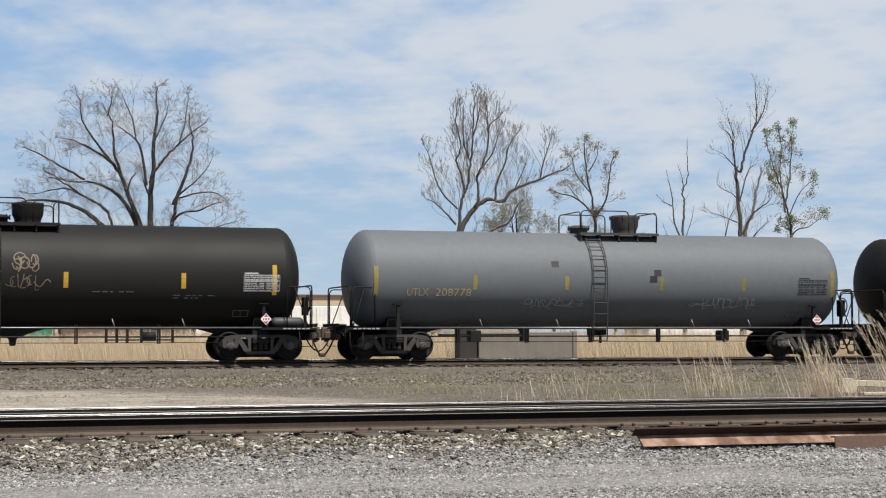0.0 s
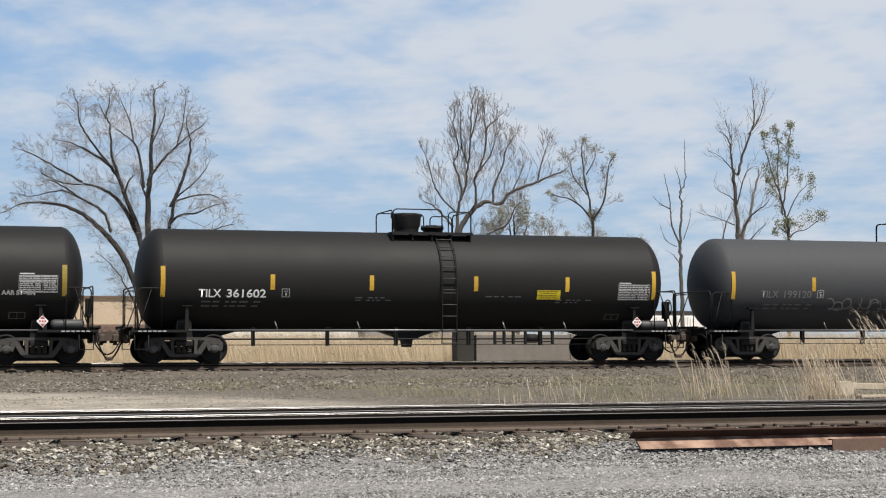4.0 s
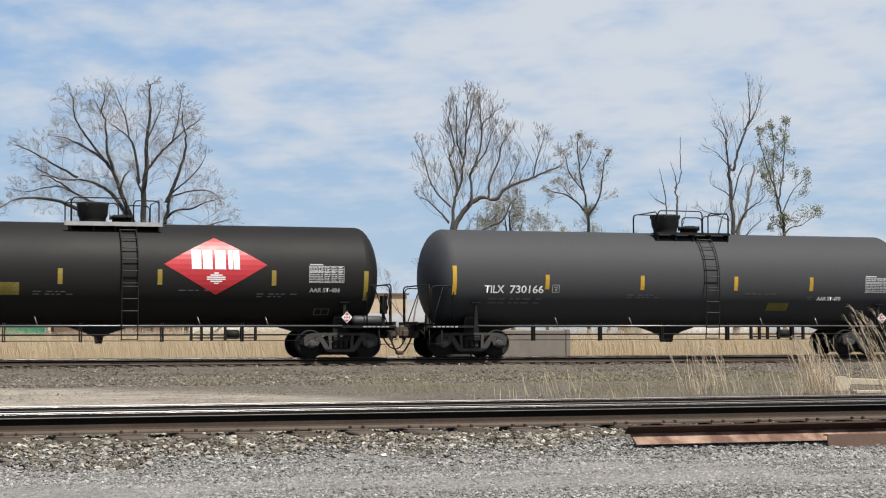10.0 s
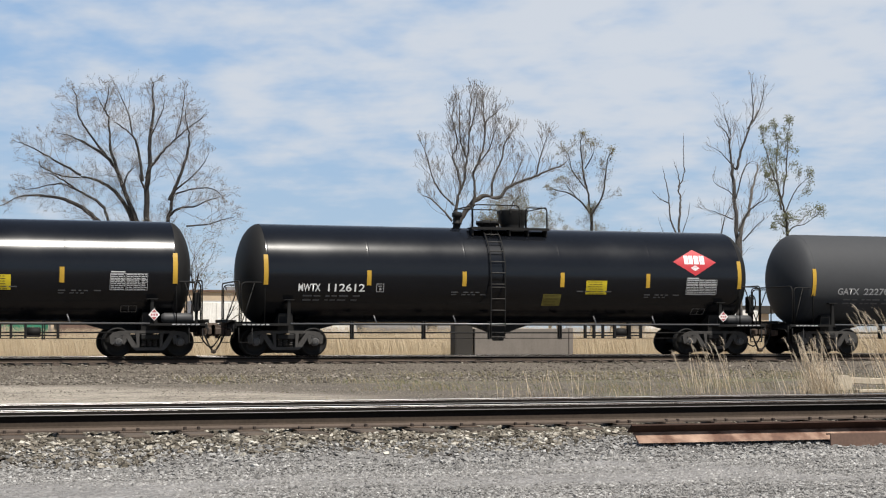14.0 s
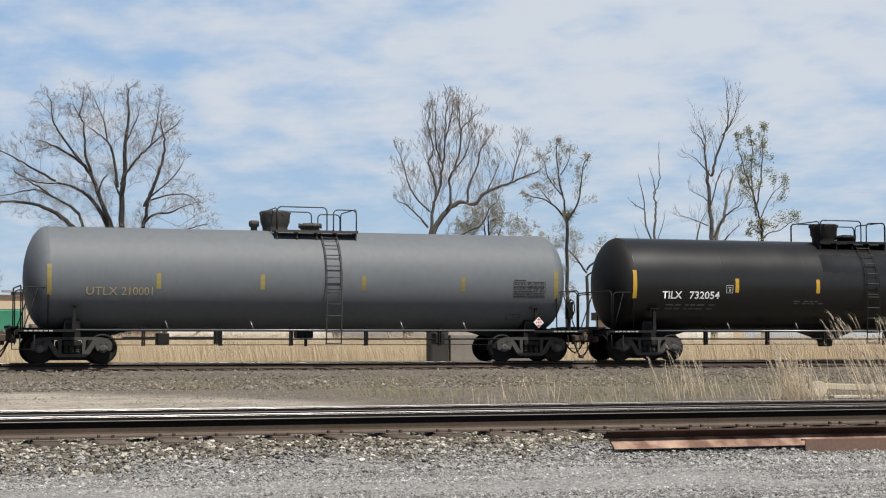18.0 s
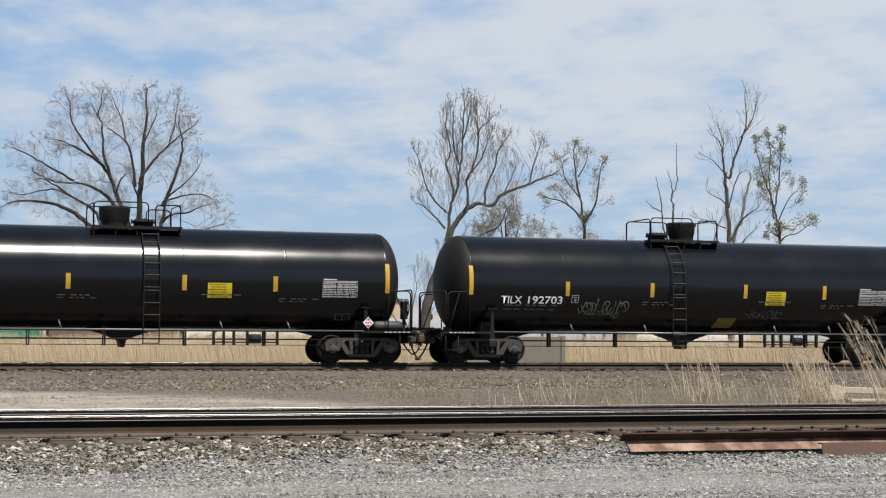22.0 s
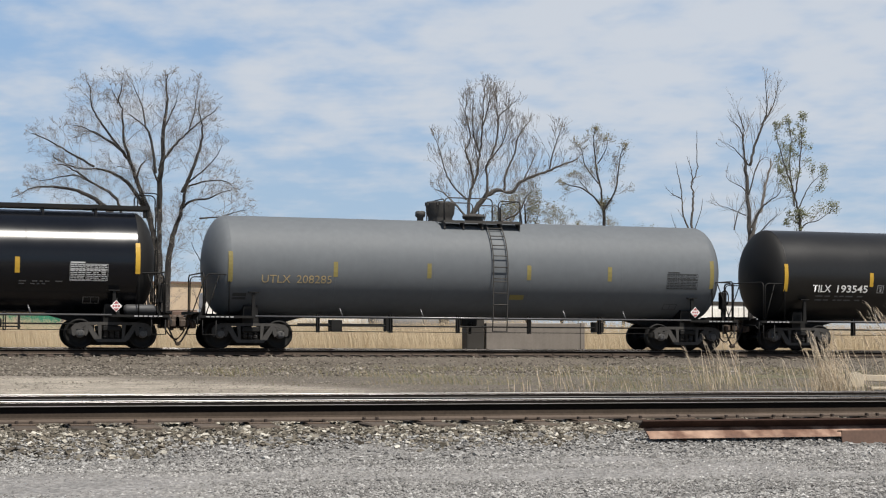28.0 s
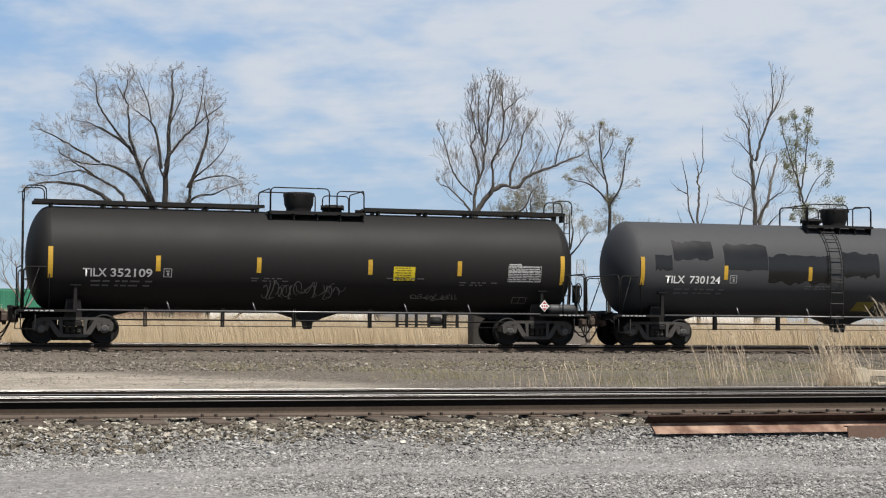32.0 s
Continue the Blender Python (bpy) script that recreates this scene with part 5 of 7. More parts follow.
            spots = {"bubble": ((-0.30, 0.75, 0.05, 0.63, 4, 0.03, True), (-0.25, 0.70, -0.45, 0.0, 4, 0.022)), "chalk": ((-4.3, -1.1, -1.05, -0.42, 9, 0.034), (-0.9, 0.0, -1.05, -0.45, 4, 0.025)),
                     "chalk2": ((-3.0, -1.0, -0.98, -0.6, 8, 0.016), (2.7, 5.0, -0.98, -0.55, 9, 0.018)), "chalk3": ((-4.4, -2.6, -0.95, -0.3, 5, 0.025),),
                     "chalk4": ((5.8, 7.0, -0.85, -0.32, 5, 0.02),), "chalk5": ((-4.1, -2.5, -1.12, -0.4, 6, 0.03), (1.75, 3.0, -1.15, -0.75, 5, 0.015)),
                     "chalk6": ((2.3, 4.9, -1.0, -0.5, 8, 0.02), (-3.5, -2.6, -0.92, -0.76, 4, 0.012)), "chalk7": ((-7.5, -6.95, -0.72, -0.26, 3, 0.03), (-3.5, -1.5, -0.87, -0.33, 7, 0.035)),
                     "chalk8": ((-1.6, 0.75, -1.3, -0.58, 10, 0.022), (2.95, 4.4, -1.28, -0.97, 6, 0.02))}[e]
            for q in spots:
                part("graffiti", strokes(rnd, *q), M["tagbrown" if e == "bubble" else "dimwhite" if grey else "chalk"], car, "pale sprayed scrawl")["kind"] = "stuff"
            if e == "chalk7":
                part("graffiti", strokes(rnd, -1.45, -0.1, -1.0, -0.45, 5, 0.03), M["tealspray"], car, "dull teal sprayed scrawl")["kind"] = "stuff"


build_train()


# ---------------------------------------------------------------- stones
def island_material(name, cols, rough=0.9, fine=60.0, drift=0.0):
    """Stones, blades or twigs of several colours, one for each loose piece."""
    m = bpy.data.materials.new(name)
    m.use_nodes = True
    nt = m.node_tree
    N, L = nt.nodes.new, nt.links.new
    b = nt.nodes["Principled BSDF"]
    geo = N("ShaderNodeNewGeometry")
    rp = N("ShaderNodeValToRGB")
    e = rp.color_ramp.elements
    while len(e) < len(cols):
        e.new(0.5)
    for i, c in enumerate(cols):
        e[i].position = i / (len(cols) - 1)
        e[i].color = (*c, 1)
    L(geo.outputs["Random Per Island"], rp.inputs[0])
    n = N("ShaderNodeTexNoise"); n.inputs["Scale"].default_value = fine; n.inputs["Detail"].default_value = 3
    L(geo.outputs["Position"], n.inputs["Vector"])
    mr = N("ShaderNodeMapRange"); mr.inputs["To Min"].default_value, mr.inputs["To Max"].default_value = 0.7, 1.3
    L(n.outputs["Fac"], mr.inputs["Value"])
    s = N("ShaderNodeVectorMath"); s.operation = "SCALE"
    L(rp.outputs[0], s.inputs[0])
    if drift:
        # worn wheel tracks and dusty patches, drawn out along the track
        mp = N("ShaderNodeMapping"); mp.inputs["Scale"].default_value = (0.35, 2.2, 0.0)
        nd = N("ShaderNodeTexNoise"); nd.inputs["Scale"].default_value = 1.3; nd.inputs["Detail"].default_value = 4
        L(geo.outputs["Position"], mp.inputs[0]); L(mp.outputs[0], nd.inputs["Vector"])
        dr = N("ShaderNodeMapRange"); dr.inputs["From Min"].default_value, dr.inputs["From Max"].default_value = 0.3, 0.7
        dr.inputs["To Min"].default_value, dr.inputs["To Max"].default_value = 1 - drift, 1 + drift
        L(nd.outputs["Fac"], dr.inputs["Value"])
        mu = N("ShaderNodeMath"); mu.operation = "MULTIPLY"
        L(mr.outputs[0], mu.inputs[0]); L(dr.outputs[0], mu.inputs[1])
        L(mu.outputs[0], s.inputs["Scale"])
    else:
        L(mr.outputs[0], s.inputs["Scale"])
    L(s.outputs[0], b.inputs["Base Color"])
    b.inputs["Roughness"].default_value = rough
    b.inputs["Specular IOR Level"].default_value = 0.25
    return m


def base_stones(rng, k, chip):
    """A few rough pebble shapes to draw from."""
    if chip:
        v = np.array([(1, 0, 0), (-1, 0, 0), (0, 1, 0), (0, -1, 0), (0, 0, 1), (0, 0, -1)], dtype=float)
        f = np.array([(0, 2, 4), (2, 1, 4), (1, 3, 4), (3, 0, 4), (2, 0, 5), (1, 2, 5), (3, 1, 5), (0, 3, 5)])
        return [v * rng.uniform(0.6, 1.15, (6, 1)) + rng.normal(0, 0.2, (6, 3)) for _ in range(k)], f
    v = np.array([(x, y, z) for x in (-1, 1) for y in (-1, 1) for z in (-1, 1)], dtype=float) * 0.72
    f = np.array([(0, 1, 3), (0, 3, 2), (4, 6, 7), (4, 7, 5), (0, 4, 5), (0, 5, 1), (2, 3, 7), (2, 7, 6), (0, 2, 6), (0, 6, 4), (1, 5, 7), (1, 7, 3)])
    out = []
    for _ in range(k):
        # a broken block, turned at random
        a = v * rng.uniform(0.55, 1.2, (8, 1)) + rng.normal(0, 0.14, (8, 3))
        q, _r = np.linalg.qr(rng.normal(0, 1, (3, 3)))
        if np.linalg.det(q) < 0:
            q[:, 0] *= -1
        out.append(a @ q)
    return out, f


def scatter(name, n, x0, x1, y0, y1, lo, hi, material, seed, chip=True, label="", keep=None, sink=0.3):
    rng = np.random.default_rng(seed)
    shapes, f = base_stones(rng, 12, chip)
    xs, ys = rng.uniform(x0, x1, n), rng.uniform(y0, y1, n)
    size = lo + (hi - lo) * rng.random(n) ** 2.2
    if keep is not None:
        ok = keep(xs, ys, rng)
        xs, ys, size = xs[ok], ys[ok], size[ok]
        n = len(xs)
    hs = np.array([ground_height(y) for y in np.linspace(y0, y1, 400)])
    zs = np.interp(ys, np.linspace(y0, y1, 400), hs)
    rot = rng.uniform(0, 6.283, n)
    flat = rng.uniform(0.5, 0.95, n)
    pick = rng.integers(0, 12, n)
    base = np.stack(shapes)[pick] * size[:, None, None] * 0.5
    base[:, :, 2] *= flat[:, None]
    base[:, :, 0] *= rng.uniform(0.9, 1.5, n)[:, None]
    c, s = np.cos(rot)[:, None], np.sin(rot)[:, None]
    v = np.empty_like(base)
    v[:, :, 0] = base[:, :, 0] * c - base[:, :, 1] * s + xs[:, None]
    v[:, :, 1] = base[:, :, 0] * s + base[:, :, 1] * c + ys[:, None]
    v[:, :, 2] = base[:, :, 2] + (zs + size * flat * (0.5 - sink))[:, None]
    k = v.shape[1]
    tris = (f[None] + (np.arange(n) * k)[:, None, None]).reshape(-1, 3)
    ob = new(name, fast_mesh(name, v.reshape(-1, 3), tris, material))
    tagged(ob, label, "stones", kind="stuff")
    return ob


M["ballast"] = island_material("broken ballast stone", [(0.04, 0.0328, 0.0248), (0.136, 0.117, 0.092), (0.068, 0.0592, 0.0456), (0.2, 0.176, 0.144), (0.12, 0.104, 0.08), (0.48, 0.452, 0.392), (0.052, 0.0448, 0.0352), (0.104, 0.092, 0.072), (0.32, 0.288, 0.24)])
M["gravel"] = island_material("crushed grey limestone", [(0.072, 0.0687, 0.0654), (0.243, 0.236, 0.226), (0.144, 0.139, 0.133), (0.294, 0.286, 0.274), (0.19, 0.183, 0.175), (0.0978, 0.0932, 0.0891), (0.418, 0.409, 0.393)], drift=0.22)
M["farstone"] = island_material("grey-brown ballast", [(0.0331, 0.0277, 0.0218), (0.132, 0.114, 0.0925), (0.0661, 0.0569, 0.0463), (0.225, 0.199, 0.165), (0.0988, 0.0876, 0.0728), (0.331, 0.297, 0.251)])

M["dirtstone"] = island_material("stones in pale dirt", [(0.0796, 0.0704, 0.0569), (0.209, 0.187, 0.153), (0.135, 0.12, 0.0977), (0.269, 0.242, 0.202), (0.178, 0.159, 0.132)])


def build_stones():
    def lot(x, y, r):
        return y * 0.952 + x * 0.307 > 9.8
    scatter("gravel", 150000, -0.6, 9.8, 8.4, 13.7, 0.009, 0.034, M["gravel"], 1, chip=True, label="crushed grey limestone gravel", sink=0.30, keep=lot)
    scatter("coarse_gravel", 5200, -0.5, 11.0, 12.1, 13.6, 0.020, 0.048, M["gravel"], 6, chip=False, label="coarse pale limestone along the ballast", sink=0.25,
            keep=lambda x, y, r: r.random(len(x)) < np.clip((y - 12.0 + 0.05 * x) / 0.9, 0, 1) * np.clip(0.35 + 0.12 * x, 0, 1))
    scatter("ballast", 42000, -0.5, 12.0, 12.7, 17.9, 0.018, 0.055, M["ballast"], 2, chip=False, label="brown and white broken ballast stones",
            keep=lambda x, y, r: r.random(len(x)) < np.clip((y - 12.88 - 0.12 * np.clip(x - 2, 0, 7) + 0.2 * np.sin(x * 1.7) + 0.1 * np.sin(x * 5.1)) / 0.35, 0, 1), sink=0.22)
    scatter("far_ballast", 62000, -4, 44, 36, 54, 0.026, 0.09, M["farstone"], 3, chip=True, label="grey-brown ballast under the train", sink=0.3)
    scatter("dirt_stones", 52000, -2, 26, 18, 37.5, 0.012, 0.042, M["dirtstone"], 4, chip=True, label="loose stones on dirt", sink=0.4,
            keep=lambda x, y, r: (r.random(len(x)) < 0.4) | (x * 1.35 + y > 40.5) | (x > 7.4))


build_stones()


# ---------------------------------------------------------------- what lies between the tracks
def spot(bearing, away):
    """A place on the ground by its bearing, clockwise from straight across the tracks, and its distance."""
    x, y = away * math.sin(radians(bearing)), away * math.cos(radians(bearing))
    return x, y, ground_height(y)


M["reed"] = island_material("dry reed", [(0.459, 0.355, 0.244), (0.571, 0.473, 0.348), (0.515, 0.418, 0.299), (0.612, 0.536, 0.418), (0.404, 0.299, 0.195)], fine=8)
M["plume"] = island_material("dry reed plume", [(0.278, 0.223, 0.167), (0.362, 0.306, 0.237), (0.418, 0.362, 0.292)], fine=20)
M["grass"] = island_material("short spring grass", [(0.0696, 0.0905, 0.0348), (0.209, 0.174, 0.104), (0.132, 0.132, 0.0626), (0.292, 0.244, 0.153), (0.237, 0.188, 0.111)], fine=8)


def blade_mesh(rng, roots, heights, width, lean, droop):
    """Flat curved blades: four cross-sections each, leaning by lean and drooping at the tip."""
    n = len(roots)
    t = np.array([0.0, 0.4, 0.75, 1.0])
    a = rng.uniform(0, 6.283, n)
    side = np.stack([np.cos(a), np.sin(a) * 0.5, np.zeros(n)], 1)
    d = lean + rng.normal(0, 0.12, (n, 2))
    v = np.empty((n, 8, 3))
    for i, q in enumerate(t):
        c = roots.copy()
        c[:, 0] += heights * (d[:, 0] * q + droop[0] * q ** 3)
        c[:, 1] += heights * (d[:, 1] * q + droop[1] * q ** 3)
        c[:, 2] += heights * q * (1 - 0.12 * q * q)
        w = (width * (1 - 0.8 * q))[:, None] * side * 0.5
        v[:, 2 * i], v[:, 2 * i + 1] = c - w, c + w
    f = np.array([(0, 1, 3, 2), (2, 3, 5, 4), (4, 5, 7, 6)])
    return v, (f[None] + (np.arange(n) * 8)[:, None, None]).reshape(-1, 4)


def reed_clump(bearing, away, n, spread, tall, lean, seed, plumes=0.6, label="clump of dry tan reeds with drooping plumes"):
    rng = np.random.default_rng(seed)
    x, y, z = spot(bearing, away)
    root = new("reed_clump")
    root.location = (x, y, z)
    tagged(root, label, "reeds", "reeds beside the track")
    st = Mesh()
    pl_v, pl_n = [], []
    for i in range(n):
        px, py = rng.normal(0, spread, 2)
        py *= 0.7
        h = tall * rng.uniform(0.55, 1.08)
        lx, ly = lean + rng.normal(0, 0.13), rng.normal(0, 0.08)
        pts = [(px + h * (lx * q + 0.10 * lean * q * q * 3), py + h * ly * q, h * q * (1 - 0.04 * q * q) - 0.02) for q in (0, 0.3, 0.6, 0.85, 1.0)]
        st.tube(pts, [0.0042, 0.004, 0.0034, 0.0026, 0.0018], 3)
        if rng.random() < plumes:
            tip, was = np.array(pts[-1]), np.array(pts[-2])
            dirn = (tip - was) / np.linalg.norm(tip - was)
            for k in range(10):
                u = rng.random()
                pl_v.append(tip - dirn * 0.20 * u + rng.normal(0, 0.010, 3)); pl_n.append(0.05 + 0.07 * (1 - abs(u - 0.5)))
    part("stem", st, M["reed"], root, "thin dry stems")["kind"] = "stuff"
    m = int(n * (3.0 if n > 45 else 0.8))
    roots = np.stack([rng.normal(0, spread * 1.15, m), rng.normal(0, spread * 0.8, m), np.full(m, -0.02)], 1)
    v, f = blade_mesh(rng, roots, tall * rng.uniform(0.25, 0.75, m), np.full(m, 0.012), np.array([lean * 0.8, 0.0]), (lean * 0.9, -0.1))
    part("leaf", fast_mesh("leaf", v.reshape(-1, 3), f, M["reed"]), None, root, "curling dry leaf blades")["kind"] = "stuff"
    if pl_v:
        v, f = blade_mesh(rng, np.array(pl_v), np.array(pl_n), np.full(len(pl_v), 0.013), np.array([lean * 1.6, 0.0]), (lean * 2, 0))
        part("plume", fast_mesh("plume", v.reshape(-1, 3), f, M["plume"]), None, root, "feathery brown plumes")["kind"] = "stuff"


def build_verge():
    # bearing, distance, stems, spread, height, lean
    for i, (b, a, n, s, h, l, p) in enumerate((
            (30.3, 30.0, 75, 0.12, 0.98, -0.13, 0.5), (30.5, 29.6, 50, 0.18, 0.55, -0.2, 0.2), (31.2, 29.4, 16, 0.22, 1.1, -0.24, 0.6), (32.9, 29.6, 30, 0.34, 1.45, -0.30, 0.8), (29.3, 29.2, 6, 0.25, 0.6, -0.2, 0.3),
            (26.3, 29.4, 10, 0.18, 0.72, -0.18, 0.3), (26.9, 30.2, 20, 0.20, 0.95, -0.2, 0.5), (28.0, 30.4, 4, 0.25, 0.5, -0.14, 0.2), (34.4, 30.0, 50, 0.5, 1.4, -0.22, 0.7), (36.4, 31.0, 50, 0.6, 1.3, -0.2, 0.6),
            (21.2, 28.0, 7, 0.36, 0.50, -0.10, 0.0), (22.6, 28.2, 6, 0.3, 0.62, -0.12, 0.0), (20.2, 27.6, 4, 0.3, 0.35, -0.05, 0.0), (24.3, 28.4, 3, 0.3, 0.4, -0.1, 0.0))):
        reed_clump(b, a, n, s, h, l, 40 + i, p, "clump of dry tan reeds with drooping plumes" if p > 0.1 else "sparse thin dry grass stalks on gravel")
    # low grass
    rng = np.random.default_rng(9)
    n = 15000
    x, y = rng.uniform(6, 25, n), rng.uniform(25.5, 44, n)
    k = np.array([noise.noise(Vector((a * 0.35, b * 0.35, 7))) for a, b in zip(x, y)]) + rng.normal(0, 0.12, n) + np.clip((x - 12) * 0.02, -0.1, 0.15)
    x, y = x[k > 0.12], y[k > 0.12]
    roots = np.stack([x, y, np.array([ground_height(q) for q in y]) - 0.01], 1)
    v, f = blade_mesh(rng, roots, rng.uniform(0.05, 0.2, len(x)), np.full(len(x), 0.012), np.array([-0.1, 0.0]), (-0.3, 0))
    tagged(new("grass", fast_mesh("grass", v.reshape(-1, 3), f, M["grass"])), "short green and dry grass on gravel", "grass", kind="stuff")


build_verge()

M["beam"] = mat("rusted structural steel", (0.118, 0.0592, 0.0383), 0.8, var=0.5, scale=5, fine=35, bump=0.003, dust=(0.418, 0.292, 0.216, 0.95))
# rust darker than the web's: the overhang's shade is put into the colour
M["shaded_rust"] = mat("scaled rust darkened for shade", (0.0383, 0.0216, 0.016), 0.85, spec=0.2, var=0.5, scale=6, fine=40, bump=0.003)
M["beam2"] = mat("brown rusted plate", (0.108, 0.064, 0.0459), 0.8, var=0.25, scale=4, fine=40, bump=0.002)
M["bleach"] = mat("bleached timber", (0.39, 0.334, 0.258), 0.85, var=0.2, scale=5, fine=30, bump=0.004)


def build_lying_things():
    # a bent section: the upper flange overhangs, the web below it slopes out to a lower toe
    m = Mesh()
    def swept(sec, ends):
        n = len(sec)
        v = [(x, a, b) for x in ends for a, b in sec]
        q = len(ends) - 1
        return v, [(k * n + i, k * n + (i + 1) % n, (k + 1) * n + (i + 1) % n, (k + 1) * n + i) for k in range(q) for i in range(n)] + [tuple(range(n)), tuple(range(q * n, q * n + n))[::-1]]
    m.add(*swept([(0.050, 0.122), (-0.052, 0.048), (-0.062, 0.034), (-0.046, 0.030), (0.072, 0.116)], (-2.42, -0.8, 0.9, 2.4)))
    for x in (-2.1, -0.3, 1.6):
        m.box(x - 0.05, x + 0.05, 0.0, 0.12, -0.05, 0.035)
    ob = new("steel_beam")
    ob.matrix_basis = pose(8.40, 13.25, ground_height(13.25) - 0.004, 0, 0, 0.0)
    part("web", m, M["beam"], ob)
    part("flange", Mesh().add(*swept([(-0.034, 0.180), (0.050, 0.119), (0.064, 0.128), (-0.024, 0.192)], (-2.47, -0.8, 0.9, 2.4))), M["shaded_rust"], ob, "rusted overhanging flange with its shade in the colour")
    tagged(ob, "rusted bent steel section lying on the ballast beside the track", "beam")
    m = Mesh()
    m.box(-1.5, 1.5, -0.008, 0.008, 0, 0.13, 0.003).box(-1.5, 1.5, 0.0, 0.07, 0.118, 0.13).box(-1.5, 1.5, 0.0, 0.07, 0, 0.012)
    ob = new("steel_channel", m.mesh("steel_channel", M["beam2"]))
    ob.matrix_basis = pose(9.25, 13.06, ground_height(13.06) - 0.015, -4, 0, -0.6)
    tagged(ob, "brown rusted steel channel leaning on the beam", "beam")
    x, y, z = spot(30.85, 32.0)
    post = new("fallen_post")
    post.matrix_basis = pose(x, y, z + 0.12, 0, 2, -4)
    tagged(post, "bleached fallen timber post lying in reeds", "post")
    part("head_block", Mesh().prism([(-0.02, -0.10), (0.20, -0.10), (0.28, -0.05), (0.28, 0.10), (0.20, 0.17), (-0.02, 0.15)], -0.1, 0.1), M["bleach"], post)
    part("shaft", Mesh().box(0.26, 2.6, -0.06, 0.06, 0.02, 0.14, 0.012), M["bleach"], post)
    x, y, z = spot(31.5, 30.6)
    ob = new("timber_board", Mesh().box(0, 1.9, -0.1, 0.1, 0, 0.05, 0.008).mesh("timber_board", M["bleach"]))
    ob.matrix_basis = pose(x, y, z + 0.02, 0, 0, -3)
    tagged(ob, "bleached flat board on the ground", "board")


build_lying_things()


# ---------------------------------------------------------------- beyond the train
M["field"] = island_material("field of dry reeds", [(0.426, 0.333, 0.218), (0.485, 0.397, 0.276), (0.45, 0.363, 0.246), (0.507, 0.433, 0.317), (0.391, 0.297, 0.188)], fine=3)
M["concrete"] = mat("weathered concrete", (0.177, 0.157, 0.139), 0.9, var=0.2, scale=2, fine=30, bump=0.004, streak=0.5)
M["darkbox"] = mat("dark painted steel", (0.0278, 0.0244, 0.0209), 0.7, var=0.3, scale=4)


def build_field():
    rng = np.random.default_rng(21)
    n = 84000
    y = 55.5 + 26 * rng.random(n) ** 1.5
    x = rng.uniform(-4, 1.0, n) * 1.0 + rng.uniform(0, 1, n) * y * 0.85
    roots = np.stack([x, y, np.full(n, -0.8)], 1)
    tall = rng.uniform(1.45, 2.15, n) * (1 + 0.12 * np.sin(x * 0.8) * np.sin(x * 0.23 + 1))
    v, f = blade_mesh(rng, roots, tall, rng.uniform(0.008, 0.022, n), np.array([-0.02, 0.0]), (-0.12, 0))
    tagged(new("reed_field", fast_mesh("reed_field", v.reshape(-1, 3), f, M["field"])), "dense field of dry tan reeds beyond the track", "reeds", kind="stuff")
    w = new("concrete_block_wall")
    w.location = (0, 0, -0.75)
    tagged(w, "low weathered concrete wall beyond the track", "wall")
    part("wall_slab", Mesh().box(18.68, 22.12, 54.55, 54.8, 0, 1.68, 0.02), M["concrete"], w)
    part("end_post", Mesh().box(22.10, 22.26, 54.5, 54.85, 0, 1.71, 0.02), M["concrete"], w)
    part("footing", Mesh().box(17.85, 19.75, 54.05, 54.5, 0, 0.72, 0.03), M["concrete"], w)
    c = new("signal_cabinet")
    c.location = (18.28, 54.78, -0.75)
    tagged(c, "dark steel cabinet beside the concrete wall", "cabinet")
    part("case", Mesh().box(-0.32, 0.32, -0.25, 0.25, 0.1, 2.0, 0.02), M["darkbox"], c)
    part("door", Mesh().box(-0.28, 0.28, -0.27, -0.245, 0.2, 1.9, 0.008), M["darkbox"], c)


build_field()

M["green"] = mat("faded green freight car paint", (0.0209, 0.153, 0.0905), 0.6, var=0.35, scale=0.6, fine=6, streak=0.8)
M["brown"] = mat("oxide brown freight car paint", (0.111, 0.0696, 0.0522), 0.7, var=0.3, scale=0.6, fine=6, streak=0.8)
M["boxwhite"] = mat("dirty white freight car paint", (0.62, 0.61, 0.58), 0.6, var=0.25, scale=0.6, fine=6, streak=0.9)
M["beige"] = mat("beige sheet cladding", (0.404, 0.32, 0.23), 0.7, var=0.12, scale=0.2, fine=3, streak=0.5)
M["roof"] = mat("pale metal roof", (0.348, 0.348, 0.348), 0.6, var=0.15, scale=0.3)
M["hill"] = mat("grey stockpile", (0.237, 0.237, 0.244), 0.95, var=0.2, scale=0.2, fine=2)
M["scrawl"] = mat("grey sprayed shapes", (0.153, 0.167, 0.188), 0.7, var=0.3, scale=2)
M["steel"] = mat("galvanised lattice steel", (0.223, 0.237, 0.251), 0.6, metal=0.3, var=0.2, scale=2)


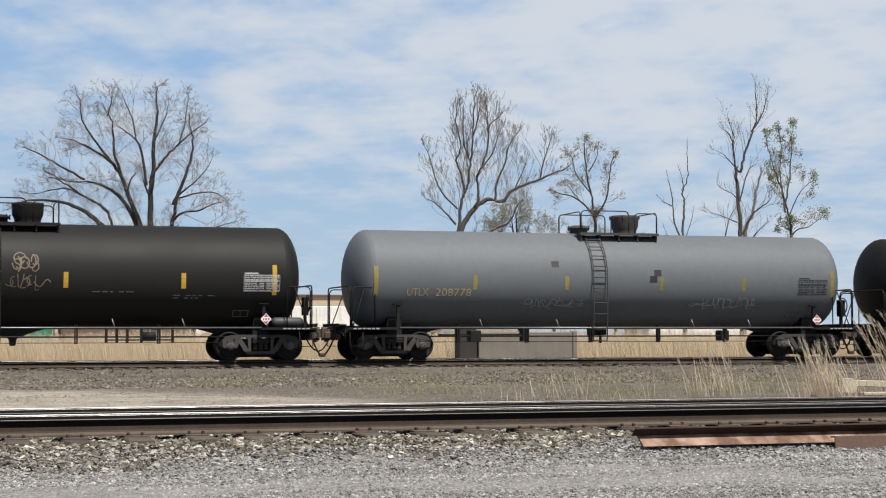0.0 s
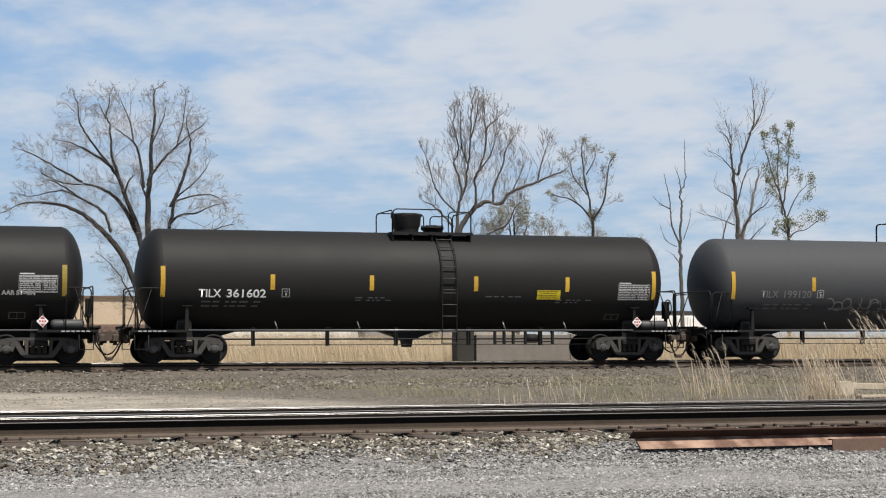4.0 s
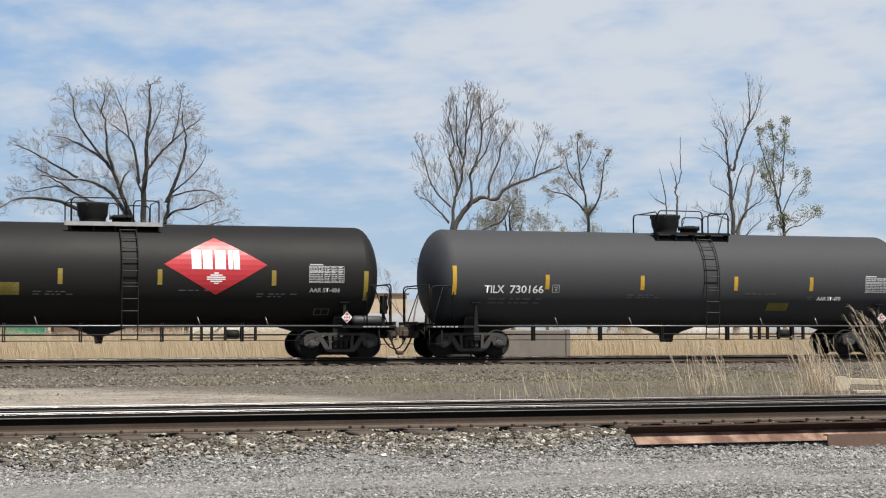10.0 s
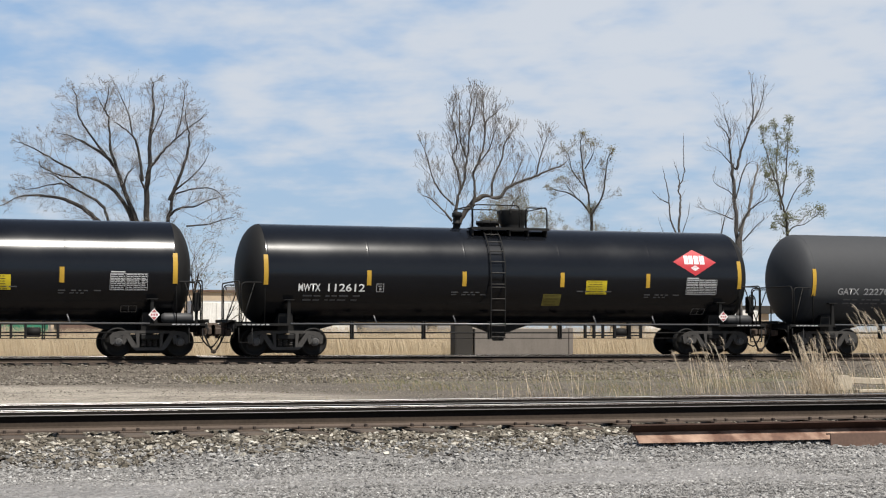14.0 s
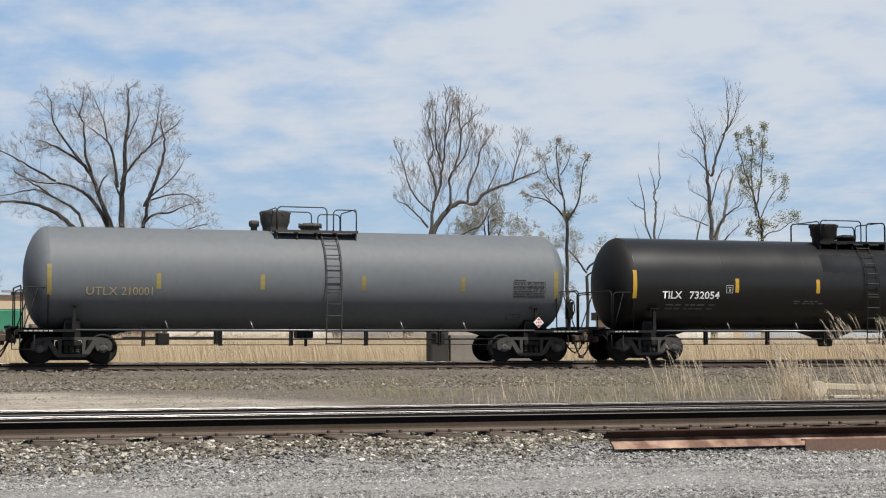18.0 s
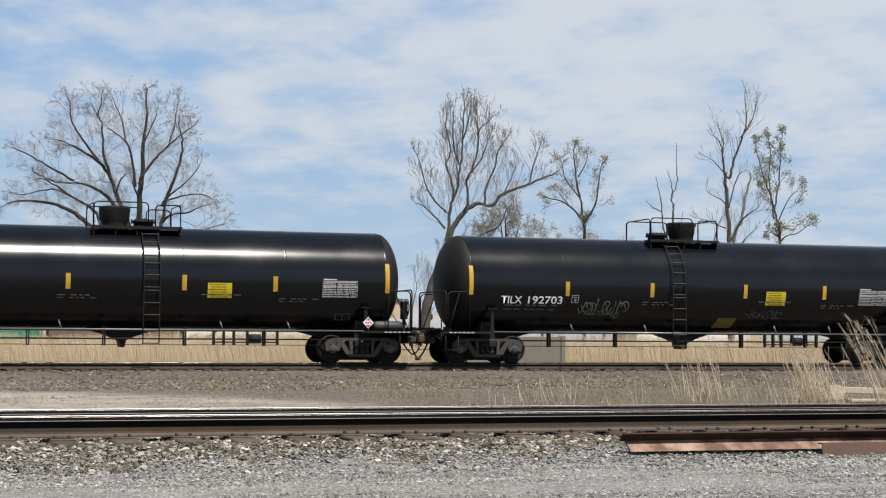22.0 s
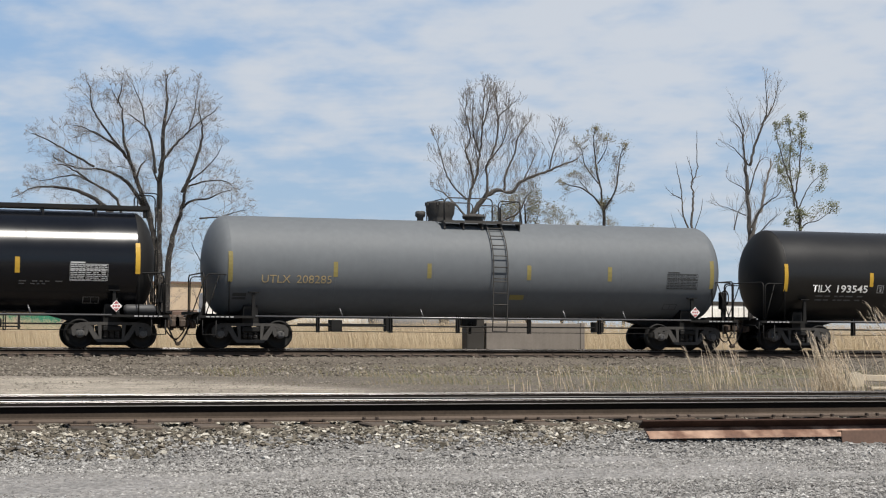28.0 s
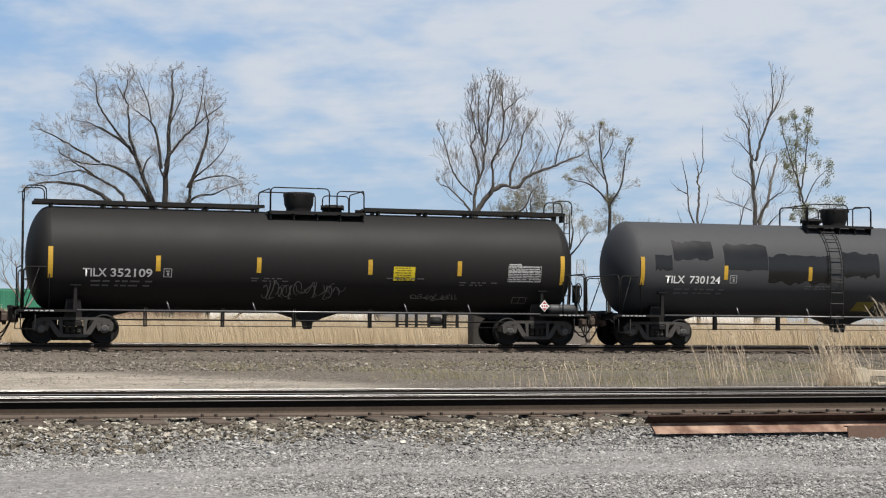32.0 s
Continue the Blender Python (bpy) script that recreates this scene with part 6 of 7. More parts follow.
def parked_car(x0, x1, y, high, paint, label, ribs=12, tags=False, doors=True):
    """A box-sided freight car standing on a far track."""
    car = new("freight_car")
    car.location = ((x0 + x1) / 2, y, -0.6)
    tagged(car, label, "freight car", "freight cars parked in the yard")
    h = (x1 - x0) / 2
    part("body", Mesh().box(-h, h, -1.5, 1.5, 1.1, high, 0.06), paint, car)
    part("roof", Mesh().prism([(-h, high), (h, high), (h - 0.05, high + 0.12), (-h + 0.05, high + 0.12)], -1.45, 1.45), M["roof"] if paint is M["boxwhite"] else paint, car)
    for i in range(ribs):
        x = -h + 0.1 + (2 * h - 0.2) * i / (ribs - 1)
        part("side_post", Mesh().box(x - 0.06, x + 0.06, -1.58, -1.5, 1.1, high - 0.05), paint, car)
    if doors:
        part("door", Mesh().box(-1.6, 1.6, -1.60, -1.5, 1.15, high - 0.2, 0.02), paint, car)
    part("sill", Mesh().box(-h, h, -1.3, 1.3, 0.85, 1.1), M["frame"], car)
    for e in (-1, 1):
        t = Mesh()
        for a in (-0.9, 0.9):
            t.turn([(-0.8, 0.01), (-0.8, 0.45), (-0.66, 0.45), (-0.66, 0.01)], "y", (e * (h - 2.2) + a, 0, 0.45), 16)
            t.turn([(0.66, 0.01), (0.66, 0.45), (0.8, 0.45), (0.8, 0.01)], "y", (e * (h - 2.2) + a, 0, 0.45), 16)
        t.box(e * (h - 2.2) - 1.1, e * (h - 2.2) + 1.1, -1.0, -0.9, 0.3, 0.75).box(e * (h - 2.2) - 0.3, e * (h - 2.2) + 0.3, -1, 1, 0.5, 0.9)
        part("truck", t, M["frame"], car)
    if tags:
        rnd = random.Random(3)
        for k in range(9):
            g = Mesh()
            x = -h + 0.8 + k * (2 * h - 1.6) / 9
            pts = [(x + 0.7 * math.cos(q * 0.9 + k), -1.62, 1.75 + 0.45 * math.sin(q * 1.3 + k * 2)) for q in range(8)]
            g.tube(pts, 0.05, 4)
            part("graffiti", g, M["scrawl"], car, "grey sprayed scrawl")


def lattice_mast(bearing, away, high, wide):
    x, y, z = spot(bearing, away)
    mast = new("lattice_mast")
    mast.location = (x, y, z)
    tagged(mast, "grey steel lattice mast in the yard", "mast", "lattice masts")
    for sx in (-1, 1):
        for sy in (-1, 1):
            part("leg", Mesh().tube([(sx * wide, sy * wide, 0), (sx * wide * 0.55, sy * wide * 0.55, high)], 0.05, 4), M["steel"], mast)
    n = int(high / 1.1)
    for i in range(n):
        a, b = 1 - 0.45 * i / n, 1 - 0.45 * (i + 1) / n
        z0, z1 = high * i / n, high * (i + 1) / n
        m = Mesh()
        for s in (-1, 1):
            m.tube([(-wide * a, s * wide * a, z0), (wide * b, s * wide * b, z1)], 0.025, 3).tube([(-wide * b, s * wide * b, z1), (wide * b, s * wide * b, z1)], 0.025, 3)
            m.tube([(s * wide * a, -wide * a, z0), (s * wide * b, wide * b, z1)], 0.025, 3)
        part("bracing", m, M["steel"], mast)


def build_yard():
    parked_car(-4.6, 14.1, 172, 4.55, M["green"], "faded green ribbed freight car parked in the yard", 16, doors=False)
    parked_car(14.9, 27.6, 172, 3.1, M["brown"], "low brown gondola parked in the yard", 12, doors=False)
    parked_car(28.2, 44.6, 172, 4.85, M["boxwhite"], "dirty white boxcar with sprayed scrawl", 14, True)
    parked_car(78, 92, 172, 4.2, M["boxwhite"], "dirty white boxcar parked in the yard", 12)
    far = new("parked_tank_car")
    far.location = (54.5, 172, -0.6)
    tagged(far, "grey tank car parked in the yard", "tank car", "freight cars parked in the yard")
    part("tank", Mesh().turn([(-8.6, 0.01), (-8.5, 0.8), (-8.1, 1.4), (-7.6, 1.5), (7.6, 1.5), (8.1, 1.4), (8.5, 0.8), (8.6, 0.01)], "x", (0, 0, 2.5), 32), M["hill"], far)
    part("frame", Mesh().box(-9, 9, -1.2, 1.2, 0.8, 1.05), M["frame"], far)
    part("dome", Mesh().turn([(3.9, 0.5), (4.5, 0.5), (4.55, 0.01)], "z", (0, 0, 0), 16), M["frame"], far)
    for e in (-1, 1):
        t = Mesh()
        for a in (-0.9, 0.9):
            t.turn([(-0.8, 0.01), (-0.8, 0.45), (0.8, 0.45), (0.8, 0.01)], "y", (e * 7 + a, 0, 0.45), 16)
        part("truck", t, M["frame"], far)
    hall = new("warehouse")
    hall.location = (42, 240, -0.8)
    tagged(hall, "long beige metal warehouse with a pale roof", "building")
    part("wall", Mesh().box(-27, 27, -10, 10, 0, 7.7), M["beige"], hall)
    part("roof", Mesh().prism([(-27.3, 7.7), (27.3, 7.7), (27.3, 7.95), (-27.3, 7.95)], -10.3, 10.3), M["brown"], hall)
    for k in range(6):
        part("dock_door", Mesh().box(-22 + k * 8, -18.5 + k * 8, -10.08, -10, 0.6, 4.2), M["roof"], hall)
    part("roof_vent", Mesh().box(-24, -22.6, -4, -2.6, 7.9, 8.5).box(-25.2, -21.4, -4.2, -2.4, 8.5, 8.75), M["hill"], hall)
    part("roof_vent", Mesh().box(2, 3.2, -4, -2.6, 7.9, 8.6), M["hill"], hall)
    shed = new("shed")
    shed.location = (106, 215, -0.8)
    tagged(shed, "pale shed with a dark flat roof edge", "building")
    part("wall", Mesh().box(-9, 9, -5, 5, 0, 4.7), M["beige"], shed)
    part("roof", Mesh().box(-9.5, 9.5, -5.5, 5.5, 4.7, 5.8), M["darkbox"], shed)
    part("door", Mesh().box(-3, 0, -5.08, -5, 0, 3.2), M["roof"], shed)
    n, v, f = 26, [], []
    for j in range(9):
        for i in range(n):
            u, w = i / (n - 1) * 2 - 1, j / 8 * 2 - 1
            hgt = max(0, 1 - u * u) * max(0, 1 - w * w)
            v.append((u * 24, w * 12, 8.2 * hgt ** 0.8 * (1 + 0.15 * noise.noise(Vector((u * 4, w * 3, 0)))) - 0.1))
    for j in range(8):
        for i in range(n - 1):
            f.append((j * n + i, j * n + i + 1, (j + 1) * n + i + 1, (j + 1) * n + i))
    ob = new("stockpile", fast_mesh("stockpile", v, f, M["hill"], True))
    ob.location = (85, 285, -0.8)
    tagged(ob, "long grey stockpile of loose material", "stockpile")
    lattice_mast(21.9, 205, 9.6, 0.75)
    lattice_mast(5.0, 205, 12.4, 0.9)


build_yard()

# ---------------------------------------------------------------- trees
M["bark"] = mat("grey-brown bark", (0.026, 0.0235, 0.022), 0.95, var=0.45, scale=2, fine=18, bump=0.01)
M["palebark"] = mat("bleached dead wood and bark", (0.062, 0.056, 0.051), 0.95, var=0.5, scale=1.2, fine=18, bump=0.01)
M["whitebark"] = mat("peeled white dead wood", (0.152, 0.14, 0.128), 0.95, var=0.45, scale=1.2, fine=18, bump=0.01)
M["stembark"] = mat("weathered grey bark", (0.045, 0.041, 0.038), 0.95, var=0.5, scale=1.5, fine=18, bump=0.01)
M["twig"] = mat("pale grey-brown twigs", (0.20, 0.182, 0.165), 0.95, var=0.3, scale=1, fine=8)
M["bud"] = island_material("opening buds", [(0.104, 0.101, 0.0487), (0.146, 0.136, 0.0696), (0.132, 0.111, 0.0626)], fine=4)
M["leaf"] = island_material("small young leaves", [(0.0588, 0.0706, 0.0361), (0.0996, 0.109, 0.0562), (0.144, 0.143, 0.0859), (0.077, 0.0814, 0.0471)], fine=4)


class Wood:
    """Tapered limbs gathered into two arrays: wood and twigs."""

    def __init__(self, seed):
        self.rng = random.Random(seed)
        self.sets = {"wood": ([], []), "twig": ([], [])}
        self.tips = []

    def limb(self, pts, rs, key, n):
        v, f = self.sets[key]
        m = len(v)
        d = (pts[-1] - pts[0]).normalized()
        side = d.cross(Vector((0.3, 1, 0.2))).normalized()
        up = d.cross(side)
        ring = [(math.cos(6.2832 * k / n), math.sin(6.2832 * k / n)) for k in range(n)]
        for p, r in zip(pts, rs):
            for c, s in ring:
                q = p + side * (c * r) + up * (s * r)
                v.append((q.x, q.y, q.z))
        for i in range(len(pts) - 1):
            for k in range(n):
                f.append((m + i * n + k, m + i * n + (k + 1) % n, m + (i + 1) * n + (k + 1) % n, m + (i + 1) * n + k))

    def along(self, pts, r0, r1, depth, per=2.0, reach=1.4, up=0.05, spread=48, sub=(4, 6), wiggle=0.3):
        """A bough bent smoothly through a few points, with side branches all along it."""
        g = self.rng
        P = [Vector(q) for q in pts]
        P = [P[0] * 2 - P[1]] + P + [P[-1] * 2 - P[-2]]
        line = []
        for i in range(1, len(P) - 2):
            a, b, c, d = P[i - 1:i + 3]
            n = 5
            for k in range(n + (i == len(P) - 3)):
                t = k / n
                line.append(0.5 * ((2 * b) + (c - a) * t + (2 * a - 5 * b + 4 * c - d) * t * t + (3 * b - a - 3 * c + d) * t ** 3))
        size = sum((line[i + 1] - line[i]).length for i in range(len(line) - 1))
        line = [q + Vector((g.gauss(0, 1), g.gauss(0, 1), g.gauss(0, 1))) * min(size * 0.004, 0.028) if 0 < i else q for i, q in enumerate(line)]
        line = line[:-2] if r1 < 0.028 else line
        m = len(line) - 1
        self.limb(line, [r0 + (r1 - r0) * i / m for i in range(m + 1)], "wood", 8 if r0 > 0.12 else 5)
        kids = max(3, int(size * per))
        for k in range(kids):
            t = 0.16 + 0.84 * (k + g.random()) / kids
            i = min(int(t * m), m - 1)
            base = line[i].lerp(line[i + 1], min(1, t * m - i))
            dd = (line[i + 1] - line[i]).normalized()
            ax = Vector((g.gauss(0, 0.5), g.gauss(0, 1), g.gauss(0, 0.5)))
            ax = (ax - dd * ax.dot(dd)).normalized()
            nd = Matrix.Rotation(radians(g.uniform(0.5, 1.2) * spread * g.choice((-1, 1))), 3, ax) @ dd
            rr = (r0 + (r1 - r0) * t) * g.uniform(0.35, 0.55)
            self.grow(base, nd, reach * g.uniform(0.45, 1.3) * (1.2 - 0.9 * t), min(max(rr, 0.009), 0.019), depth - 1, up, wiggle, sub, spread - 4)
        self.grow(line[-1], (line[-1] - line[-2]).normalized(), reach * 0.2, r1, depth - 1, up, wiggle, sub, spread - 8)

    def grow(self, p, d, length, r, depth, up=0.12, wiggle=0.28, kids=(4, 6), spread=42, taper=0.35):
        """A limb that wanders and lifts, and the limbs that leave it."""
        g = self.rng
        steps = 7 if depth > 2 else (5 if depth > 1 else 4)
        pts, dirs = [p.copy()], [d.copy()]
        for i in range(steps):
            j = Vector((g.gauss(0, 1), g.gauss(0, 0.8), g.gauss(0, 1))) * wiggle * 0.5
            d = (d + j + Vector((0, 0, up))).normalized()
            p = p + d * (length / steps)
            pts.append(p.copy()); dirs.append(d.copy())
        r1 = max(r * taper, 0.005)
        rs = [r + (r1 - r) * i / steps for i in range(steps + 1)]
        self.limb(pts, rs, "wood" if r > 0.035 else "twig", 7 if r > 0.12 else (4 if r > 0.035 else 3))
        if depth == 0:
            self.tips.append((pts[-1], d)); self.tips.append((pts[len(pts) // 2], d))
            return
        n = g.randint(*kids)
        for k in range(n):
            t = g.uniform(0.28, 1.0) if k < n - 2 else g.uniform(0.85, 1.0)
            i = min(int(t * steps), steps - 1)
            base = pts[i].lerp(pts[i + 1], t * steps - i)
            dd = dirs[i]
            ax = Vector((g.gauss(0, 0.6), g.gauss(0, 1), g.gauss(0, 0.6)))
            ax = (ax - dd * ax.dot(dd)).normalized()
            nd = Matrix.Rotation(radians(g.uniform(0.55, 1.25) * spread * g.choice((-1, 1))), 3, ax) @ dd
            q = length * g.uniform(0.42, 0.68) * (1.15 - 0.4 * t)
            rr = (r + (r1 - r) * t) * g.uniform(0.5, 0.72)
            self.grow(base, nd, q, max(rr, 0.0065), depth - 1, up, wiggle * 1.05, kids, spread, taper)


def tree(bearing, away, limbs, seed, label, bark, depth=3, leaves=None, count=0, up=0.10, kids=(4, 6), spread=40, size=0.07, trunk=None, wiggle=0.26, boughs=(), reach=1.4, side=2.0, stout=0.8):
    """limbs: (height of its root, lean in degrees, lean towards the back, length, radius), all from one base; trunk: lean, length and radius below them."""
    x, y, z = spot(bearing, away)
    root = new("tree")
    root.location = (x, y, z)
    tagged(root, label, "tree", "trees beyond the field")
    w = Wood(seed)
    across = Vector((math.cos(radians(17.9)), -math.sin(radians(17.9)), 0))
    back = Vector((math.sin(radians(17.9)), math.cos(radians(17.9)), 0))

    def way(lean, tilt):
        return (Vector((0, 0, 1)) + across * math.tan(radians(lean)) + back * math.tan(radians(tilt))).normalized()
    top = Vector((0, 0, 0))
    if trunk:
        lean, length, r = trunk
        d = way(lean, 0)
        pts = [Vector((0, 0, -0.2)), d * length * 0.3, d * length * 0.65 + across * 0.08, d * length]
        w.limb(pts, [r * 1.25, r * 1.02, r * 0.94, r * 0.9], "wood", 10)
        top = d * length
    for h, lean, tilt, length, r in limbs:
        d = way(lean, tilt)
        start = top + Vector((0, 0, h - (top.z if trunk else 0)))if trunk else Vector((w.rng.uniform(-0.3, 0.3), w.rng.uniform(-0.3, 0.3), h))
        if not trunk:
            start += across * (lean / 90 * 0.8)
        w.grow(start, d, length, r, depth, up, wiggle, kids, spread)
    for r0, r1, *pts in boughs:
        # pairs: metres across and up from the base; each bough keeps its own depth
        deep = w.rng.uniform(-1.2, 1.2)
        q = [across * a + Vector((0, 0, b)) + back * deep * min(1.0, max(b - 4, 0) / 8) for a, b in pts]
        w.along(q, r0 * stout, r1 * 0.75, depth, side, reach, up, spread + 6, kids, wiggle)
    for key, name, material in (("wood", "trunk", bark), ("twig", "crown", M["twig"])):
        v, f = w.sets[key]
        ob = part(name, fast_mesh(name, v, f, material, True), None, root)
        if key == "twig":
            ob["kind"] = "stuff"
    if leaves and w.tips:
        rng = np.random.default_rng(seed)
        tips = np.array([t[0][:] for t in w.tips])
        pick = tips[rng.integers(0, len(tips), count)] + rng.normal(0, 0.11, (count, 3))
        v, f = blade_mesh(rng, pick, rng.uniform(0.6, 1.3, count) * size, np.full(count, size * 0.9), np.array([0.3, 0.0]), (0.6, 0.2))
        part("foliage", fast_mesh("foliage", v.reshape(-1, 3), f, leaves), None, root, "small young leaves and buds")["kind"] = "stuff"
    return w


def build_trees():
    west = (
        (0.26, 0.05, (-0.36, 3.03), (-0.90, 5.17), (-1.88, 7.30), (-2.78, 8.45), (-3.83, 9.43), (-4.99, 10.12), (-6.94, 10.51), (-8.31, 10.41), (-9.18, 9.90)),
        (0.13, 0.03, (-2.49, 8.63), (-3.07, 9.94), (-4.63, 10.91), (-5.96, 11.78), (-7.15, 12.07)), (0.07, 0.02, (-4.63, 10.91), (-5.85, 11.34), (-7.62, 10.98), (-9.39, 11.27)),
        (0.22, 0.05, (-0.22, 4.12), (-0.43, 6.90), (-0.72, 7.98), (-1.30, 9.25), (-2.10, 10.51), (-3.07, 11.38), (-4.23, 11.78), (-5.78, 11.85), (-7.23, 12.50)),
        (0.09, 0.03, (-4.23, 11.78), (-5.96, 12.75), (-7.52, 13.62), (-8.74, 14.02)),
        (0.2, 0.04, (-0.43, 6.65), (-0.90, 8.85), (-1.52, 10.41), (-2.10, 11.96), (-2.85, 13.04), (-4.01, 13.80), (-4.81, 14.20), (-5.71, 13.77)),
        (0.09, 0.025, (-2.85, 13.04), (-4.12, 14.67), (-4.81, 15.86), (-4.91, 17.02), (-5.38, 17.81)),
        (0.11, 0.03, (-2.02, 11.89), (-2.57, 13.51), (-2.67, 14.67), (-2.85, 15.86), (-3.14, 16.33), (-3.61, 17.20)), (0.05, 0.02, (-2.85, 15.86), (-2.60, 16.95), (-2.57, 17.78)),
        (0.08, 0.03, (-1.52, 10.73), (-1.12, 11.89), (-0.43, 12.32)), (0.1, 0.03, (-0.43, -0.3), (-0.79, 3.40), (-1.34, 4.84), (-2.24, 6.29), (-3.58, 7.59)),
        (0.05, 0.02, (-4.01, 13.80), (-5.13, 14.38), (-6.40, 14.52)),)
    east = (
        (0.34, 0.17, (0.00, -0.3), (0.00, 3.40), (-0.07, 5.56), (-0.14, 8.45)), (0.2, 0.04, (-0.14, 8.27), (-0.18, 10.98), (0.00, 12.43), (0.00, 14.24), (0.22, 15.68), (0.14, 17.13), (0.22, 17.99)),
        (0.11, 0.03, (-0.22, 11.34), (-0.54, 13.51), (-1.01, 14.38), (-1.81, 14.99), (-2.13, 15.10)), (0.06, 0.02, (-1.01, 14.38), (-1.23, 15.68), (-1.70, 16.69), (-1.88, 17.20)),
        (0.12, 0.03, (-0.11, 11.53), (0.14, 12.18), (0.83, 13.15), (1.59, 13.91), (2.96, 15.07), (3.87, 15.83)), (0.06, 0.02, (1.59, 13.91), (2.02, 15.14), (2.24, 16.58), (2.35, 17.63)),
        (0.06, 0.02, (0.07, 13.87), (0.51, 14.78), (1.01, 16.04), (1.16, 17.13)), (0.24, 0.12, (0.29, -0.3), (0.43, 4.84), (0.72, 7.37), (1.19, 8.82), (1.48, 10.26)),
        (0.13, 0.03, (1.45, 10.12), (2.10, 11.53), (2.64, 13.15), (2.75, 14.24), (2.53, 15.14), (2.46, 16.48)), (0.1, 0.03, (1.34, 9.25), (1.99, 9.72), (2.96, 9.83), (3.72, 10.19), (4.88, 10.51)),
        (0.06, 0.02, (2.46, 8.53), (3.94, 8.67), (4.91, 9.00), (6.00, 9.10)), (0.08, 0.02, (1.55, 10.62), (2.38, 11.27), (3.54, 12.36), (4.05, 13.66)),
        (0.07, 0.02, (1.52, 10.69), (3.00, 11.06), (4.19, 10.91), (4.99, 9.90)), (0.09, 0.05, (-0.18, 10.91), (-0.36, 11.27), (-0.51, 11.71)),)
    tree(7.96, 110, (), 71, "large spreading bare tree with many leaning stems", M["bark"], 3, M["bud"], 3500, up=0.07, kids=(4, 5), size=0.04, wiggle=0.46, reach=1.8, side=4.2, stout=0.98, boughs=west + east)
    low = (
        (0.42, 0.27, (0.00, -0.3), (0.30, 3.79), (0.93, 5.85), (1.43, 7.05)),
        (0.15, 0.03, (1.37, 6.99), (1.53, 8.45), (1.70, 9.79), (2.00, 10.45), (2.20, 11.79), (2.37, 13.46), (2.43, 15.46), (2.63, 16.52)),
        (0.24, 0.05, (1.47, 7.05), (1.83, 8.45), (2.37, 9.12), (3.10, 9.72), (4.10, 9.59), (4.60, 10.19), (5.77, 10.72), (6.77, 11.15), (7.84, 11.55)),
        (0.07, 0.02, (6.27, 10.95), (6.44, 11.79), (6.77, 12.79), (6.97, 13.52)), (0.06, 0.02, (4.77, 10.32), (5.30, 11.45), (5.77, 12.59)),
        (0.12, 0.02, (2.57, 9.19), (2.67, 10.12), (2.60, 11.09), (3.00, 11.79), (3.27, 13.32), (3.33, 14.02), (3.93, 14.62), (4.63, 15.32)), (0.07, 0.02, (3.23, 13.12), (3.20, 14.79), (3.03, 16.19)),
        (0.11, 0.02, (3.67, 9.59), (3.77, 10.75), (4.20, 11.79), (4.43, 12.82), (4.70, 13.32), (5.23, 14.02)),)
    high = (
        (0.1, 0.03, (1.33, 8.25), (0.83, 8.85), (0.07, 9.55), (-0.63, 9.89)), (0.08, 0.02, (1.43, 9.25), (0.50, 10.25), (0.07, 11.29), (-0.27, 12.49), (-0.67, 13.26)),
        (0.11, 0.03, (1.83, 10.12), (1.67, 11.29), (1.37, 12.12), (1.63, 12.99), (1.37, 14.56), (1.53, 15.96)), (0.07, 0.02, (2.23, 11.95), (1.83, 13.12), (1.77, 14.79), (1.97, 16.29)),
        (0.07, 0.02, (2.37, 13.46), (2.70, 14.79), (2.87, 16.26)), (0.1, 0.02, (3.70, 8.05), (4.53, 8.45), (4.97, 9.39), (5.67, 9.89)),
        (0.16, 0.06, (1.50, 7.05), (2.27, 6.89), (2.83, 7.52), (3.70, 8.05)), (0.07, 0.02, (2.80, 11.52), (3.50, 12.45), (3.83, 13.46), (4.10, 14.12)),)
    tree(17.38, 100, (), 72, "bare tree with a leaning pale trunk and upright boughs", M["palebark"], 3, M["bud"], 1500, up=0.24, kids=(4, 5), size=0.04, wiggle=0.26, reach=1.7, side=4.2, spread=38, boughs=low + high)
    tree(22.82, 108, (), 73, "slender tree with yellow-green buds", M["bark"], 3, M["bud"], 3600, up=0.06, kids=(5, 6), size=0.06, wiggle=0.34, reach=1.2, side=3.0, boughs=(
        (0.16, 0.11, (0.00, -0.3), (0.04, 5.04), (0.00, 8.63), (-0.04, 9.42)), (0.09, 0.03, (-0.04, 9.35), (-0.79, 10.17), (-1.51, 10.60), (-2.22, 10.75), (-2.73, 11.07)),
        (0.09, 0.03, (-0.04, 9.42), (-0.18, 10.78), (-0.43, 11.86), (-0.50, 12.94), (-0.61, 13.83), (-0.43, 14.37)), (0.06, 0.02, (-0.22, 10.93), (-1.08, 12.15), (-1.29, 13.08), (-1.58, 13.37)),
        (0.09, 0.03, (0.00, 9.20), (0.65, 10.24), (0.86, 11.50), (1.00, 12.58), (1.36, 13.37)), (0.05, 0.02, (-0.43, 12.04), (0.07, 12.94), (0.22, 13.65)),
        (0.05, 0.02, (-0.79, 10.17), (-1.51, 11.07), (-1.87, 11.57)),))
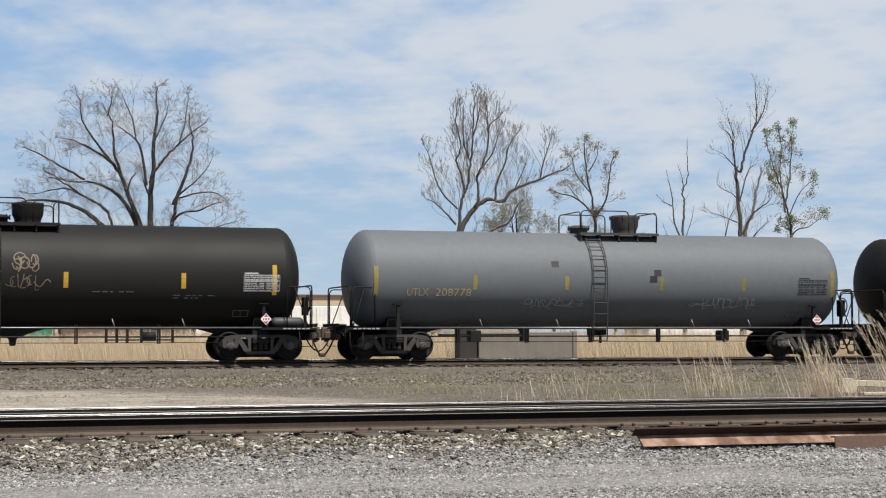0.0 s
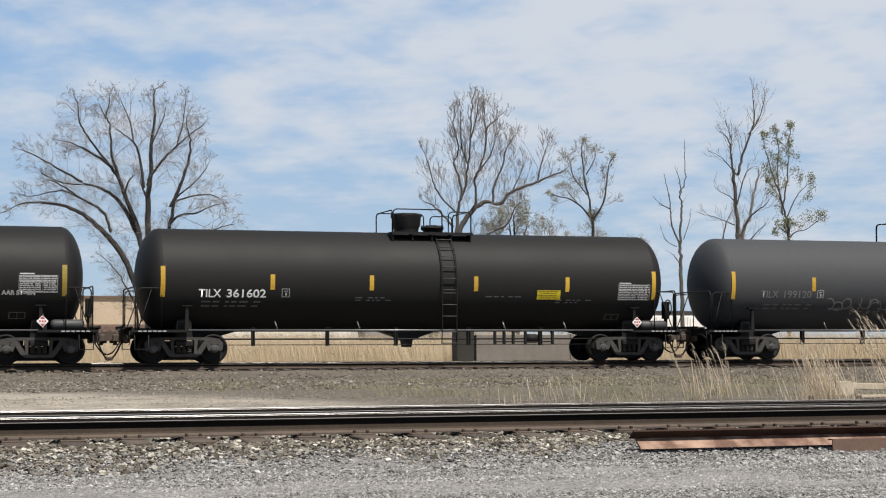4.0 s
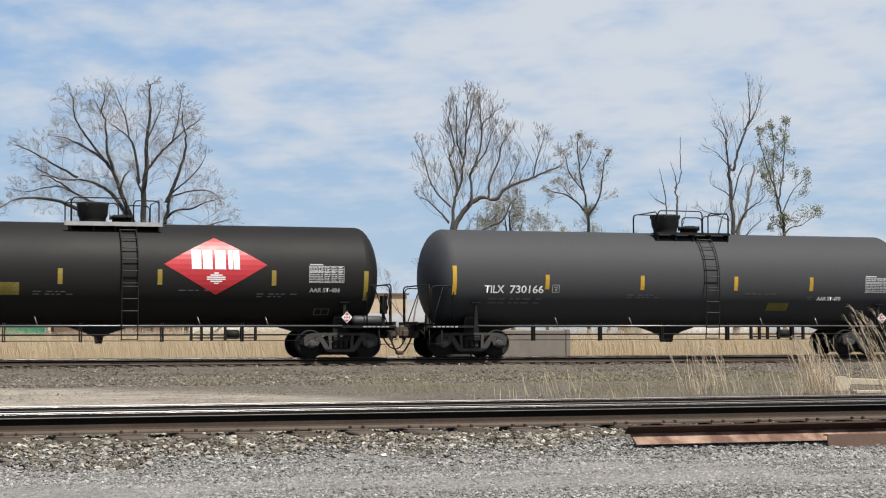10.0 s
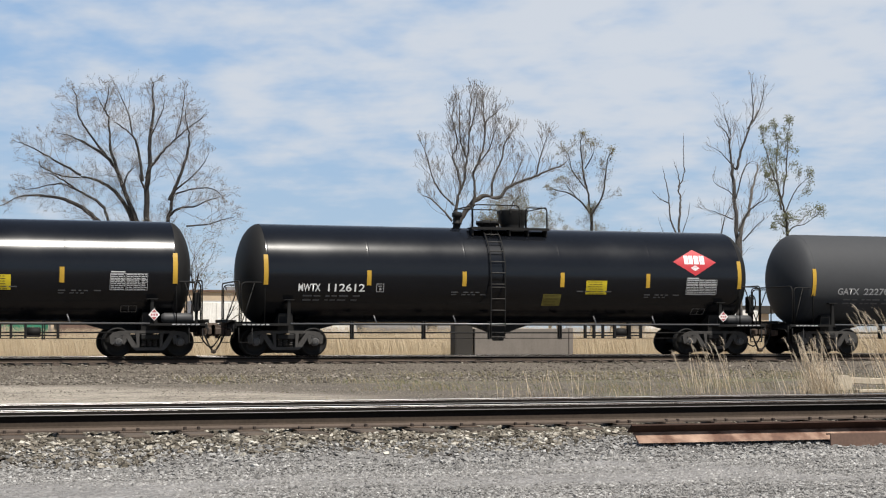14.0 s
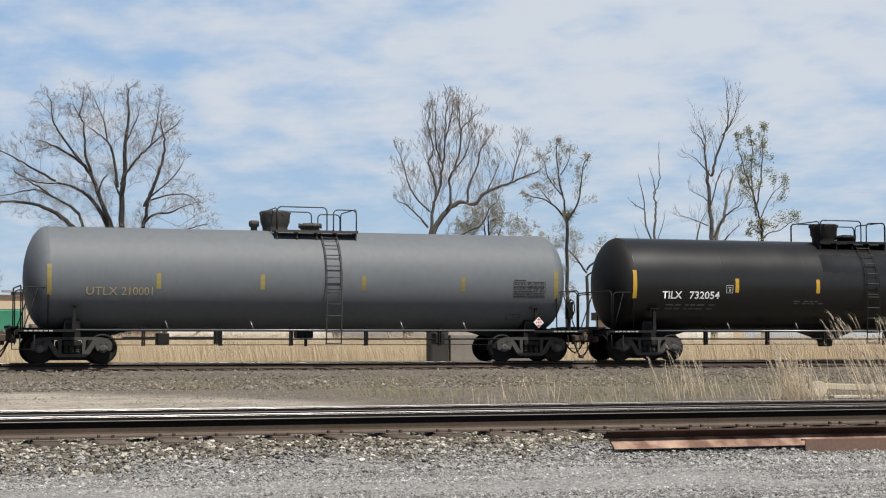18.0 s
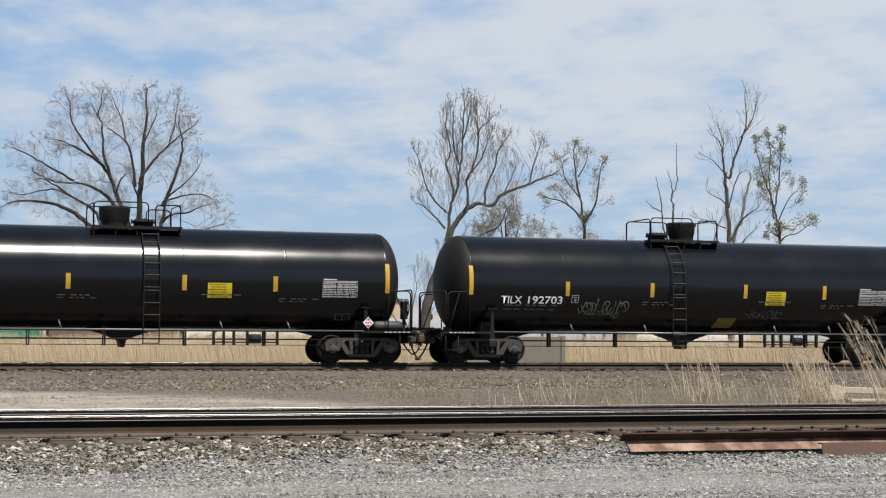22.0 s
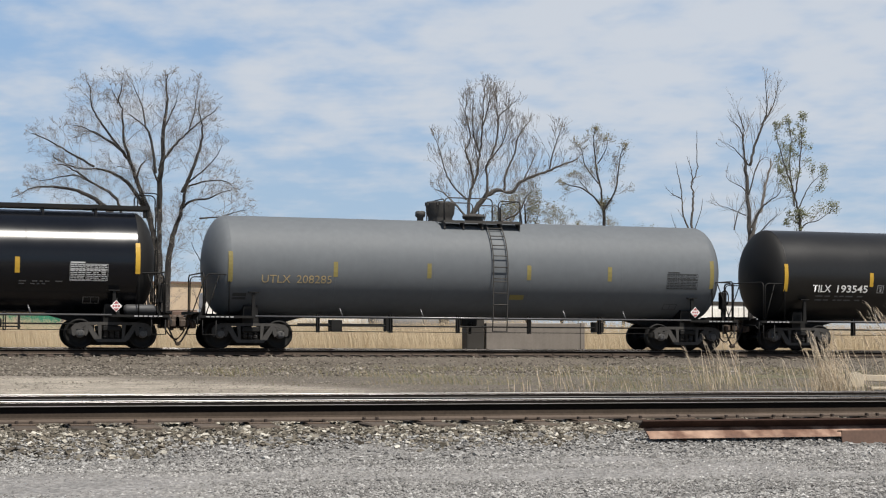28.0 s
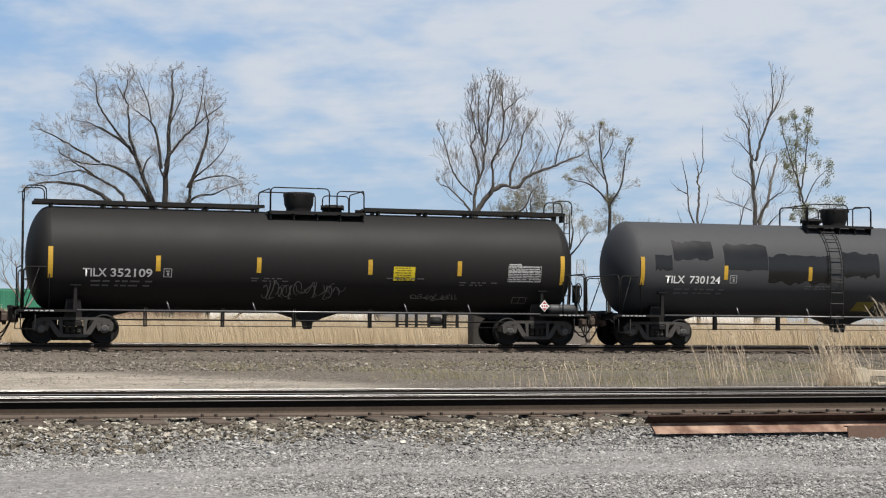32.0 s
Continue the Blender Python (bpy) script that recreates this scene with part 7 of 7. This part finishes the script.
    tree(20.35, 112, [(7.4, -24, 4, 2.2, 0.08), (7.6, 14, -4, 2.4, 0.09), (7.2, 40, 0, 2.2, 0.08), (7.3, -48, 3, 2.0, 0.07)], 74, "small budding tree among larger ones", M["bark"], 3, M["bud"], 3400, up=0.05, kids=(6, 7), spread=46, trunk=(-3, 7.2, 0.16), size=0.075)
    tree(21.4, 118, [(6.6, -24, 4, 2.2, 0.08), (6.8, 14, -4, 2.2, 0.08), (6.4, 42, 2, 2.2, 0.07)], 75, "small bare bush behind the field", M["bark"], 3, M["bud"], 1400, up=0.05, kids=(5, 6), spread=46, trunk=(2, 6.4, 0.12))
    tree(23.5, 120, [(6.4, -30, 4, 2.4, 0.08), (6.6, 20, -4, 2.2, 0.08), (6.2, 50, 2, 2.4, 0.07)], 76, "small bare bush behind the field", M["bark"], 3, M["bud"], 1400, up=0.06, kids=(5, 6), spread=44, trunk=(0, 6.2, 0.12))
    tree(25.8, 104, (), 77, "thin dead tree with two bare stems", M["palebark"], 1, None, 0, up=0.12, kids=(2, 3), wiggle=0.2, reach=0.7, side=0.9, boughs=(
        (0.18, 0.11, (0.03, -0.3), (0.03, 3.98), (-0.03, 6.39), (0.00, 7.59)), (0.08, 0.02, (-0.03, 7.42), (-0.48, 8.62), (-0.58, 9.99), (-0.79, 11.20), (-0.93, 12.23)),
        (0.1, 0.02, (0.03, 7.49), (0.10, 8.96), (0.17, 9.99), (0.10, 10.68), (0.45, 11.37), (0.41, 12.91), (0.45, 14.42)), (0.05, 0.015, (0.10, 10.58), (-0.03, 11.54), (-0.41, 12.57)),
        (0.05, 0.015, (-0.55, 9.65), (-1.17, 9.99), (-1.75, 10.68)), (0.05, 0.015, (-0.03, 6.11), (-0.48, 6.73), (-1.17, 7.18)),
        (0.04, 0.012, (-0.24, 7.28), (-0.82, 7.59), (-1.10, 8.10), (-1.34, 8.96)), (0.035, 0.012, (0.14, 7.69), (0.55, 8.96), (0.62, 9.82)),))
    tree(27.7, 104, (), 78, "tall bare tree with dark stems and bare tops", M["stembark"], 2, None, 0, up=0.22, kids=(3, 5), wiggle=0.2, reach=1.6, side=2.8, spread=36, boughs=(
        (0.21, 0.13, (0.00, -0.3), (0.03, 4.65), (0.03, 7.39), (-0.07, 9.78), (-0.14, 11.66)), (0.11, 0.02, (-0.14, 11.49), (0.20, 12.85), (0.65, 14.05), (0.89, 14.90), (0.85, 16.27), (0.82, 17.43)),
        (0.06, 0.015, (0.65, 14.05), (1.16, 14.73), (1.50, 15.59), (1.67, 16.44), (1.50, 17.23)), (0.09, 0.02, (-0.14, 11.49), (-0.27, 13.02), (-0.38, 13.71), (-0.72, 14.22), (-1.23, 14.42)),
        (0.04, 0.012, (-0.38, 13.64), (-0.75, 14.73), (-0.82, 15.31)), (0.04, 0.012, (-0.24, 12.68), (-0.17, 13.88), (-0.20, 14.90)),
        (0.06, 0.015, (-0.14, 11.49), (-0.72, 12.17), (-1.23, 12.68), (-1.98, 13.02)), (0.05, 0.015, (-0.07, 9.78), (-0.55, 10.29), (-1.23, 10.63), (-1.57, 11.08)),
        (0.1, 0.02, (0.07, 7.80), (0.65, 8.92), (1.16, 9.44), (1.67, 9.78), (2.02, 10.46)), (0.06, 0.015, (-0.07, 9.78), (0.41, 11.49), (0.82, 12.00), (1.50, 12.24)),
        (0.06, 0.02, (-0.96, 7.66), (-0.72, 8.75), (-0.14, 9.71)), (0.05, 0.015, (-0.14, 8.58), (-1.23, 9.03), (-1.98, 9.23)), (0.06, 0.015, (0.41, 7.25), (1.33, 8.24), (2.08, 8.96)),))
    tree(27.89, 106, (), 83, "bleached leaning dead trunk without bark", M["whitebark"], 2, None, 0, up=0.1, kids=(3, 4), wiggle=0.3, reach=1.0, side=1.2, boughs=(
        (0.17, 0.06, (-0.21, -0.3), (-0.14, 7.50), (0.35, 9.17), (0.63, 10.63), (0.97, 11.95)), (0.05, 0.015, (0.63, 10.63), (1.04, 11.67), (1.46, 12.72)),
        (0.05, 0.015, (0.35, 9.17), (0.42, 10.63), (0.14, 11.67)),))
    tree(29.29, 102, (), 79, "tall tree in small grey-green leaf", M["stembark"], 2, M["leaf"], 4600, up=0.12, kids=(4, 5), size=0.085, wiggle=0.3, reach=1.0, side=2.6, boughs=(
        (0.16, 0.1, (0.00, -0.3), (0.03, 4.58), (0.00, 7.58), (-0.03, 8.41)), (0.08, 0.02, (-0.03, 8.31), (-0.40, 9.58), (-0.73, 10.58), (-1.07, 11.57), (-1.47, 12.91), (-1.57, 13.84)),
        (0.08, 0.02, (-0.10, 8.98), (-0.23, 10.24), (-0.30, 11.57), (-0.23, 13.24), (-0.57, 14.64)), (0.07, 0.02, (-0.07, 9.64), (0.27, 11.24), (0.37, 12.57), (0.43, 13.57), (0.67, 14.71)),
        (0.05, 0.015, (0.07, 8.84), (0.67, 10.08), (1.27, 10.74), (1.60, 11.24)), (0.06, 0.015, (0.03, 7.44), (0.43, 7.91), (1.10, 8.08), (1.77, 8.58), (2.23, 9.04)),
        (0.04, 0.012, (-0.03, 7.84), (-0.47, 8.11), (-0.80, 7.91)), (0.05, 0.015, (-0.73, 10.58), (-1.13, 10.64), (-1.40, 11.07)),))
    tree(3.2, 92, [(2.2, -20, 5, 2.4, 0.07), (2.2, 10, -5, 2.6, 0.08), (2.0, 30, 5, 2.2, 0.06)], 80, "small pale bare tree at the field edge", M["twig"], 3, None, 0, kids=(4, 5), trunk=(6, 2.0, 0.1))
    tree(16.8, 95, [(1.8, -16, 5, 2.8, 0.05), (1.8, 12, -5, 3.2, 0.06)], 81, "pale bare sapling in dry reeds", M["twig"], 3, None, 0, kids=(4, 5), trunk=(2, 1.8, 0.08))
    tree(9.2, 98, [(0.6, 34, 5, 4.6, 0.12), (0.8, 12, -5, 3.5, 0.08), (0.6, 52, 5, 3.5, 0.08)], 82, "low leaning bare scrub tree", M["bark"], 3, M["bud"], 700, kids=(4, 5))


build_trees()


# ---------------------------------------------------------------- what moves
def motions():
    """The cars roll along the track, and their wheelsets turn while they pass."""
    stops = sorted({float(q) for q in range(33)} | {18 + q / 10 for q in range(31)})
    for i, kind, car, x in TRAIN:
        walk(car, [(t, pose(x + train_run(t), TRACK_Y, 0)) for t in stops])
        for o in car.children_recursive:
            if not o.name.startswith("wheelset"):
                continue
            ox = o.parent.location.x + o.location.x
            loc = o.location.copy()
            t0 = max(0.0, min(31.9, (-1.5 - x - ox) / 16.73))
            t1 = max(0.1, min(32.0, (38.0 - x - ox) / 16.73))
            times = sorted({0.0, 32.0} | {q / 30 for q in range(int(t0 * 30), min(960, int(t1 * 30) + 2))})
            hold = times[1] if t0 > 0 else 0.0
            last = times[-2] if t1 < 32.0 else 32.0
            rows = []
            for t in times:
                turn = (train_run(min(max(t, hold), last)) / WHEEL + ox * 0.7) % (2 * math.pi)
                rows.append((t, Matrix.Translation(loc) @ Matrix.Rotation(turn, 4, "Y")))
            walk(o, rows)


motions()
